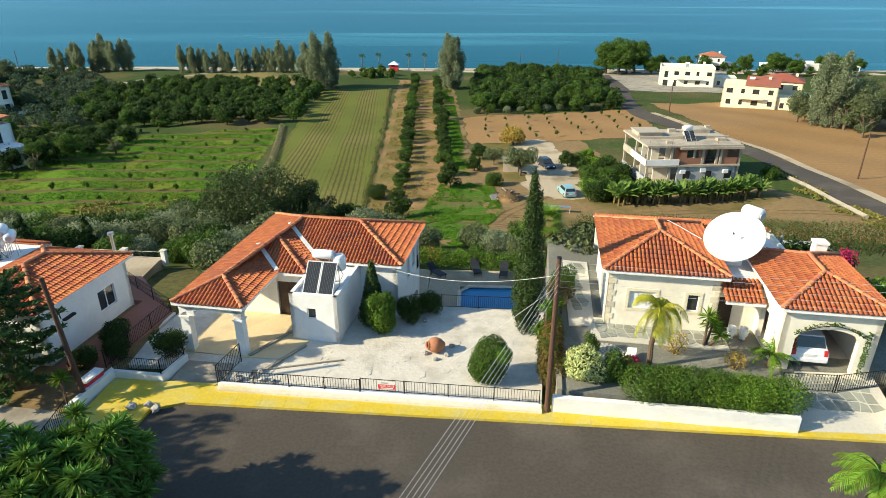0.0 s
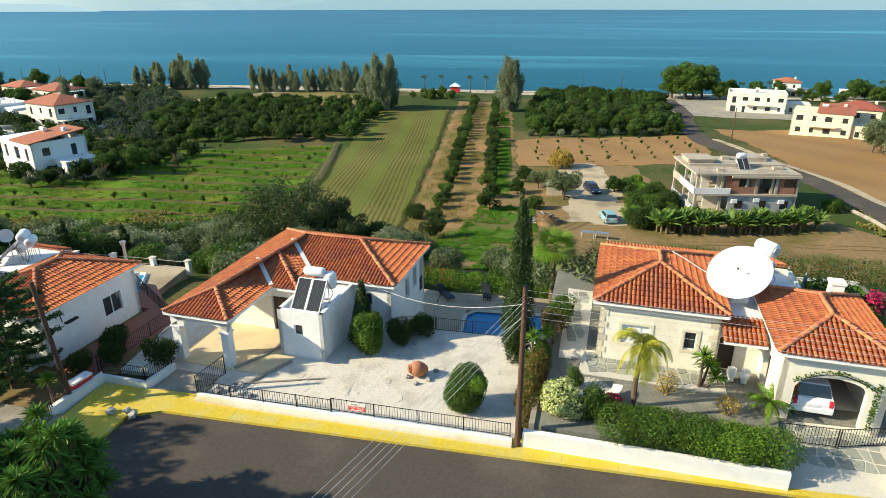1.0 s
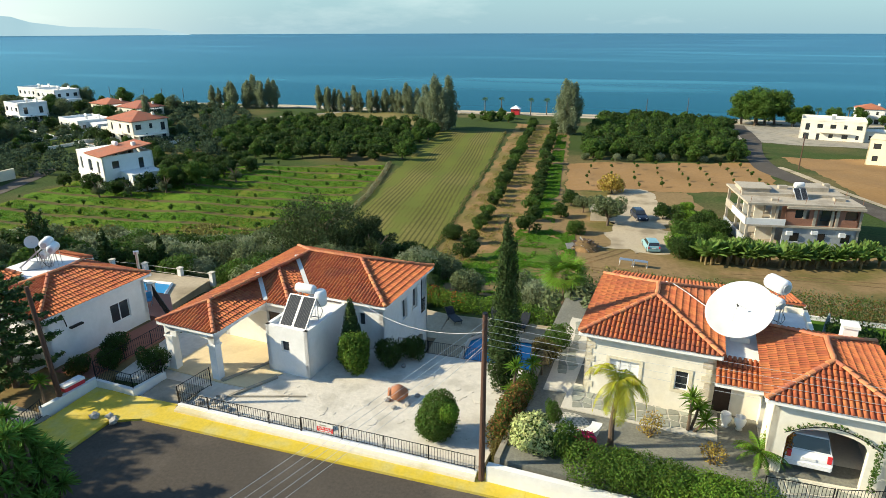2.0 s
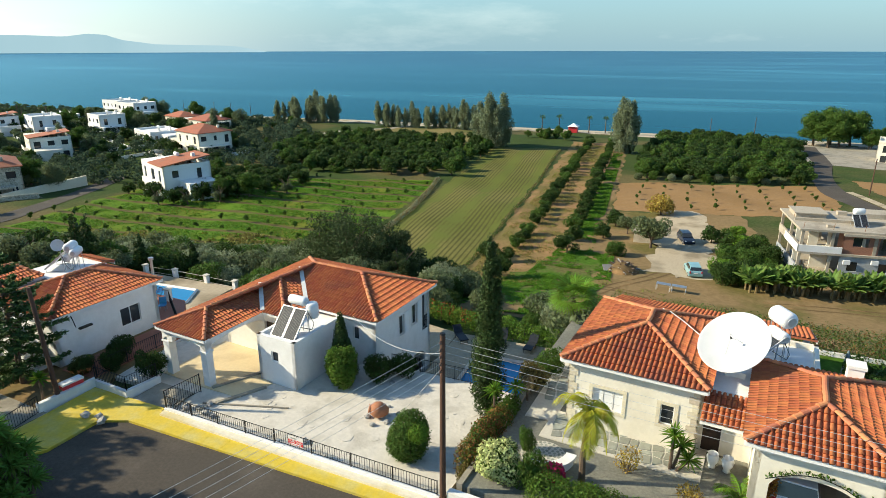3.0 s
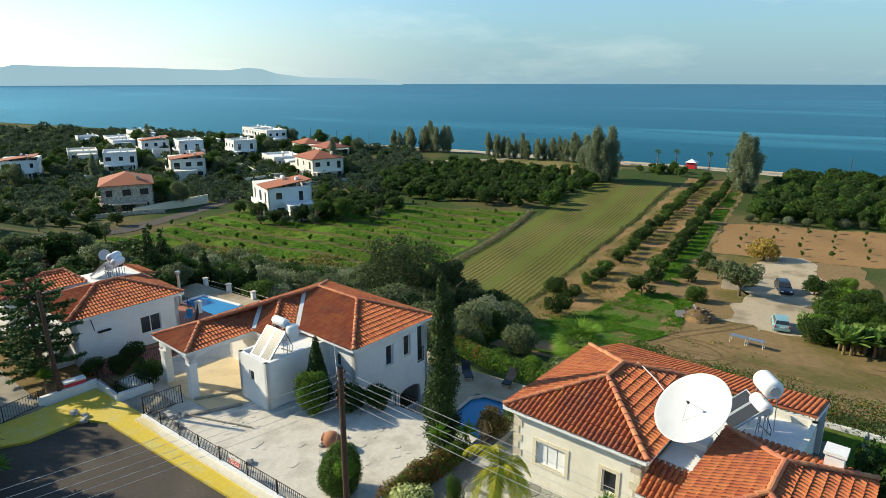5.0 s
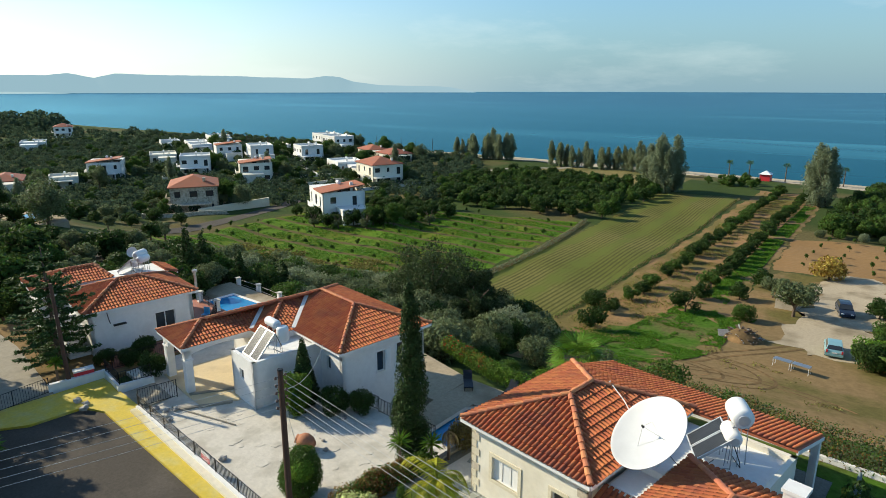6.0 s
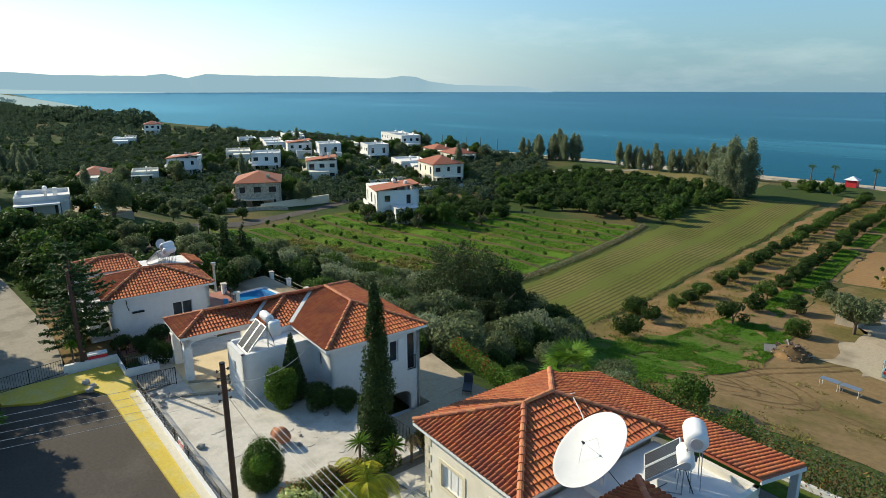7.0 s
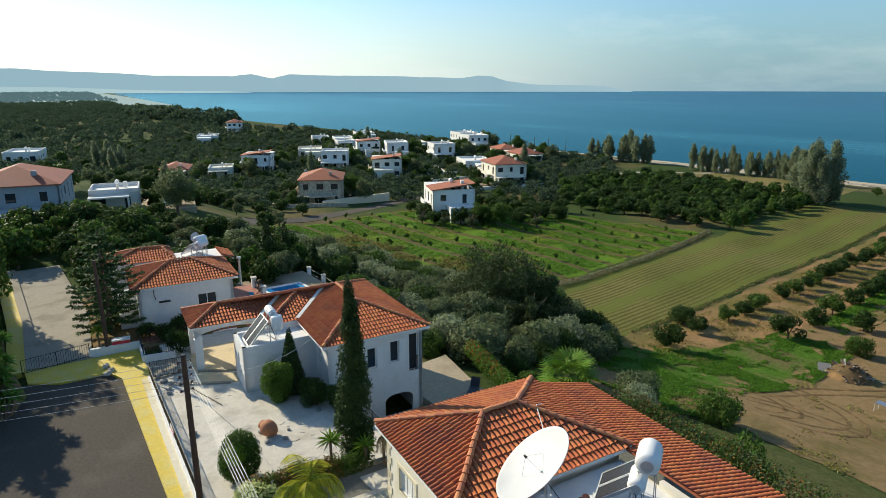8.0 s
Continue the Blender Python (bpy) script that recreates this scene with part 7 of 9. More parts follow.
yucca(3.95, 30.2, 0.0, [(0, 0, 0.6), (0.25, 0.2, 0.4)], SPIKY, "low spiky yucca at the cypress foot")
yucca(-19.0, 23.0, 0.1, [(0, 0, 1.5)], YUCCA_B, "yucca with one green head beside a pole")
dead = thing("dead_palm", "withered grey palm head beside the path", "palm", pose(5.35, 31.4, 0.98))
part("trunk", Mesh().tube((0, 0, -0.1), (0, 0, 1.5), 0.07, 0.05), M["bark"], dead)
o = new("frond_head", palm_mesh(9, 0.9, 3.2, "leaf_dead", 66, (-0.2, 0.5), 0.3, 14, 0.02))
o.parent = dead
o.matrix_basis = pose(0, 0, 1.5)
for x, y, h, mat, sd, lab in ((10.7, 27.5, 1.35, "leaf_gold", 67, "golden half-bare shrub in gravel"), (13.2, 26.2, 1.1, "leaf_gold", 68, "dry golden shrub by the driveway"), (15.75, 27.0, 2.6, "petal_orange", 69, "orange bougainvillea climbing the carport arch")):
    g = thing("bush", lab, "bush", pose(x, y, 0.98))
    o = new("foliage", dome("shrub_leaves", mat, sd, 0.62, h, 520 if mat == "leaf_gold" else 2600, 0.055 if mat == "leaf_gold" else 0.07, tilt=1.2))
    o.parent = g
    o = new("stem", BUSH_STEM)
    o.parent = g
vine = thing("climber", "leafy climber trained over the carport arch", "climber", VB)
vb = [(8.9 + 3.0 * t, -2.75, 3.2 + 0.55 * math.sin(math.pi * t), 0.12, 0.1, 0.1) for t in np.linspace(0, 1, 18)] + [(12.1, -2.75, 1.2 + 0.16 * k, 0.16, 0.14, 0.2) for k in range(14)]
o = new("foliage", foliage("climber_leaves", vb, 380, 0.07, M["leaf_mid"], 70, 2.0, 1.0, 0.2))
o.parent = vine
part("hoop", Mesh().path([(8.8 + 3.3 * t, -2.78, 3.05 + 0.62 * math.sin(math.pi * t)) for t in np.linspace(0, 1, 14)], 0.02, 0.02, 5), M["iron"], vine, "black iron hoop")

# yuccas at the street's west end
rs_y = np.random.RandomState(71)
YUCCA_BIG = [blade_mesh(80, 0.7, "leaf_yucca", 124 + i, 0.055, 0.45) for i in range(2)]
whole("planting_bed", Mesh().prism([(-18.2, 18.0), (-18.2, 10), (-11.2, 10), (-11.2, 15.5), (-12.4, 17.6), (-14.5, 18.4)], -0.3, 0.14), M["dirt"], "earth bed with yuccas at the street corner", "garden bed", kind="structure")
for i, (x, y, h) in enumerate([(-15.3, 16.6, 4), (-14.2, 17.3, 4), (-12.6, 16.9, 4.5), (-14.9, 15.3, 4.2), (-13.6, 15.3, 4), (-12.5, 15.8, 4.8), (-12.3, 17.3, 2.9), (-13.9, 14.6, 4), (-12.5, 15.1, 4), (-12.2, 16.4, 2.8), (-15.6, 15.9, 4.5)]):
    heads = [(rs_y.uniform(-0.55, 0.55), rs_y.uniform(-0.55, 0.55), h - 0.2 - 0.28 * k) for k in range(8)]
    yucca(x, y, 0.1, heads, YUCCA_BIG[i % 2], "clump of spiky green yuccas at the street's end", "yuccas at the street's end")
for x, y, s in ((-25.8, 12.3, 1.05), (-31.0, 13.6, 1.1), (-17.5, 7.2, 0.9), (-35.5, 13.0, 0.95), (-21, 6.4, 0.9)):
    tree("street_tree", "broad green tree at the street's end", (x, y, 0.0), ROUND[0], ROUND_T, "", "tree", s, rs_y.uniform(0, 360))
tall = tree("street_tree", "tall green tree beside the western pavement", (-30.4, 15.6, 0.0), ROUND[1], ROUND_T, "", "tree", 1.0)
tall.scale = (0.75, 0.75, 1.25)
bg = thing("bush", "magenta bougainvillea behind the carport", "bush", pose(23.4, 36.2, 0.98))
o = new("foliage", dome("shrub_leaves", "petal_pink", 159, 0.9, 2.4, 1500, 0.10))
o.parent = bg
o = new("foliage", dome("shrub_leaves", "leaf_mid", 160, 0.9, 2.2, 1300, 0.10))
o.parent = bg
tagged(o, "green leaves")
rp = thing("palm_tree", "fan palm on the street's near side", "palm", pose(14.6, 17.4, 0.0))
part("trunk", Mesh().tube((0, 0, -0.1), (0, 0, 2.7), 0.2, 0.16), M["bark"], rp)
o = new("frond_head", palm_mesh(20, 1.9, 1.7, "leaf_bright", 73, (0.0, 1.2), 0.5, 24, 0.03))
o.parent = rp
o.matrix_basis = pose(0, 0, 2.7)
fp = thing("palm_tree", "bright fan palm behind the pool terrace", "palm", pose(5.5, 43.6, gz(5.5, 43.6)))
part("trunk", Mesh().tube((0, 0, -0.3), (0, 0, 5.6), 0.22, 0.18), M["bark"], fp)
o = new("frond_head", fan_mesh(34, 1.9, "leaf_bright", 74))
o.parent = fp
o.matrix_basis = pose(0, 0, 5.7)

# araucaria by the west pole: whorls of level branches, longest in the middle
ar = thing("araucaria", "tall araucaria pine with level tiered branches", "tree", pose(-22.3, 24.2, 0.0))
part("trunk", Mesh().tube((0, 0, -0.3), (0, 0, 8.2), 0.19, 0.03), M["bark"], ar)
rs_a = np.random.RandomState(75)
for k in range(11):
    z = 1.0 + k * 0.64
    for j in range(6):
        ln = (2.75 if k < 5 else 2.75 * (1 - (k - 4.5) / 7.0)) * rs_a.uniform(0.72, 1.08)
        a = math.tau * (j + rs_a.uniform(-0.25, 0.25)) / 6 + k * 0.5
        zz = z + rs_a.uniform(-0.12, 0.12)
        pts = [(math.cos(a) * ln * u, math.sin(a) * ln * u, zz - 0.25 * math.sin(u * 2.4) * (1.0 if k < 9 else 0) + 0.18 * u * u) for u in (0, 0.35, 0.7, 1.0)]
        b = part("branch", Mesh().path(pts, 0.035, 0.012, 4), M["bark"], ar)
        n = 230
        t = rs_a.uniform(0.2, 1.03, n)
        along = np.stack([np.interp(t, (0, 0.35, 0.7, 1.0), [p[c] for p in pts]) for c in range(3)], -1)
        off = rs_a.uniform(-0.34, 0.34, n) * (1.15 - 0.6 * t)
        cs = along + np.outer(off, (-math.sin(a), math.cos(a), 0)) + rs_a.normal(0, 0.045, (n, 3)) + np.c_[np.zeros(n), np.zeros(n), 0.09 * np.abs(off)]
        v, f = leaves(rs_a, cs, np.tile([0, 0, 1.0], (n, 1)), 0.10, 3.0, 0.5)
        o = new("needles", arrays("needles", v, f, M["leaf_pine"]))
        o.parent = b

# ---- court things ----
pot = thing("clay_pot", "large terracotta jar lying on its side", "pot", pose(-1.75, 28.55, 0.45, 0, 78, 205))
prof = [(0.02, -0.52), (0.16, -0.5), (0.33, -0.3), (0.43, -0.02), (0.40, 0.22), (0.27, 0.4), (0.2, 0.46), (0.24, 0.53), (0.20, 0.53), (0.16, 0.45), (0.3, 0.2), (0.3, -0.2), (0.02, -0.4)]
part("body", Mesh().turned(prof, 24), M["clay"], pot, "", True)


def rock(x, y, z, r, seed, label="rough grey rock on the pale court"):
    rs = np.random.RandomState(seed)
    bm = bmesh.new()
    bmesh.ops.create_icosphere(bm, subdivisions=2, radius=r)
    for v in bm.verts:
        v.co *= 0.75 + 0.45 * noise.noise(v.co * (1.8 / r) + Vector((seed, 0, 0)))
        v.co.z *= 0.75
    me = bpy.data.meshes.new("rock")
    bm.to_mesh(me)
    bm.free()
    me.materials.append(M["rock"])
    ob = new("rock", me)
    ob.matrix_basis = pose(x, y, z + r * 0.35, 0, 0, rs.uniform(0, 360))
    return tagged(ob, label, "rock", "rocks on the court")


for i, (x, y, r) in enumerate([(-2.3, 28.3, 0.2), (-1.75, 27.75, 0.19), (-1.15, 28.2, 0.2), (-0.9, 29.1, 0.2), (-4.2, 25.3, 0.26), (-1.7, 29.6, 0.13), (-11.6, 25.5, 0.3), (-11.0, 25.8, 0.28), (-10.4, 25.5, 0.26), (-10.7, 26.2, 0.24), (-9.8, 25.4, 0.2), (-15.8, 22.9, 0.3), (-15.1, 23.1, 0.26), (-14.6, 22.8, 0.3), (-2.6, 31.8, 0.2)]):
    rock(x, y, 0.12 if x < -13 else 0.0, r, 80 + i)
# loose floor stones showing in the court screed
rs_s = np.random.RandomState(90)
for i in range(70):
    x, y = rs_s.uniform(-9.5, 3.0), rs_s.uniform(26.2, 32.6)
    if x < -2.8 and y > 28.6:
        continue
    m = Mesh()
    n = rs_s.randint(5, 8)
    r = rs_s.uniform(0.12, 0.34)
    m.prism([(r * rs_s.uniform(0.7, 1.2) * math.cos(math.tau * k / n), r * rs_s.uniform(0.7, 1.2) * math.sin(math.tau * k / n)) for k in range(n)], -0.02, rs_s.uniform(0.008, 0.022))
    so = part("paving_stone", m, M["court"], bpy.data.objects["court_floor"])
    so.matrix_basis = pose(x, y, 0, 0, 0, rs_s.uniform(0, 360))
steps = thing("garden_steps", "two pale edging steps beside the carport", "steps", VA)
part("step", Mesh().prism([(-5.7, -7.2), (-5.5, -7.25), (-4.35, -4.75), (-4.5, -4.65)], -0.1, 0.12), M["concrete"], steps)
part("step", Mesh().prism([(-7.1, -6.2), (-6.9, -6.25), (-5.5, -3.2), (-5.65, -3.1)], -0.1, 0.14), M["concrete"], steps)
# grey rod for a lying pole and the west pole's thin cast shadow
shadow_rod = whole("pole_shadow_rod", Mesh().tube((-11.2, 26.25, 0.05), (-6.6, 27.5, 0.05), 0.05, 0.04, 6), M["concrete"], "long grey timber, also standing in for the west pole's shadow", "beam")

sign = thing("sale_sign", "red and white sale sign on the railing", "sign", pose(-3.85, 24.28, 0.62, 0, 0, -3.6))
part("board", Mesh().box(-0.42, 0.42, -0.05, -0.035, 0.0, 0.46), M["signwhite"], sign, "white board")
part("red_panel", Mesh().box(-0.42, 0.42, -0.056, -0.05, 0.02, 0.28), M["red"], sign)


def lettering(text, size, parent, at, mat, name="lettering"):
    cu = bpy.data.curves.new(name, "FONT")
    cu.body, cu.size, cu.extrude, cu.align_x, cu.align_y = text, size, 0.002, "CENTER", "CENTER"
    cu.materials.append(mat)
    ob = new(name, cu)
    ob.parent, ob.matrix_basis = parent, at
    return ob


lettering("FOR SALE", 0.165, sign, pose(0, -0.058, 0.20, 90, 0, 0), M["signwhite"])
part("text_bar", Mesh().box(-0.3, 0.3, -0.059, -0.056, 0.055, 0.10), M["signwhite"], sign, "line of small white lettering")
part("text_bar", Mesh().box(-0.28, 0.05, -0.056, -0.05, 0.34, 0.40), M["galv"], sign, "line of small grey lettering")

# garden seat, urns, small round paving
ring = thing("paving_circle", "small circle of pebble paving in dark gravel", "paving", pose(7.1, 27.3, 0.98), kind="structure")
rs_k = np.random.RandomState(95)
part("bed", Mesh().prism([(1.0 * math.cos(math.tau * k / 28), 1.0 * math.sin(math.tau * k / 28)) for k in range(28)], -0.1, 0.02), M["joint"], ring, "pale mortar bed")
for r_k, n_k in ((0.14, 4), (0.33, 10), (0.52, 15), (0.71, 20), (0.89, 26)):
    for k in range(n_k):
        a0 = math.tau * (k + rs_k.uniform(-0.1, 0.1)) / n_k
        o = part("paving_stone", Mesh().prism([(0.085 * math.cos(math.tau * j / 6) * rs_k.uniform(0.8, 1.15), 0.07 * math.sin(math.tau * j / 6) * rs_k.uniform(0.8, 1.15)) for j in range(6)], 0.0, 0.035), M["crazy"], ring)
        o.matrix_basis = pose(r_k * math.cos(a0), r_k * math.sin(a0), 0, 0, 0, rs_k.uniform(0, 360))
seat = thing("garden_bench", "curved white stone bench round the pebble circle", "bench", pose(7.1, 27.3, 0.98))
for nm, r0, r1, z0, z1, pad in (("seat", 1.05, 1.5, 0.38, 0.48, 0.0), ("base", 1.15, 1.4, -0.05, 0.38, 0.06)):
    bm_s = Mesh()
    n_s = 16
    for k in range(n_s):
        a0, a1 = [radians(-115 + pad * 57 + (110 - pad * 114) * (k + d) / n_s) for d in (0, 1)]
        bm_s.prism([(r0 * math.cos(a0), r0 * math.sin(a0)), (r1 * math.cos(a0), r1 * math.sin(a0)), (r1 * math.cos(a1), r1 * math.sin(a1)), (r0 * math.cos(a1), r0 * math.sin(a1))], z0, z1)
    part(nm, bm_s.weld(), M["white"], seat)
for x, y in ((6.9, -0.05), (7.5, -0.1)):
    u_t = thing("urn", "white urn before the front door", "urn", VB @ pose(x, y, 1.03))
    part("body", Mesh().turned([(0.02, 0), (0.16, 0.0), (0.12, 0.08), (0.22, 0.3), (0.26, 0.5), (0.2, 0.62), (0.23, 0.68), (0.18, 0.66), (0.02, 0.4)], 16), M["plastic"], u_t, "", True)


def car(x, y, z, turn, paint, label, length=4.1, width=1.72, height=1.5, hatch=True):
    """Small car: shaped body, glazed cabin, lamps, bumpers and wheels; nose towards +x."""
    root = thing("car", label, "car", pose(x, y, z, 0, 0, turn))
    L, W, H = length / 2, width / 2, height
    side = [(-L, 0.35), (-L + 0.03, 0.75), (-L + 0.15, 0.95), (-0.2, 0.98), (0.9, 0.95), (L - 0.25, 0.78), (L, 0.6), (L, 0.32), (L - 0.1, 0.22), (-L + 0.1, 0.22)]
    b = Mesh()
    n = len(side)
    v = [(px, -W * (0.96 if pz > 0.9 else 1), pz) for px, pz in side] + [(px, W * (0.96 if pz > 0.9 else 1), pz) for px, pz in side]
    b.add(v, [tuple(range(n))[::-1], tuple(range(n, 2 * n))] + [(i, (i + 1) % n, n + (i + 1) % n, n + i) for i in range(n)])
    roof_l = [(-L + 0.22, 0.95), (-L + 0.45, H - 0.06), (-0.6, H), (0.35, H - 0.03), (1.05, 0.95)]
    cv = [(px, -W * 0.93 + (pz - 0.95) * 0.28, pz) for px, pz in roof_l] + [(px, W * 0.93 - (pz - 0.95) * 0.28, pz) for px, pz in roof_l]
    k = len(roof_l)
    b.add(cv, [tuple(range(k))[::-1], tuple(range(k, 2 * k))] + [(i, i + 1, k + i + 1, k + i) for i in range(k - 1)])
    part("body", b, M[paint], root)
    def glass(nm, q):
        part(nm, Mesh().add(q, [(0, 1, 2, 3)]), M["glass"], root, "dark car glass")
    w0, w1 = W * 0.86, W * 0.72
    glass("windscreen", [(1.04, -w0, 0.99), (1.04, w0, 0.99), (0.42, w1, H - 0.07), (0.42, -w1, H - 0.07)])
    glass("rear_window", [(-L + 0.215, w0, 0.99), (-L + 0.215, -w0, 0.99), (-L + 0.41, -w1, H - 0.1), (-L + 0.41, w1, H - 0.1)])
    for s in (-1, 1):
        y0, y1 = s * (W * 0.93 + 0.006), s * (W * 0.93 - 0.13 + 0.012)
        glass("side_window", [(-L + 0.5, y0, 0.99), (0.85, y0, 0.99), (0.35, y1, H - 0.09), (-L + 0.62, y1, H - 0.12)])
        part("headlight", Mesh().box(L - 0.16, L + 0.005, s * W * 0.62 - 0.16, s * W * 0.62 + 0.16, 0.58, 0.7), M["plastic"], root, "clear headlight")
        part("tail_light", Mesh().box(-L - 0.005, -L + 0.1, s * W * 0.84 - 0.08, s * W * 0.84 + 0.08, 0.65, 0.95), M["red"], root, "red tail light")
        for px in (-L + 0.75, L - 0.8):
            wh = part("wheel", Mesh().tube((px, s * (W - 0.2), 0.3), (px, s * (W + 0.01), 0.3), 0.3, n=18), M["rubber"], root, "black tyre")
            part("rim", Mesh().tube((px, s * (W - 0.02), 0.3), (px, s * (W + 0.02), 0.3), 0.19, n=12), M["galv"], wh)
    part("number_plate", Mesh().box(-L - 0.012, -L + 0.02, -0.26, 0.26, 0.62, 0.74), M["signwhite"], root)
    part("bumper", Mesh().box(-L - 0.03, -L + 0.1, -W * 0.95, W * 0.95, 0.3, 0.5), M[paint], root)
    return root


cc = out(VB, 9.95, -0.2)
car(cc.x, cc.y, 1.03, 83 + 0, "car_white", "white hatchback parked in the carport", 4.2, 1.75, 1.62)
car(14.3, 88.6, gz(14.3, 88.6) + 0.12, 100, "car_teal", "pale teal hatchback on the gravel yard")
car(13.2, 106.0, gz(13.2, 106) + 0.12, -75, "car_dark", "dark blue pickup-like car under the olive", 4.6, 1.75, 1.5)

# ---- poles and wires ----
def utility_pole(x, y, z, h, label, arms=True, lean=0.0):
    root = thing("utility_pole", label, "pole", pose(x, y, z, 0, lean, 0))
    part("shaft", Mesh().tube((0, 0, -0.5), (0, 0, h), 0.14, 0.10, 12), M["pole"], root, "brown wooden shaft")
    if arms:
        part("cap", Mesh().tube((0, 0, h), (0, 0, h + 0.05), 0.115, 0.10, 12), M["iron"], root)
        for k in range(5):
            zz = h - 0.25 - k * 0.3
            for s in (-1, 1):
                br = part("bracket", Mesh().tube((0, 0, zz), (0, s * 0.2, zz), 0.015, n=5), M["iron"], root)
                part("insulator", Mesh().turned([(0.01, -0.06), (0.05, -0.05), (0.035, 0.0), (0.05, 0.03), (0.01, 0.06)], 8, pose(0, s * 0.22, zz)), M["insulator"], br)
    return root


utility_pole(3.75, 23.6, 0.0, 8.0, "brown wooden utility pole carrying five wires")
utility_pole(-18.35, 23.4, 0.1, 6.6, "leaning brown wooden pole at the street's end", False, -4)


def wire(name, a, b, sag, r, mat, label):
    a, b = Vector(a), Vector(b)
    pts = [a + (b - a) * t + Vector((0, 0, -sag * 4 * t * (1 - t))) for t in np.linspace(0, 1, 22)]
    m = Mesh().path([tuple(p) for p in pts], r, r, 5)
    whole(name, m, mat, label, "cable", "overhead wires")


for k in range(5):
    z = 7.75 - 0.3 * k
    wire("overhead_wire", (3.75, 23.4, z), (-5.2, 3.4, z - 1.0), 0.25, 0.0065, M["cable"], "pale overhead wire across the street")
    wire("overhead_wire", (3.75, 23.8, z), (40.0, 21.1, z - 0.1), 0.35, 0.0065, M["cable"], "pale overhead wire along the street")
wire("service_cable", (3.7, 23.6, 7.2), tuple(out(VA, -1.6, -0.1, 3.2)), 0.7, 0.011, M["cable"], "white service cable to the villa")
wire("guy_wire", (3.75, 23.7, 6.6), (-0.9, 27.6, 0.0), 0.0, 0.010, M["cable"], "steel guy wire down to the court")

# ---- unfinished concrete house ----
UN = pose(27.0, 93.6, gz(35, 97) + 0.05, 0, 0, 6)
un = thing("unfinished_house", "two-storey unfinished concrete house with brick infill", "house", UN)
UW, UD = 14.4, 11.0
f = Mesh()
for z in (0.0, 3.1, 6.2):
    f.box(0 if z < 6 else -0.3, UW + 0.3, -0.3, UD, z - 0.12, z + 0.16)
part("slab_frame", f, M["raw"], un, "raw concrete floor slabs")
for i in range(5):
    for j in range(3):
        part("column", Mesh().box(i * 3.6 + 0.05, i * 3.6 + 0.4, j * 5.2 + 0.05, j * 5.2 + 0.4, 0, 6.1), M["raw"], un)
w = Mesh()
wall(w, (5.0, 0.02), (UW, 0.02), 0.1, 3.0, 0.2, [(1.0, 2.2, 0.9, 2.2), (4.6, 5.6, 0.9, 2.2), (7.6, 8.8, 0.9, 2.2)])
wall(w, (UW, 0.02), (UW, UD), 0.1, 3.0, 0.2)
wall(w, (0.02, UD), (0.02, 0.02), 0.1, 1.2, 0.2)
part("ground_wall", w, M["greyrender"], un, "grey rendered ground floor wall")
w = Mesh()
wall(w, (5.0, 0.02), (UW, 0.02), 3.26, 6.08, 0.2, [(1.2, 3.0, 1.1 + 3.2, 2.3 + 3.2), (4.2, 6.4, 3.3, 5.6), (7.6, 9.2, 4.3, 5.5)])
wall(w, (UW, 0.02), (UW, UD), 3.26, 6.08, 0.2, [(3, 5, 4.2, 5.4)])
wall(w, (5.0, 5.0), (5.0, 0.02), 3.26, 6.08, 0.2, [(1.0, 3.2, 3.3, 5.6)])
part("brick_wall", w, M["brick"], un, "bare red brick infill")
part("parapet", Mesh().box(0, UW, 4.0, 4.2, 6.3, 6.75).box(9.5, 13, 7.5, 10.5, 6.3, 7.0).box(0.1, 4.9, -0.2, 0.0, 3.2, 4.1).box(0.0, 0.2, 0, UD, 3.2, 4.1), M["raw"], un)
part("parapet", Mesh().box(-0.25, 5.0, -0.28, -0.12, 3.2, 4.15).box(-0.28, -0.12, -0.28, 6.5, 3.2, 4.15), M["white"], un, "cream balcony parapet")
bw = Mesh()
wall(bw, (0.2, 3.0), (5.0, 3.0), 3.26, 6.08, 0.2, [(0.6, 1.6, 3.3, 5.5), (2.8, 3.9, 3.3, 5.5)])
wall(bw, (0.2, 3.0), (5.0, 3.0), 0.1, 3.0, 0.2, [(1.0, 2.2, 0.2, 2.3)])
part("veranda_wall", bw, M["cream"], un, "cream rendered wall behind the veranda")
for z in (1.2, 4.3):
    for x in (5.9, 9.6, 12.5):
        part("window", Mesh().box(x, x + 1.6, 0.2, 0.24, z - 0.3, z + 1.3), M["glass"], un, "dark window opening")
for x in (8.55, 11.4):
    part("pilaster", Mesh().box(x, x + 0.4, -0.06, 0.06, 3.16, 6.08), M["raw"], un)
part("cornice", Mesh().box(4.9, UW + 0.45, -0.5, 0.0, 5.75, 6.08), M["raw"], un, "concrete cornice band")
part("roof_hut", Mesh().box(0.6, 4.4, 6.0, 9.6, 6.3, 6.9).box(0.4, 4.6, 5.8, 9.8, 6.9, 7.05), M["raw"], un, "low concrete stair head")
for x, y, sx, sy, h in ((6.5, 8.5, 1.2, 0.8, 0.5), (3.2, 1.0, 0.9, 0.6, 0.35), (11.8, 2.2, 1.4, 0.9, 0.4), (12.8, 8.8, 0.8, 0.8, 0.9)):
    part("roof_block", Mesh().box(x, x + sx, y, y + sy, 6.3, 6.36 + h), M["raw"], un)
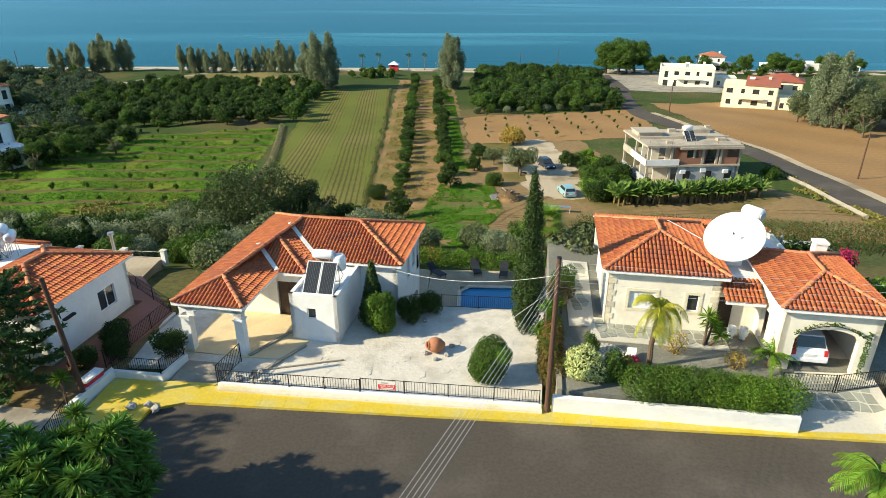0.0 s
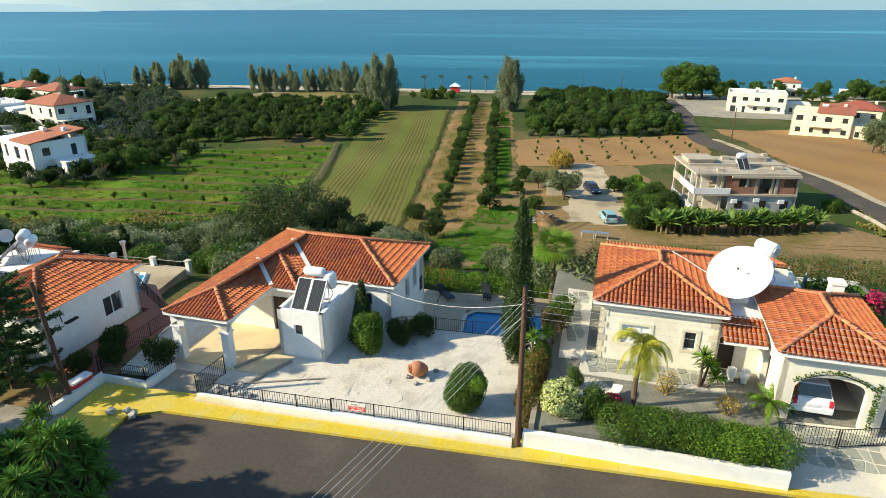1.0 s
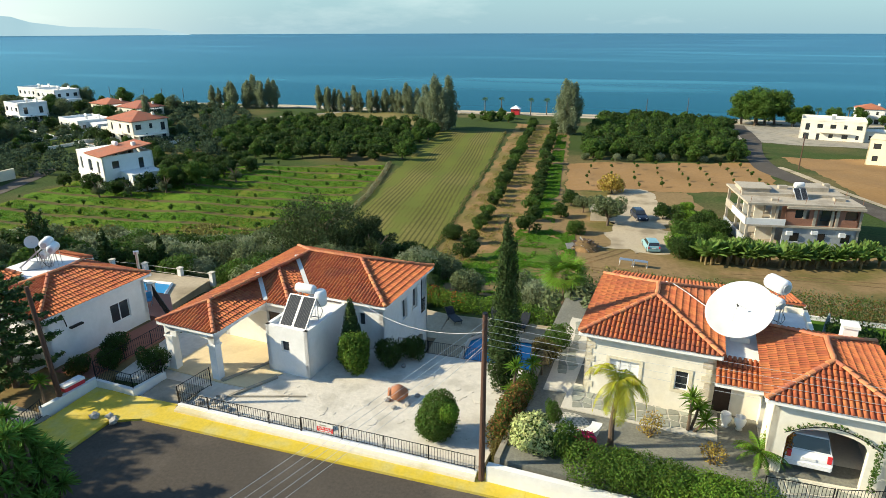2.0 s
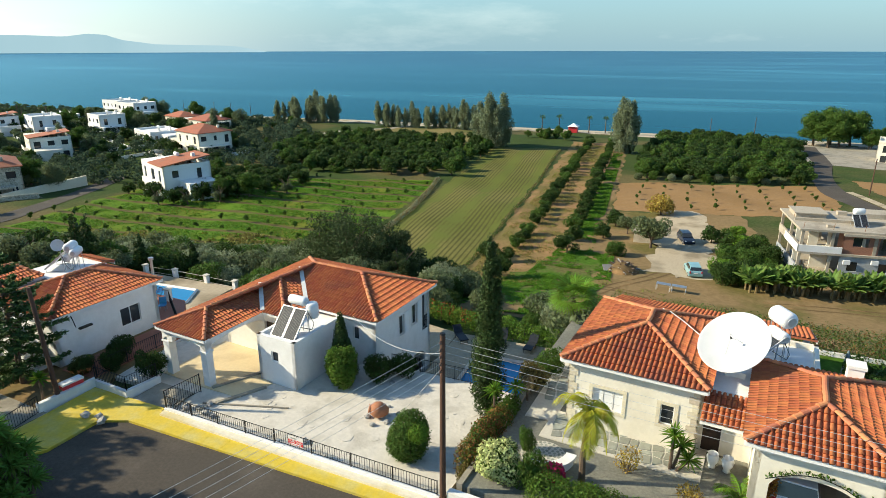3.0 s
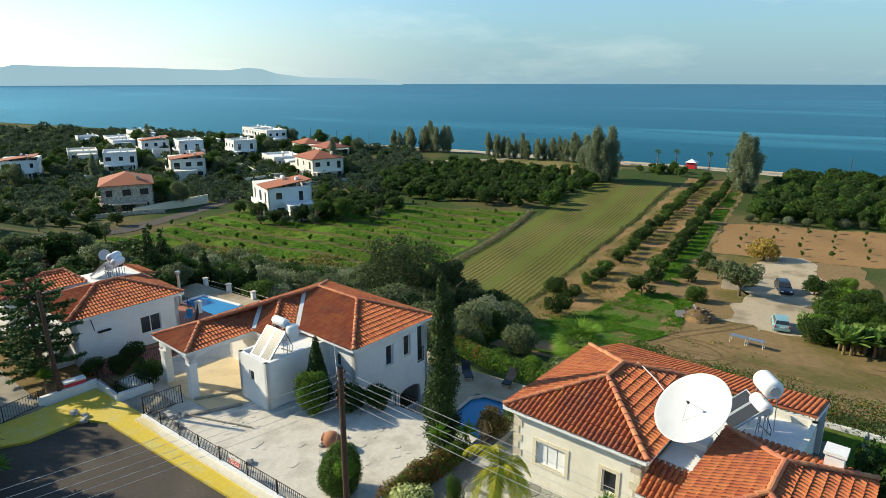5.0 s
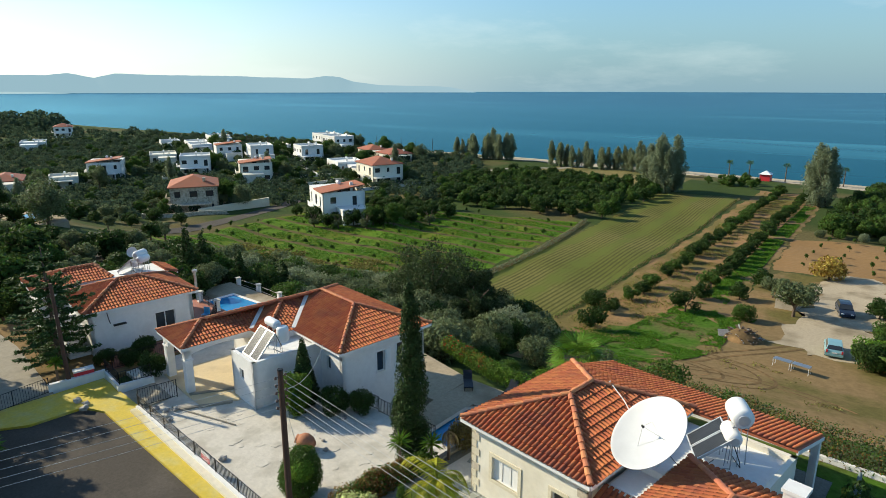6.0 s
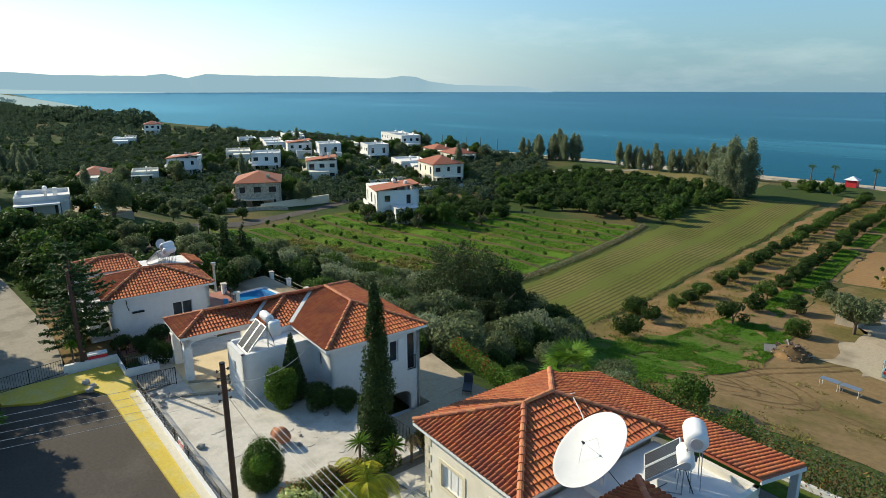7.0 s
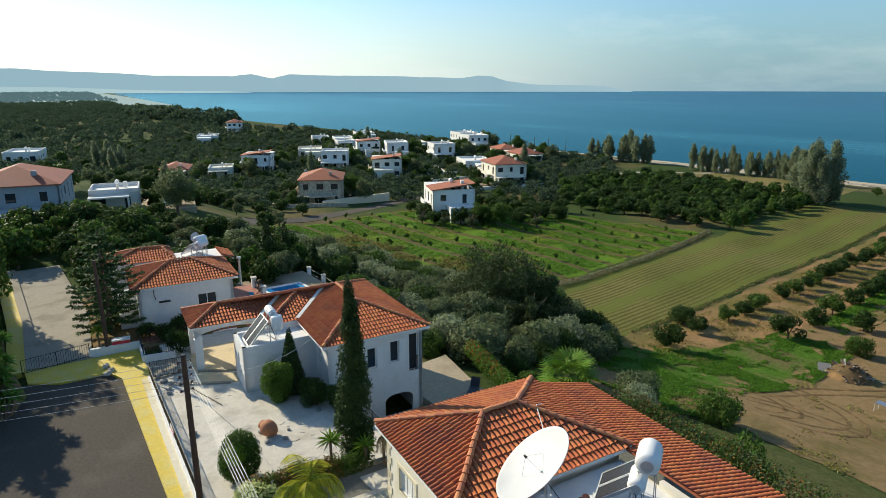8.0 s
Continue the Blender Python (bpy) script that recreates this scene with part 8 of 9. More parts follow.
for i, x in enumerate((5.4, 8.6, 12.2)):
    part("air_conditioner", Mesh().box(x, x + 0.8, -0.35, 0.0, 1.9 + 0.2 * (i % 2), 2.45 + 0.2 * (i % 2)), M["plastic"], un, "white air conditioner unit")
for x, y in ((0.2, 0.2), (3.7, 0.2), (7.3, 0.2), (10.9, 0.2), (14.5, 0.2), (14.5, 5.3), (0.2, 5.3)):
    part("rebar", Mesh().tube((x, y, 6.2), (x + 0.05, y, 7.2), 0.03, n=4), M["wood"], un)
solar_heater(UN, 7.6, 2.2, 6.36, 10, 2, [(-0.6, 1.6, 1.8, 1.4, 0.42, "x"), (-0.5, 1.7, 1.0, 1.2, 0.36, "x")], "solar water heater on the unfinished house")
# bananas along its garden
rs_b = np.random.RandomState(140)


def banana_mesh(seed):
    rs = np.random.RandomState(seed)
    m = Mesh()
    for i in range(11):
        a, el = math.tau * i * 0.382, rs.uniform(0.85, 1.45)
        d = Vector((math.cos(a) * math.cos(el), math.sin(a) * math.cos(el), math.sin(el)))
        p, pts = Vector((0, 0, 0.9)), []
        for k in range(6):
            pts.append(p.copy())
            d = (d + Vector((0, 0, -0.2))).normalized()
            p = p + d * 0.36
        for k in range(5):
            s0 = d.cross(Vector((0, 0, 1))).normalized() * 0.27 * math.sin(math.pi * (0.12 + 0.8 * k / 5))
            s1 = d.cross(Vector((0, 0, 1))).normalized() * 0.27 * math.sin(math.pi * (0.12 + 0.8 * (k + 1) / 5))
            m.add([pts[k] - s0 - Vector((0, 0, 0.06)), pts[k], pts[k + 1], pts[k + 1] - s1 - Vector((0, 0, 0.06))], [(0, 1, 2, 3)])
            m.add([pts[k], pts[k] + s0 - Vector((0, 0, 0.06)), pts[k + 1] + s1 - Vector((0, 0, 0.06)), pts[k + 1]], [(0, 1, 2, 3)])
    return m.data("banana_leaves", M["leaf_banana"])


BANANA = [banana_mesh(141 + i) for i in range(3)]
BANANA_T = Mesh().tube((0, 0, -0.2), (0, 0, 1.0), 0.13, 0.09).data("banana_stem", M["leaf_dead"])
for i in range(84):
    t = rs_b.uniform(0, 1)
    x, y = 20 + 22 * t + rs_b.uniform(-0.5, 0.5), 83.6 + 4.0 * t + rs_b.uniform(-1.2, 1.6)
    tree("banana_plant", "banana plant with broad bright green leaves", (x, y, gz(x, y)), BANANA[rs_b.randint(3)], BANANA_T, "banana row", "banana plant", rs_b.uniform(0.95, 1.4), rs_b.uniform(0, 360))
for i, (x, y) in enumerate(scatter([(16.5, 81.5), (22, 84.5), (27, 92), (23, 110), (19, 112), (18.5, 95)], 26, 1.8, 16)):
    h = rs_b.uniform(1.6, 3.2)
    bush(x, y, gz(x, y), h * 0.65, h, ("mid", "bright", "dark", "mid")[rs_b.randint(4)], 700 + i, "", "garden of the unfinished house")
for k in range(11):
    x, y = 1.5 + k * 3.7 + rs_b.uniform(-1, 1), 163.0 + 0.8 * k + rs_b.uniform(-0.8, 0.8)
    bush(x, y, gz(x, y), 1.3, rs_b.uniform(1.8, 2.6), ("olive", "mid", "grey")[k % 3], 760 + k, "small grey-green shrub before the grove", "shrubs before the grove")
bush(48, 97.5, gz(48, 97.5), 1.7, 2.4, "mid", 740, "clipped rounded shrub beside the lane")
for x, y, s in ((8.2, 99.8, 1.2), (4.0, 108, 0.75)):
    tree("olive_tree", "grey-green olive tree beside the gravel yard", (x, y, gz(x, y)), OLIVE[0], OLIVE_T, "", "tree", s)
for x, y, s in ((17.0, 107, 0.75), (19.5, 103, 0.7), (0.5, 104, 0.7), (1.5, 113, 0.8)):
    tree("garden_tree", "small dark tree beside the gravel yard", (x, y, gz(x, y)), MANGO[1], MANGO_T, "", "tree", s * 0.8)
gt = tree("golden_tree", "golden-leaved carob by the ploughed plot", (8.5, 126, gz(8.5, 126)), crown_mesh("golden_leaves", "leaf_gold", 150, 3.2, 0.8, 3.2, 14, 2400, 0.22), OLIVE_T, "", "tree", 1.0)
hut = thing("shed", "low grey shed beside the olive", "shed", pose(5.4, 102.6, gz(5.5, 103), 0, 0, -5))
part("wall", Mesh().box(0, 2.6, 0, 3.6, -0.3, 1.8), M["raw"], hut)
part("roof", Mesh().box(-0.2, 2.8, -0.2, 3.8, 1.8, 1.9), M["raw"], hut, "flat concrete roof")
# rubble heap
rub = thing("rubble_heap", "heap of broken timber and rubble", "rubble", pose(5.4, 86.3, gz(5.4, 86.3) + 0.12))
rs_r = np.random.RandomState(151)
for i in range(130):
    a, r = rs_r.uniform(0, math.tau), rs_r.uniform(0, 1) ** 0.7 * 2.1
    h = max(0.08, 1.35 * (1 - (r / 2.2) ** 1.5))
    ln, th = rs_r.uniform(0.25, 0.75), rs_r.uniform(0.03, 0.09)
    o = part("plank", Mesh().box(-ln, ln, -th, th, -th * 0.6, th * 0.6), (M["bark"], M["pole"], M["bark"], M["rock"])[i % 4], rub)
    o.matrix_basis = pose(r * math.cos(a), r * math.sin(a) * 0.75, h * rs_r.uniform(0.55, 1.0), rs_r.uniform(-35, 35), rs_r.uniform(-35, 35), rs_r.uniform(0, 180))
heap = Mesh()
heap.turned([(0.02, 1.2), (0.6, 1.1), (1.2, 0.75), (1.8, 0.3), (2.3, -0.1)], 14)
part("heap", heap, M["soil_dark"], rub, "dark earth under the timber", True)
part("pallet", Mesh().box(-0.6, 0.6, -0.5, 0.5, 0, 0.1, pose(-2.0, -0.6, 0.3, 40, 0, 30)), M["rock"], rub)
for x, y in ((10.9, 79.9), (12.7, 79.6)):
    fr = thing("metal_frame", "white metal table frame on dirt", "frame", pose(x, y, gz(x, y) + 0.1, 0, 0, -8))
    for sx in (-0.8, 0.8):
        for sy in (-0.35, 0.35):
            part("leg", Mesh().tube((sx, sy, 0), (sx, sy, 0.8), 0.03, n=5), M["plastic"], fr)
    part("top", Mesh().box(-0.85, 0.85, -0.4, 0.4, 0.78, 0.83), M["galv"], fr)

# ---- village houses ----
def far_house(x, y, turn, w, d, storeys, kind, wallmat, label, z=None, name="village_house", porch=True, seed=0, grow=None):
    """A village house: walls with set-back windows, floor band, roof of tiles or a flat parapet, chimney and heater."""
    grow = grow or (1.2 if x < -95 else 1.0)
    rs = np.random.RandomState(seed + int(abs(x) * 7))
    zz = gz(x, y) - 0.3 if z is None else z
    root = thing(name, label, "house", pose(x, y, zz, 0, 0, turn), "village houses")
    root.scale = (grow, grow, grow)
    w, d = w * 1.05, d * 1.1
    H = storeys * 3.1 + 0.3
    wl_m = Mesh()
    wins = []
    for (p0, p1) in (((-w / 2, -d / 2), (w / 2, -d / 2)), ((w / 2, -d / 2), (w / 2, d / 2)), ((w / 2, d / 2), (-w / 2, d / 2)), ((-w / 2, d / 2), (-w / 2, -d / 2))):
        length = math.hypot(p1[0] - p0[0], p1[1] - p0[1])
        n = max(1, int(length / 3.2))
        op = []
        for s in range(storeys):
            for k in range(n):
                c = length * (k + 0.5) / n + rs.uniform(-0.2, 0.2)
                ww = rs.choice([0.45, 0.6, 0.8])
                tall = rs.rand() < 0.3
                op.append((c - ww, c + ww, s * 3.0 + (0.4 if tall else 1.2), s * 3.0 + 2.5))
        wall(wl_m, p0, p1, -0.5, H, 0.25, op)
        wins.append((p0, p1, op))
    part("wall", wl_m, wallmat, root)
    for p0, p1, op in wins:
        ang = math.atan2(p1[1] - p0[1], p1[0] - p0[0])
        t = Matrix.Translation((*p0, 0)) @ Matrix.Rotation(ang, 4, "Z")
        for a, b, c, e in op:
            part("window", Mesh().box(a, b, 0.14, 0.18, c, e, t), M["glass"], root, "dark window pane")
    if kind == "hip":
        faces, ridges, eaves = hip_roof(-w / 2 - 0.4, w / 2 + 0.4, -d / 2 - 0.4, d / 2 + 0.4, H, 0.36)
        rm = Mesh()
        for q in faces:
            rm.slab([tuple(k) for k in q], 0.15)
        part("roof", rm, M["farroof"], root, "terracotta hipped roof")
    elif kind == "half":
        part("roof", Mesh().slab([(-w / 2 + w * 0.4, -d / 2 - 0.3, H + 0.1), (w / 2 + 0.3, -d / 2 - 0.3, H + 0.1), (w / 2 + 0.3, d / 2, H + 1.3), (-w / 2 + w * 0.4, d / 2, H + 1.3)], 0.2), M["farroof"], root, "sloping terracotta roof")
        part("parapet", Mesh().box(-w / 2, -w / 2 + w * 0.4, -d / 2, d / 2, H - 0.1, H + 0.1), wallmat, root)
    else:
        pm = Mesh().box(-w / 2, w / 2, -d / 2, d / 2, H - 0.3, H - 0.15)
        for q in ((-w / 2, w / 2, -d / 2 - 0.002, -d / 2 + 0.2), (-w / 2, w / 2, d / 2 - 0.2, d / 2 + 0.002), (-w / 2 - 0.002, -w / 2 + 0.2, -d / 2 + 0.2, d / 2 - 0.2), (w / 2 - 0.2, w / 2 + 0.002, -d / 2 + 0.2, d / 2 - 0.2)):
            pm.box(*q, H - 0.01, H + 0.5)
        part("parapet", pm, wallmat, root, "flat roof with parapet")
    # lower wing, set back, with its own windows and flat roof
    sx = -1 if seed % 2 else 1
    ww, wd, wh = w * 0.42, d * 0.62, H - 3.1 if storeys > 1 else H - 0.5
    cx, cy = sx * (w / 2 + ww / 2 - 0.003), d * 0.12 * (1 if seed % 3 else -1)
    part("wing", Mesh().box(cx - ww / 2, cx + ww / 2, cy - wd / 2, cy + wd / 2, -0.5, wh), wallmat, root, "lower side wing")
    if seed % 4 == 1 and kind != "flat":
        fc, rg, ev = hip_roof(cx - ww / 2 - 0.3, cx + ww / 2 + 0.3, cy - wd / 2 - 0.3, cy + wd / 2 + 0.3, wh, 0.36)
        rm = Mesh()
        for q in fc:
            rm.slab([tuple(k) for k in q], 0.15)
        part("roof", rm, M["farroof"], root, "terracotta wing roof")
    else:
        part("wing_parapet", Mesh().box(cx - ww / 2 - 0.08, cx + ww / 2 + 0.08, cy - wd / 2 - 0.08, cy + wd / 2 + 0.08, wh, wh + 0.25), wallmat, root)
    for k in (-0.25, 0.2):
        part("window", Mesh().box(cx + ww * k - 0.5, cx + ww * k + 0.5, cy - wd / 2 - 0.02, cy - wd / 2 + 0.02, 0.9, 2.3), M["glass"], root, "dark window pane")
        part("sill", Mesh().box(cx + ww * k - 0.6, cx + ww * k + 0.6, cy - wd / 2 - 0.1, cy - wd / 2 + 0.02, 0.78, 0.88), wallmat, root)
    if storeys > 1:
        part("balcony", Mesh().box(-w * 0.2, w * 0.25, -d / 2 - 1.3, -d / 2, 2.95, 3.1).box(-w * 0.2, w * 0.25, -d / 2 - 1.3, -d / 2 - 1.2, 3.1, 3.95), wallmat, root, "projecting balcony")
    part("chimney", Mesh().box(w * 0.3, w * 0.3 + 0.7, d * 0.2, d * 0.2 + 0.6, H - 0.2, H + 1.6), wallmat, root)
    if porch and sx < 0:
        part("porch", Mesh().box(w / 2, w / 2 + 2.4, -d / 2, d / 2 - 1.5, 2.7, 2.95).box(w / 2 + 2.1, w / 2 + 2.4, -d / 2, -d / 2 + 0.3, -0.5, 2.7).box(w / 2 + 2.1, w / 2 + 2.4, d / 2 - 1.8, d / 2 - 1.5, -0.5, 2.7), wallmat, root, "covered porch")
    part("tank", Mesh().tube((-0.7, 0.4, H + 1.2), (0.7, 0.4, H + 1.2), 0.35, n=12), M["plastic"], root, "white roof tank")
    part("tank_stand", Mesh().box(-0.5, 0.5, 0.2, 0.6, H - 0.2, H + 0.9), M["galv"], root)
    return root


W, C, S = M["farwhite"], M["cream"], M["rubble"]
far_house(-139, 97, -30, 12, 9, 2, "hip", S, "stone-clad house with terracotta roof by the lane", seed=1)
far_house(-97, 112, -25, 10.5, 8, 2, "half", W, "white house with partly tiled roof among trees", seed=2)
far_house(-142, 171, -20, 12, 9, 2, "hip", C, "cream house with terracotta hipped roof", seed=3)
far_house(-181, 189, -25, 14, 9, 1, "flat", W, "long low white flat-roofed house", seed=4)
far_house(-188, 226, -20, 12, 9, 1, "hip", C, "cream house with orange roof near the shore", seed=5)
far_house(-190, 150, -30, 12, 9, 2, "half", C, "cream house with terracotta roof edges", seed=6)
far_house(-226, 145, -30, 11, 9, 2, "flat", W, "white two-storey flat-roofed house", seed=7)
far_house(-240, 186, -25, 12, 8, 2, "flat", W, "white cubic house with parapet", seed=8)
far_house(-238, 114, -30, 12, 9, 2, "half", W, "white house with tiled roof edge", seed=9)
far_house(-240, 80, -20, 13, 8, 1, "hip", C, "low cream house with orange roof", seed=10)
far_house(-226, 94, -20, 10, 7, 1, "flat", C, "low beige flat-roofed house", seed=11)
far_house(-410, 142, -20, 18, 10, 1, "flat", W, "long low white building near the shore", seed=12)
far_house(-322, 199, -20, 15, 9, 1, "flat", W, "low white beach house", seed=13)
far_house(-352, 230, -20, 16, 9, 1, "flat", W, "low white beach house near palms", seed=14)
far_house(-269, 216, -20, 13, 9, 1, "flat", C, "beige low house near the shore", seed=15)
far_house(-260, 181, -25, 12, 9, 2, "half", W, "white house with orange roof", seed=16)
far_house(-281, 262, -15, 13, 9, 2, "flat", W, "white two-storey seaside house", seed=17)
far_house(-252, 246, -15, 13, 9, 2, "flat", W, "white seaside house with terrace", seed=18)
far_house(-232, 212, -20, 12, 9, 1, "hip", C, "low cream house with orange roof", seed=19)
far_house(-79, 22, -12, 14, 10, 2, "hip", M["greyrender"], "large two-storey house with orange roof, in shade", -1.2, seed=20)
far_house(-94, 36, -12, 8, 7, 1, "flat", W, "low white pool pavilion beside the large house", -2.8, seed=21)
far_house(-272, 31, -14, 14, 9, 2, "flat", W, "white flat-roofed house on the western plain", seed=22)
far_house(-219, 199, -20, 10, 8, 2, "flat", W, "white cubic house with a roof terrace", seed=31)
far_house(-277, 156, -25, 14, 9, 1, "flat", C, "low beige house behind trees", seed=32)
far_house(-482, 184, -20, 12, 9, 2, "hip", W, "white house with a pinkish roof near the shore", seed=33)
far_house(-345, 194, -20, 9, 8, 1, "flat", W, "small white house near the shore", seed=34)
far_house(-305, 191, -20, 13, 8, 1, "flat", W, "low white house with a flat roof", seed=35)
far_house(-209, 232, -20, 11, 8, 1, "hip", C, "low house with a pinkish roof by the shore", seed=36)
far_house(76, 230, -14, 17, 10, 2, "flat", C, "large cream two-storey house by the lane", seed=28)
far_house(77, 178, -24, 13, 9, 2, "half", M["yellowhouse"], "pale yellow house with orange roof", seed=24)
far_house(89, 186, -24, 10, 8, 2, "hip", M["yellowhouse"], "pale yellow house with orange roof", seed=25)
far_house(106, 290, -10, 9, 8, 2, "hip", W, "white beach house with orange roof", seed=26)
far_house(150, 285, -10, 24, 9, 1, "flat", W, "long low white beach building", seed=27)


def house_plot(x, y, turn, w, d, front, label, wallmat):
    """A walled garden round a village house: lawn or gravel draped on the ground, with low walls on three sides."""
    a = radians(turn)
    at = lambda u, v: (x + u * math.cos(a) - v * math.sin(a), y + u * math.sin(a) + v * math.cos(a))
    patch("garden_lawn", [at(-w, -d), at(w, -d), at(w, d), at(-w, d)], front, label, step=3.0, lift=0.13, wobble=0.6)
    for p, q in ((at(-w, -d), at(w, -d)), (at(w, -d), at(w, d)), (at(-w, d), at(-w, -d))):
        line = [(p[0] + (q[0] - p[0]) * k / 6, p[1] + (q[1] - p[1]) * k / 6) for k in range(7)]
        m = Mesh()
        for (x0, y0), (x1, y1) in zip(line, line[1:]):
            n = Vector((y1 - y0, x0 - x1)).normalized() * 0.12
            g0, g1 = gz(x0, y0), gz(x1, y1)
            v = [(x0 - n.x, y0 - n.y, g0 - 0.4), (x0 + n.x, y0 + n.y, g0 - 0.4), (x1 + n.x, y1 + n.y, g1 - 0.4), (x1 - n.x, y1 - n.y, g1 - 0.4)]
            v += [(px, py, pz + 1.5) for px, py, pz in v]
            m.add(v, [(0, 3, 2, 1), (4, 5, 6, 7), (0, 1, 5, 4), (1, 2, 6, 5), (2, 3, 7, 6), (3, 0, 4, 7)])
        whole("garden_wall", m.weld(), wallmat, "low pale garden wall of a village house", "wall", kind="structure")


# taller garden trees round the houses, in front of them towards the fields and behind
rs_v = np.random.RandomState(83)
for hx, hy, hw in ((-139, 97, 12), (-142, 171, 12), (-181, 189, 14), (-188, 226, 12), (-190, 150, 12), (-226, 145, 11), (-240, 186, 12), (-238, 114, 12), (-240, 80, 13), (-226, 94, 10), (-322, 199, 15), (-269, 216, 13), (-260, 181, 12), (-281, 262, 13),
                   (-252, 246, 13), (-232, 212, 12), (-272, 31, 14), (-219, 199, 10), (-277, 156, 14), (-305, 191, 13), (-209, 232, 11), (-94, 36, 8)):
    for aside, set_back, crowns, size in ((-0.62, -9.5, MANGO, 1.0), (0.75, -9.0, MANGO_M, 0.85), (0.2, -11.0, OLIVE, 0.8), (-0.5, 10.5, ROUND, 0.85), (0.7, 10.0, GREY, 0.9)):
        across, deep_in = hw * aside + rs_v.uniform(-2, 2), set_back + rs_v.uniform(-1, 1)
        tx, ty = hx + 0.94 * across + 0.34 * deep_in, hy - 0.34 * across + 0.94 * deep_in
        if off_road(tx, ty, 3.5):
            tree("garden_tree", "tall dark green tree beside a village house", (tx, ty, gz(tx, ty)), crowns[rs_v.randint(len(crowns))], ROUND_T if set_back > 0 else MANGO_T, "village garden trees", "tree", size * rs_v.uniform(0.8, 1.25), rs_v.uniform(0, 360))
for tx, ty, size in ((-284, 62, 1.0), (-278, 66, 0.85), (-291, 58, 0.9), (-262, 60, 0.8), (-215, 128, 0.7), (-172, 210, 0.75), (-205, 166, 0.7), (-318, 214, 0.8), (-200, 67, 0.75), (-196, 71, 0.6)):
    tree("poplar", "tall dark feathery tree among the village gardens", (tx, ty, gz(tx, ty)), POPLAR[rs_v.randint(4)], POPLAR_T, "tall village trees", "tree", size, rs_v.uniform(0, 360))


LAWN, YARD = M["grass"], M["gravel"]
for x, y, turn, w, d, front, wm in ((-140, 95, -30, 15, 10, YARD, S), (-142, 168, -20, 14, 12, YARD, W), (-166, 163, -20, 9, 8, LAWN, C), (-183, 186, -25, 15, 12, LAWN, W), (-190, 148, -30, 13, 10, YARD, C), (-212, 172, -25, 11, 8, LAWN, C),
                                    (-226, 142, -30, 12, 10, LAWN, W), (-240, 184, -25, 12, 10, YARD, W), (-232, 86, -20, 18, 9, YARD, C), (-246, 110, -30, 13, 9, LAWN, W), (-225, 218, -20, 16, 9, LAWN, C)):
    house_plot(x, y, turn, w, d, front, "small green lawn of a village house" if front is LAWN else "pale gravel yard of a village house", wm)
kio = thing("kiosk", "small red and white beach kiosk with a pyramid roof", "kiosk", pose(-34, 272, gz(-34, 272)))
part("body", Mesh().box(-1.8, 1.8, -1.8, 1.8, -0.3, 2.5), M["red"], kio, "red painted walls")
part("roof", Mesh().add([(-2.3, -2.3, 2.6), (2.3, -2.3, 2.6), (2.3, 2.3, 2.6), (-2.3, 2.3, 2.6), (0, 0, 4.0)], [(0, 1, 4), (1, 2, 4), (2, 3, 4), (3, 0, 4), (3, 2, 1, 0)]), M["plastic"], kio, "white pyramid roof")
PALM_FAR = fan_mesh(26, 1.9, "leaf_mid", 160, 9)
PALM_FT = Mesh().tube((0, 0, -0.3), (0, 0, 6.0), 0.24, 0.17).data("palm_trunk", M["bark"])
for x, y in ((-48, 274), (-41, 276), (-28, 276), (-21, 275), (-9, 277), (-214, 246), (-300, 232), (-310, 226), (-322, 232), (-290, 222), (-340, 230), (72, 262), (80, 262), (92, 268), (118, 280), (128, 282), (140, 284), (70, 282)):
    p = thing("palm_tree", "distant fan palm near the shore", "palm", pose(x, y, gz(x, y)), "shore palms")
    o = new("frond_head", PALM_FAR)
    o.parent, o.matrix_basis = p, pose(0, 0, 6.0)
    o = new("trunk", PALM_FT)
    o.parent = p
for x, y, h in ((62, 98, 7.5), (50, 160, 8), (-196, 250, 9), (-206, 250, 9), (-186, 252, 9), (-230, 255, 9), (-110, 268, 8), (20, 274, 8), (36, 275, 9), (-260, 262, 8), (-12, 272, 7), (-120, 270, 8)):
    utility_pole(x, y, gz(x, y), h, "plain distant wooden pole", False)
# low walls and pool of the western houses
whole("wall_lane", Mesh().prism([(-127.0, 91.0), (-126.6, 91.0), (-127.6, 113.0), (-128.1, 113.0)], -16.5, -12.4), M["stone"], "pale stone garden wall along the lane", "wall", kind="structure")
wt = thing("terrace_pool", "paved terrace with a small blue pool below the western villa", "terrace", kind="structure")
part("paving", Mesh().prism([(-38.5, 38.3), (-25.8, 38.0), (-26.2, 46.6), (-38.5, 46.6)], -6.5, -3.0), M["gravel"], wt, "pale gravelly paving")
part("water", Mesh().prism([(-34.4, 40.2), (-28.2, 40.6), (-27.6, 42.0), (-28.8, 44.6), (-34.3, 44.4)], -3.1, -2.96), M["pool"], wt, "bright blue pool water")
part("coping", Mesh().path([(-34.4, 40.2, -2.96), (-28.2, 40.6, -2.96), (-27.6, 42.0, -2.96), (-28.8, 44.6, -2.96), (-34.3, 44.4, -2.96), (-34.4, 40.2, -2.96)], 0.16, 0.16, 4), M["white"], wt, "white pool coping")
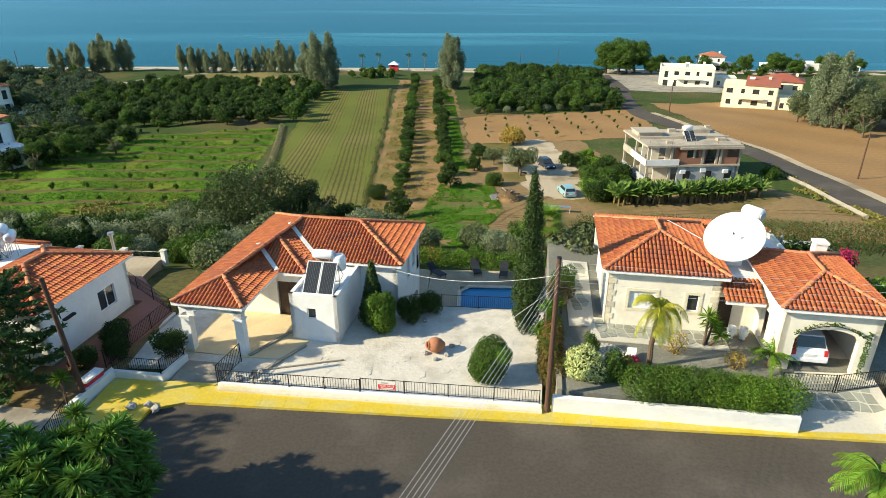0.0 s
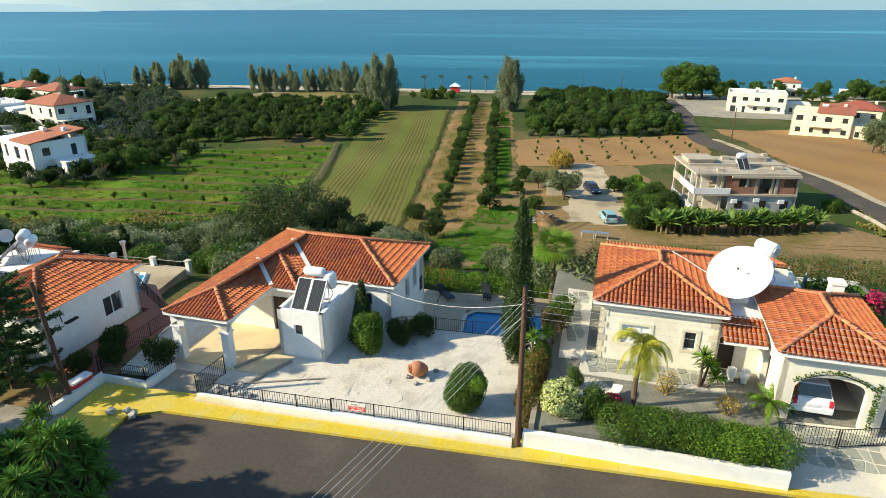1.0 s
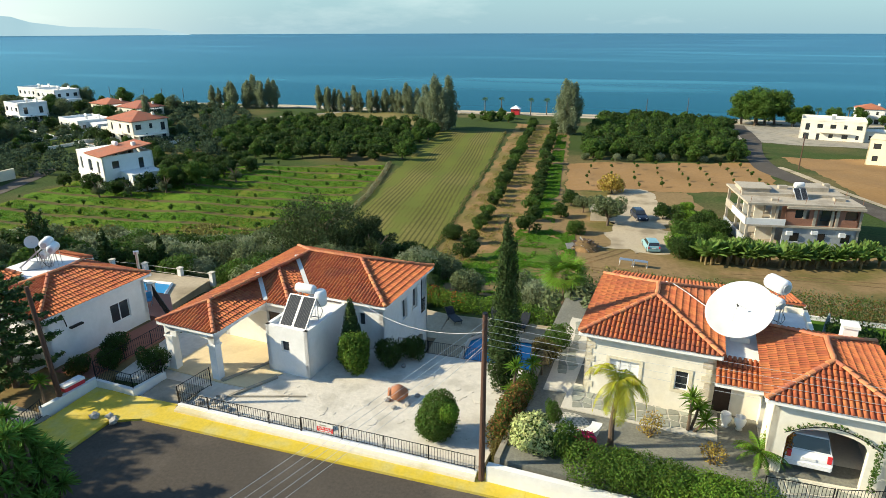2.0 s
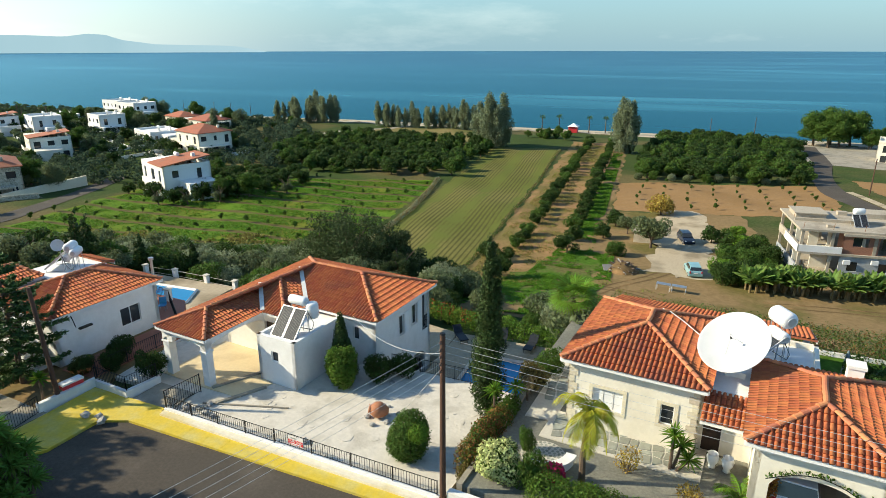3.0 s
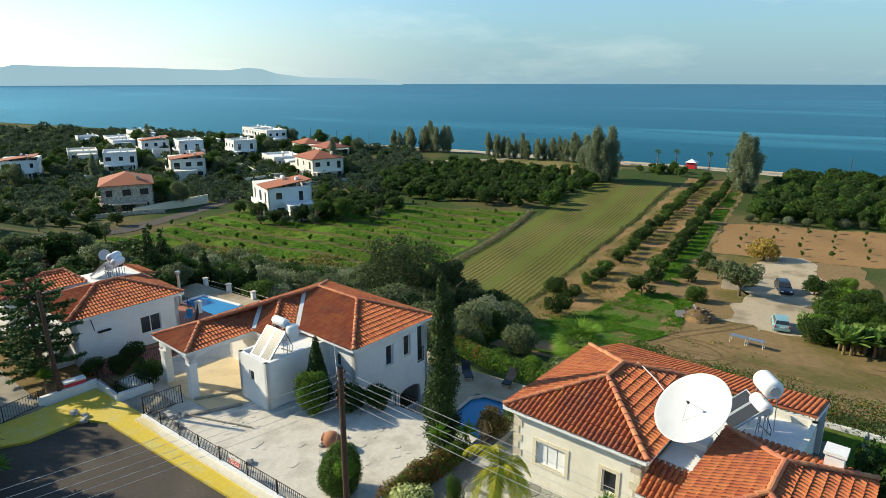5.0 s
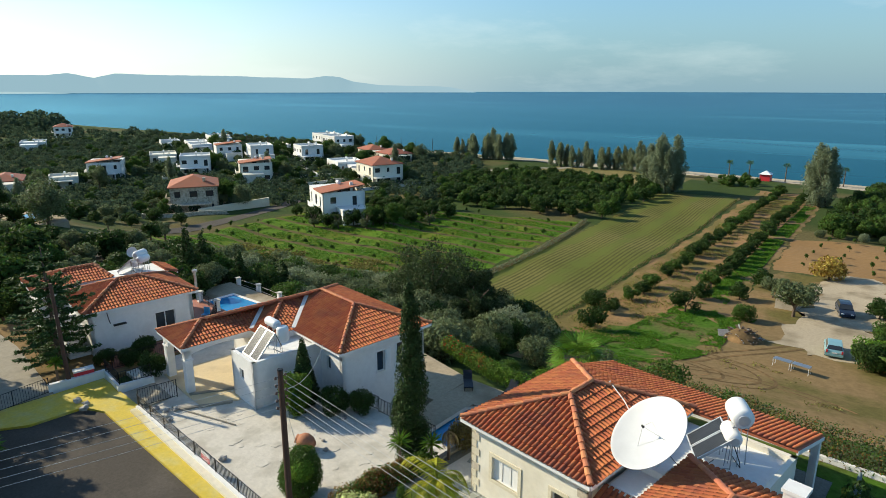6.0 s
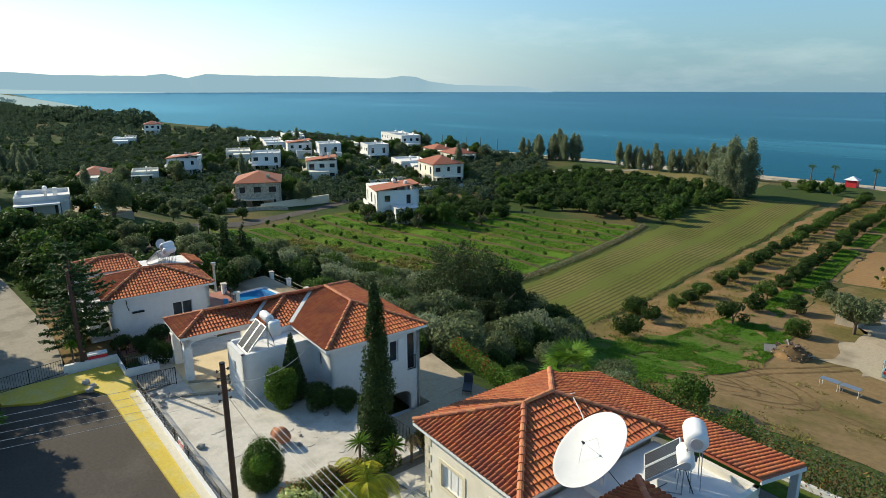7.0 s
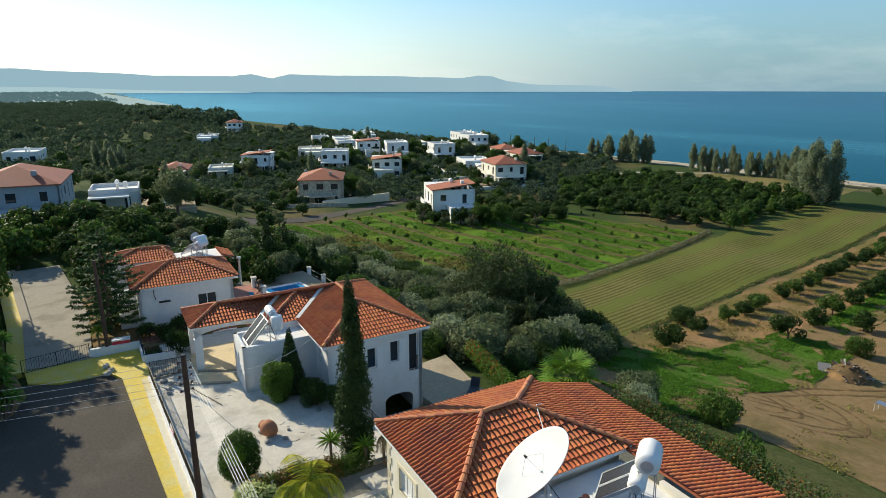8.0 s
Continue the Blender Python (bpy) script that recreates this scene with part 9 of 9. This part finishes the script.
for x, y, z, h in ((-37.1, 46.75, -3.05, 0.85), (-33.4, 46.8, -3.05, 0.85), (-29.4, 46.6, -3.05, 0.85), (-25.9, 46.4, -3.05, 0.85), (-23.6, 36.5, -0.05, 1.1), (-26.75, 36.75, -0.05, 1.1)):
    pr = thing("pier", "pale square garden pier with a cap", "pier", pose(x, y, z, 0, 0, HOUSE_TURN), "piers of the terrace wall")
    part("shaft", Mesh().box(-0.19, 0.19, -0.19, 0.19, -0.5, h - 0.09), M["white"], pr)
    part("cap", Mesh().box(-0.25, 0.25, -0.25, 0.25, h - 0.09, h), M["court"], pr)
railing("terrace_rail", [(-37.1, 46.75, -3.0), (-33.4, 46.8, -3.0), (-29.4, 46.6, -3.0), (-25.9, 46.4, -3.0)], 0.62, "pale rail between garden piers", gap=9, mat=M["court"], posts=4)
railing("terrace_railing", [tuple(out(VL, 2.6, -7.0, 0.06)), tuple(out(VL, 2.6, -1.0, 0.06)), (-23.6, 36.5, 0.06), (-26.75, 36.75, 0.06)], 0.95, "black iron railing round the terracotta terrace", gap=0.14)
tw = whole("terrace_wall", Mesh().prism([tuple(out(VL, *q)[:2]) for q in ((2.6, -7.3), (2.75, -7.3), (2.85, -0.95), (2.7, -0.9))], -1.5, 0.0), M["white"], "white retaining wall of the red terrace", "wall", kind="structure")
bc = thing("garden_chair", "blue folding chair on the red terrace", "chair", pose(-22.6, 34.9, 0.06, 0, 0, 30))
part("seat", Mesh().box(-0.25, 0.25, -0.25, 0.25, 0.4, 0.44), M["pool_tile"], bc)
part("backrest", Mesh().box(-0.25, 0.25, 0.22, 0.26, 0.44, 0.95), M["pool_tile"], bc)
for sx in (-0.22, 0.22):
    for sy in (-0.22, 0.22):
        part("leg", Mesh().tube((sx, sy, 0.0), (sx, sy, 0.4), 0.018, n=6), M["galv"], bc)
rbx = thing("crate", "red crate with a white lid on the garden wall", "crate", pose(-18.45, 24.3, 0.6, 0, 0, 80))
part("body", Mesh().box(-0.55, 0.55, -0.22, 0.22, 0, 0.25), M["red"], rbx)
part("lid", Mesh().box(-0.58, 0.58, -0.25, 0.25, 0.25, 0.36), M["signwhite"], rbx, "white lid")
for x, y, r in ((0.5, 44.0, 10), (2.7, 43.7, -5), (-2.6, 43.3, 40)):
    lg = thing("sun_lounger", "dark sun lounger on the pool terrace", "lounger", pose(x, y, -2.5, 0, 0, r))
    part("mattress", Mesh().box(-0.32, 0.32, -0.95, 0.35, 0.28, 0.36), M["solar"], lg)
    part("backrest", Mesh().box(-0.32, 0.32, 0.0, 0.7, -0.04, 0.04, pose(0, 0.35, 0.32, 40)), M["solar"], lg)
    for sx in (-0.28, 0.28):
        for sy in (-0.85, 0.25):
            part("leg", Mesh().tube((sx, sy, 0), (sx, sy, 0.3), 0.02, n=6), M["iron"], lg)
p2 = thing("swimming_pool", "blue pool beside the large western house", "pool", pose(-98, 45, -3.3, 0, 0, -12), kind="structure")
part("paving", Mesh().box(-6, 8, -5, 5, -2, -0.05), M["gravel"], p2)
part("water", Mesh().box(-3, 4, -2, 2, -0.06, -0.02), M["pool"], p2, "blue pool water")

# ---- single roof tiles, nearest the path ----
for roof_ob, poses, seed in TILES_ALONE:
    rs = np.random.RandomState(seed)
    cache = {}
    for org, ac, dn, n, length in poses:
        key = round(length, 2)
        if key not in cache:
            v = TILE_V * np.array([1, key / TILE_L, 1])
            cache[key] = arrays("roof_tile", v, TILE_F, M["tile_piece"])
        o = new("roof_tile", cache[key])
        o.parent = roof_ob
        m = Matrix((ac, dn, n)).transposed().to_4x4()
        o.matrix_basis = Matrix.Translation(Vector(org) + Vector(rs.uniform(-0.006, 0.006, 3))) @ m @ Matrix.Rotation(rs.uniform(-0.014, 0.014), 4, "Z")
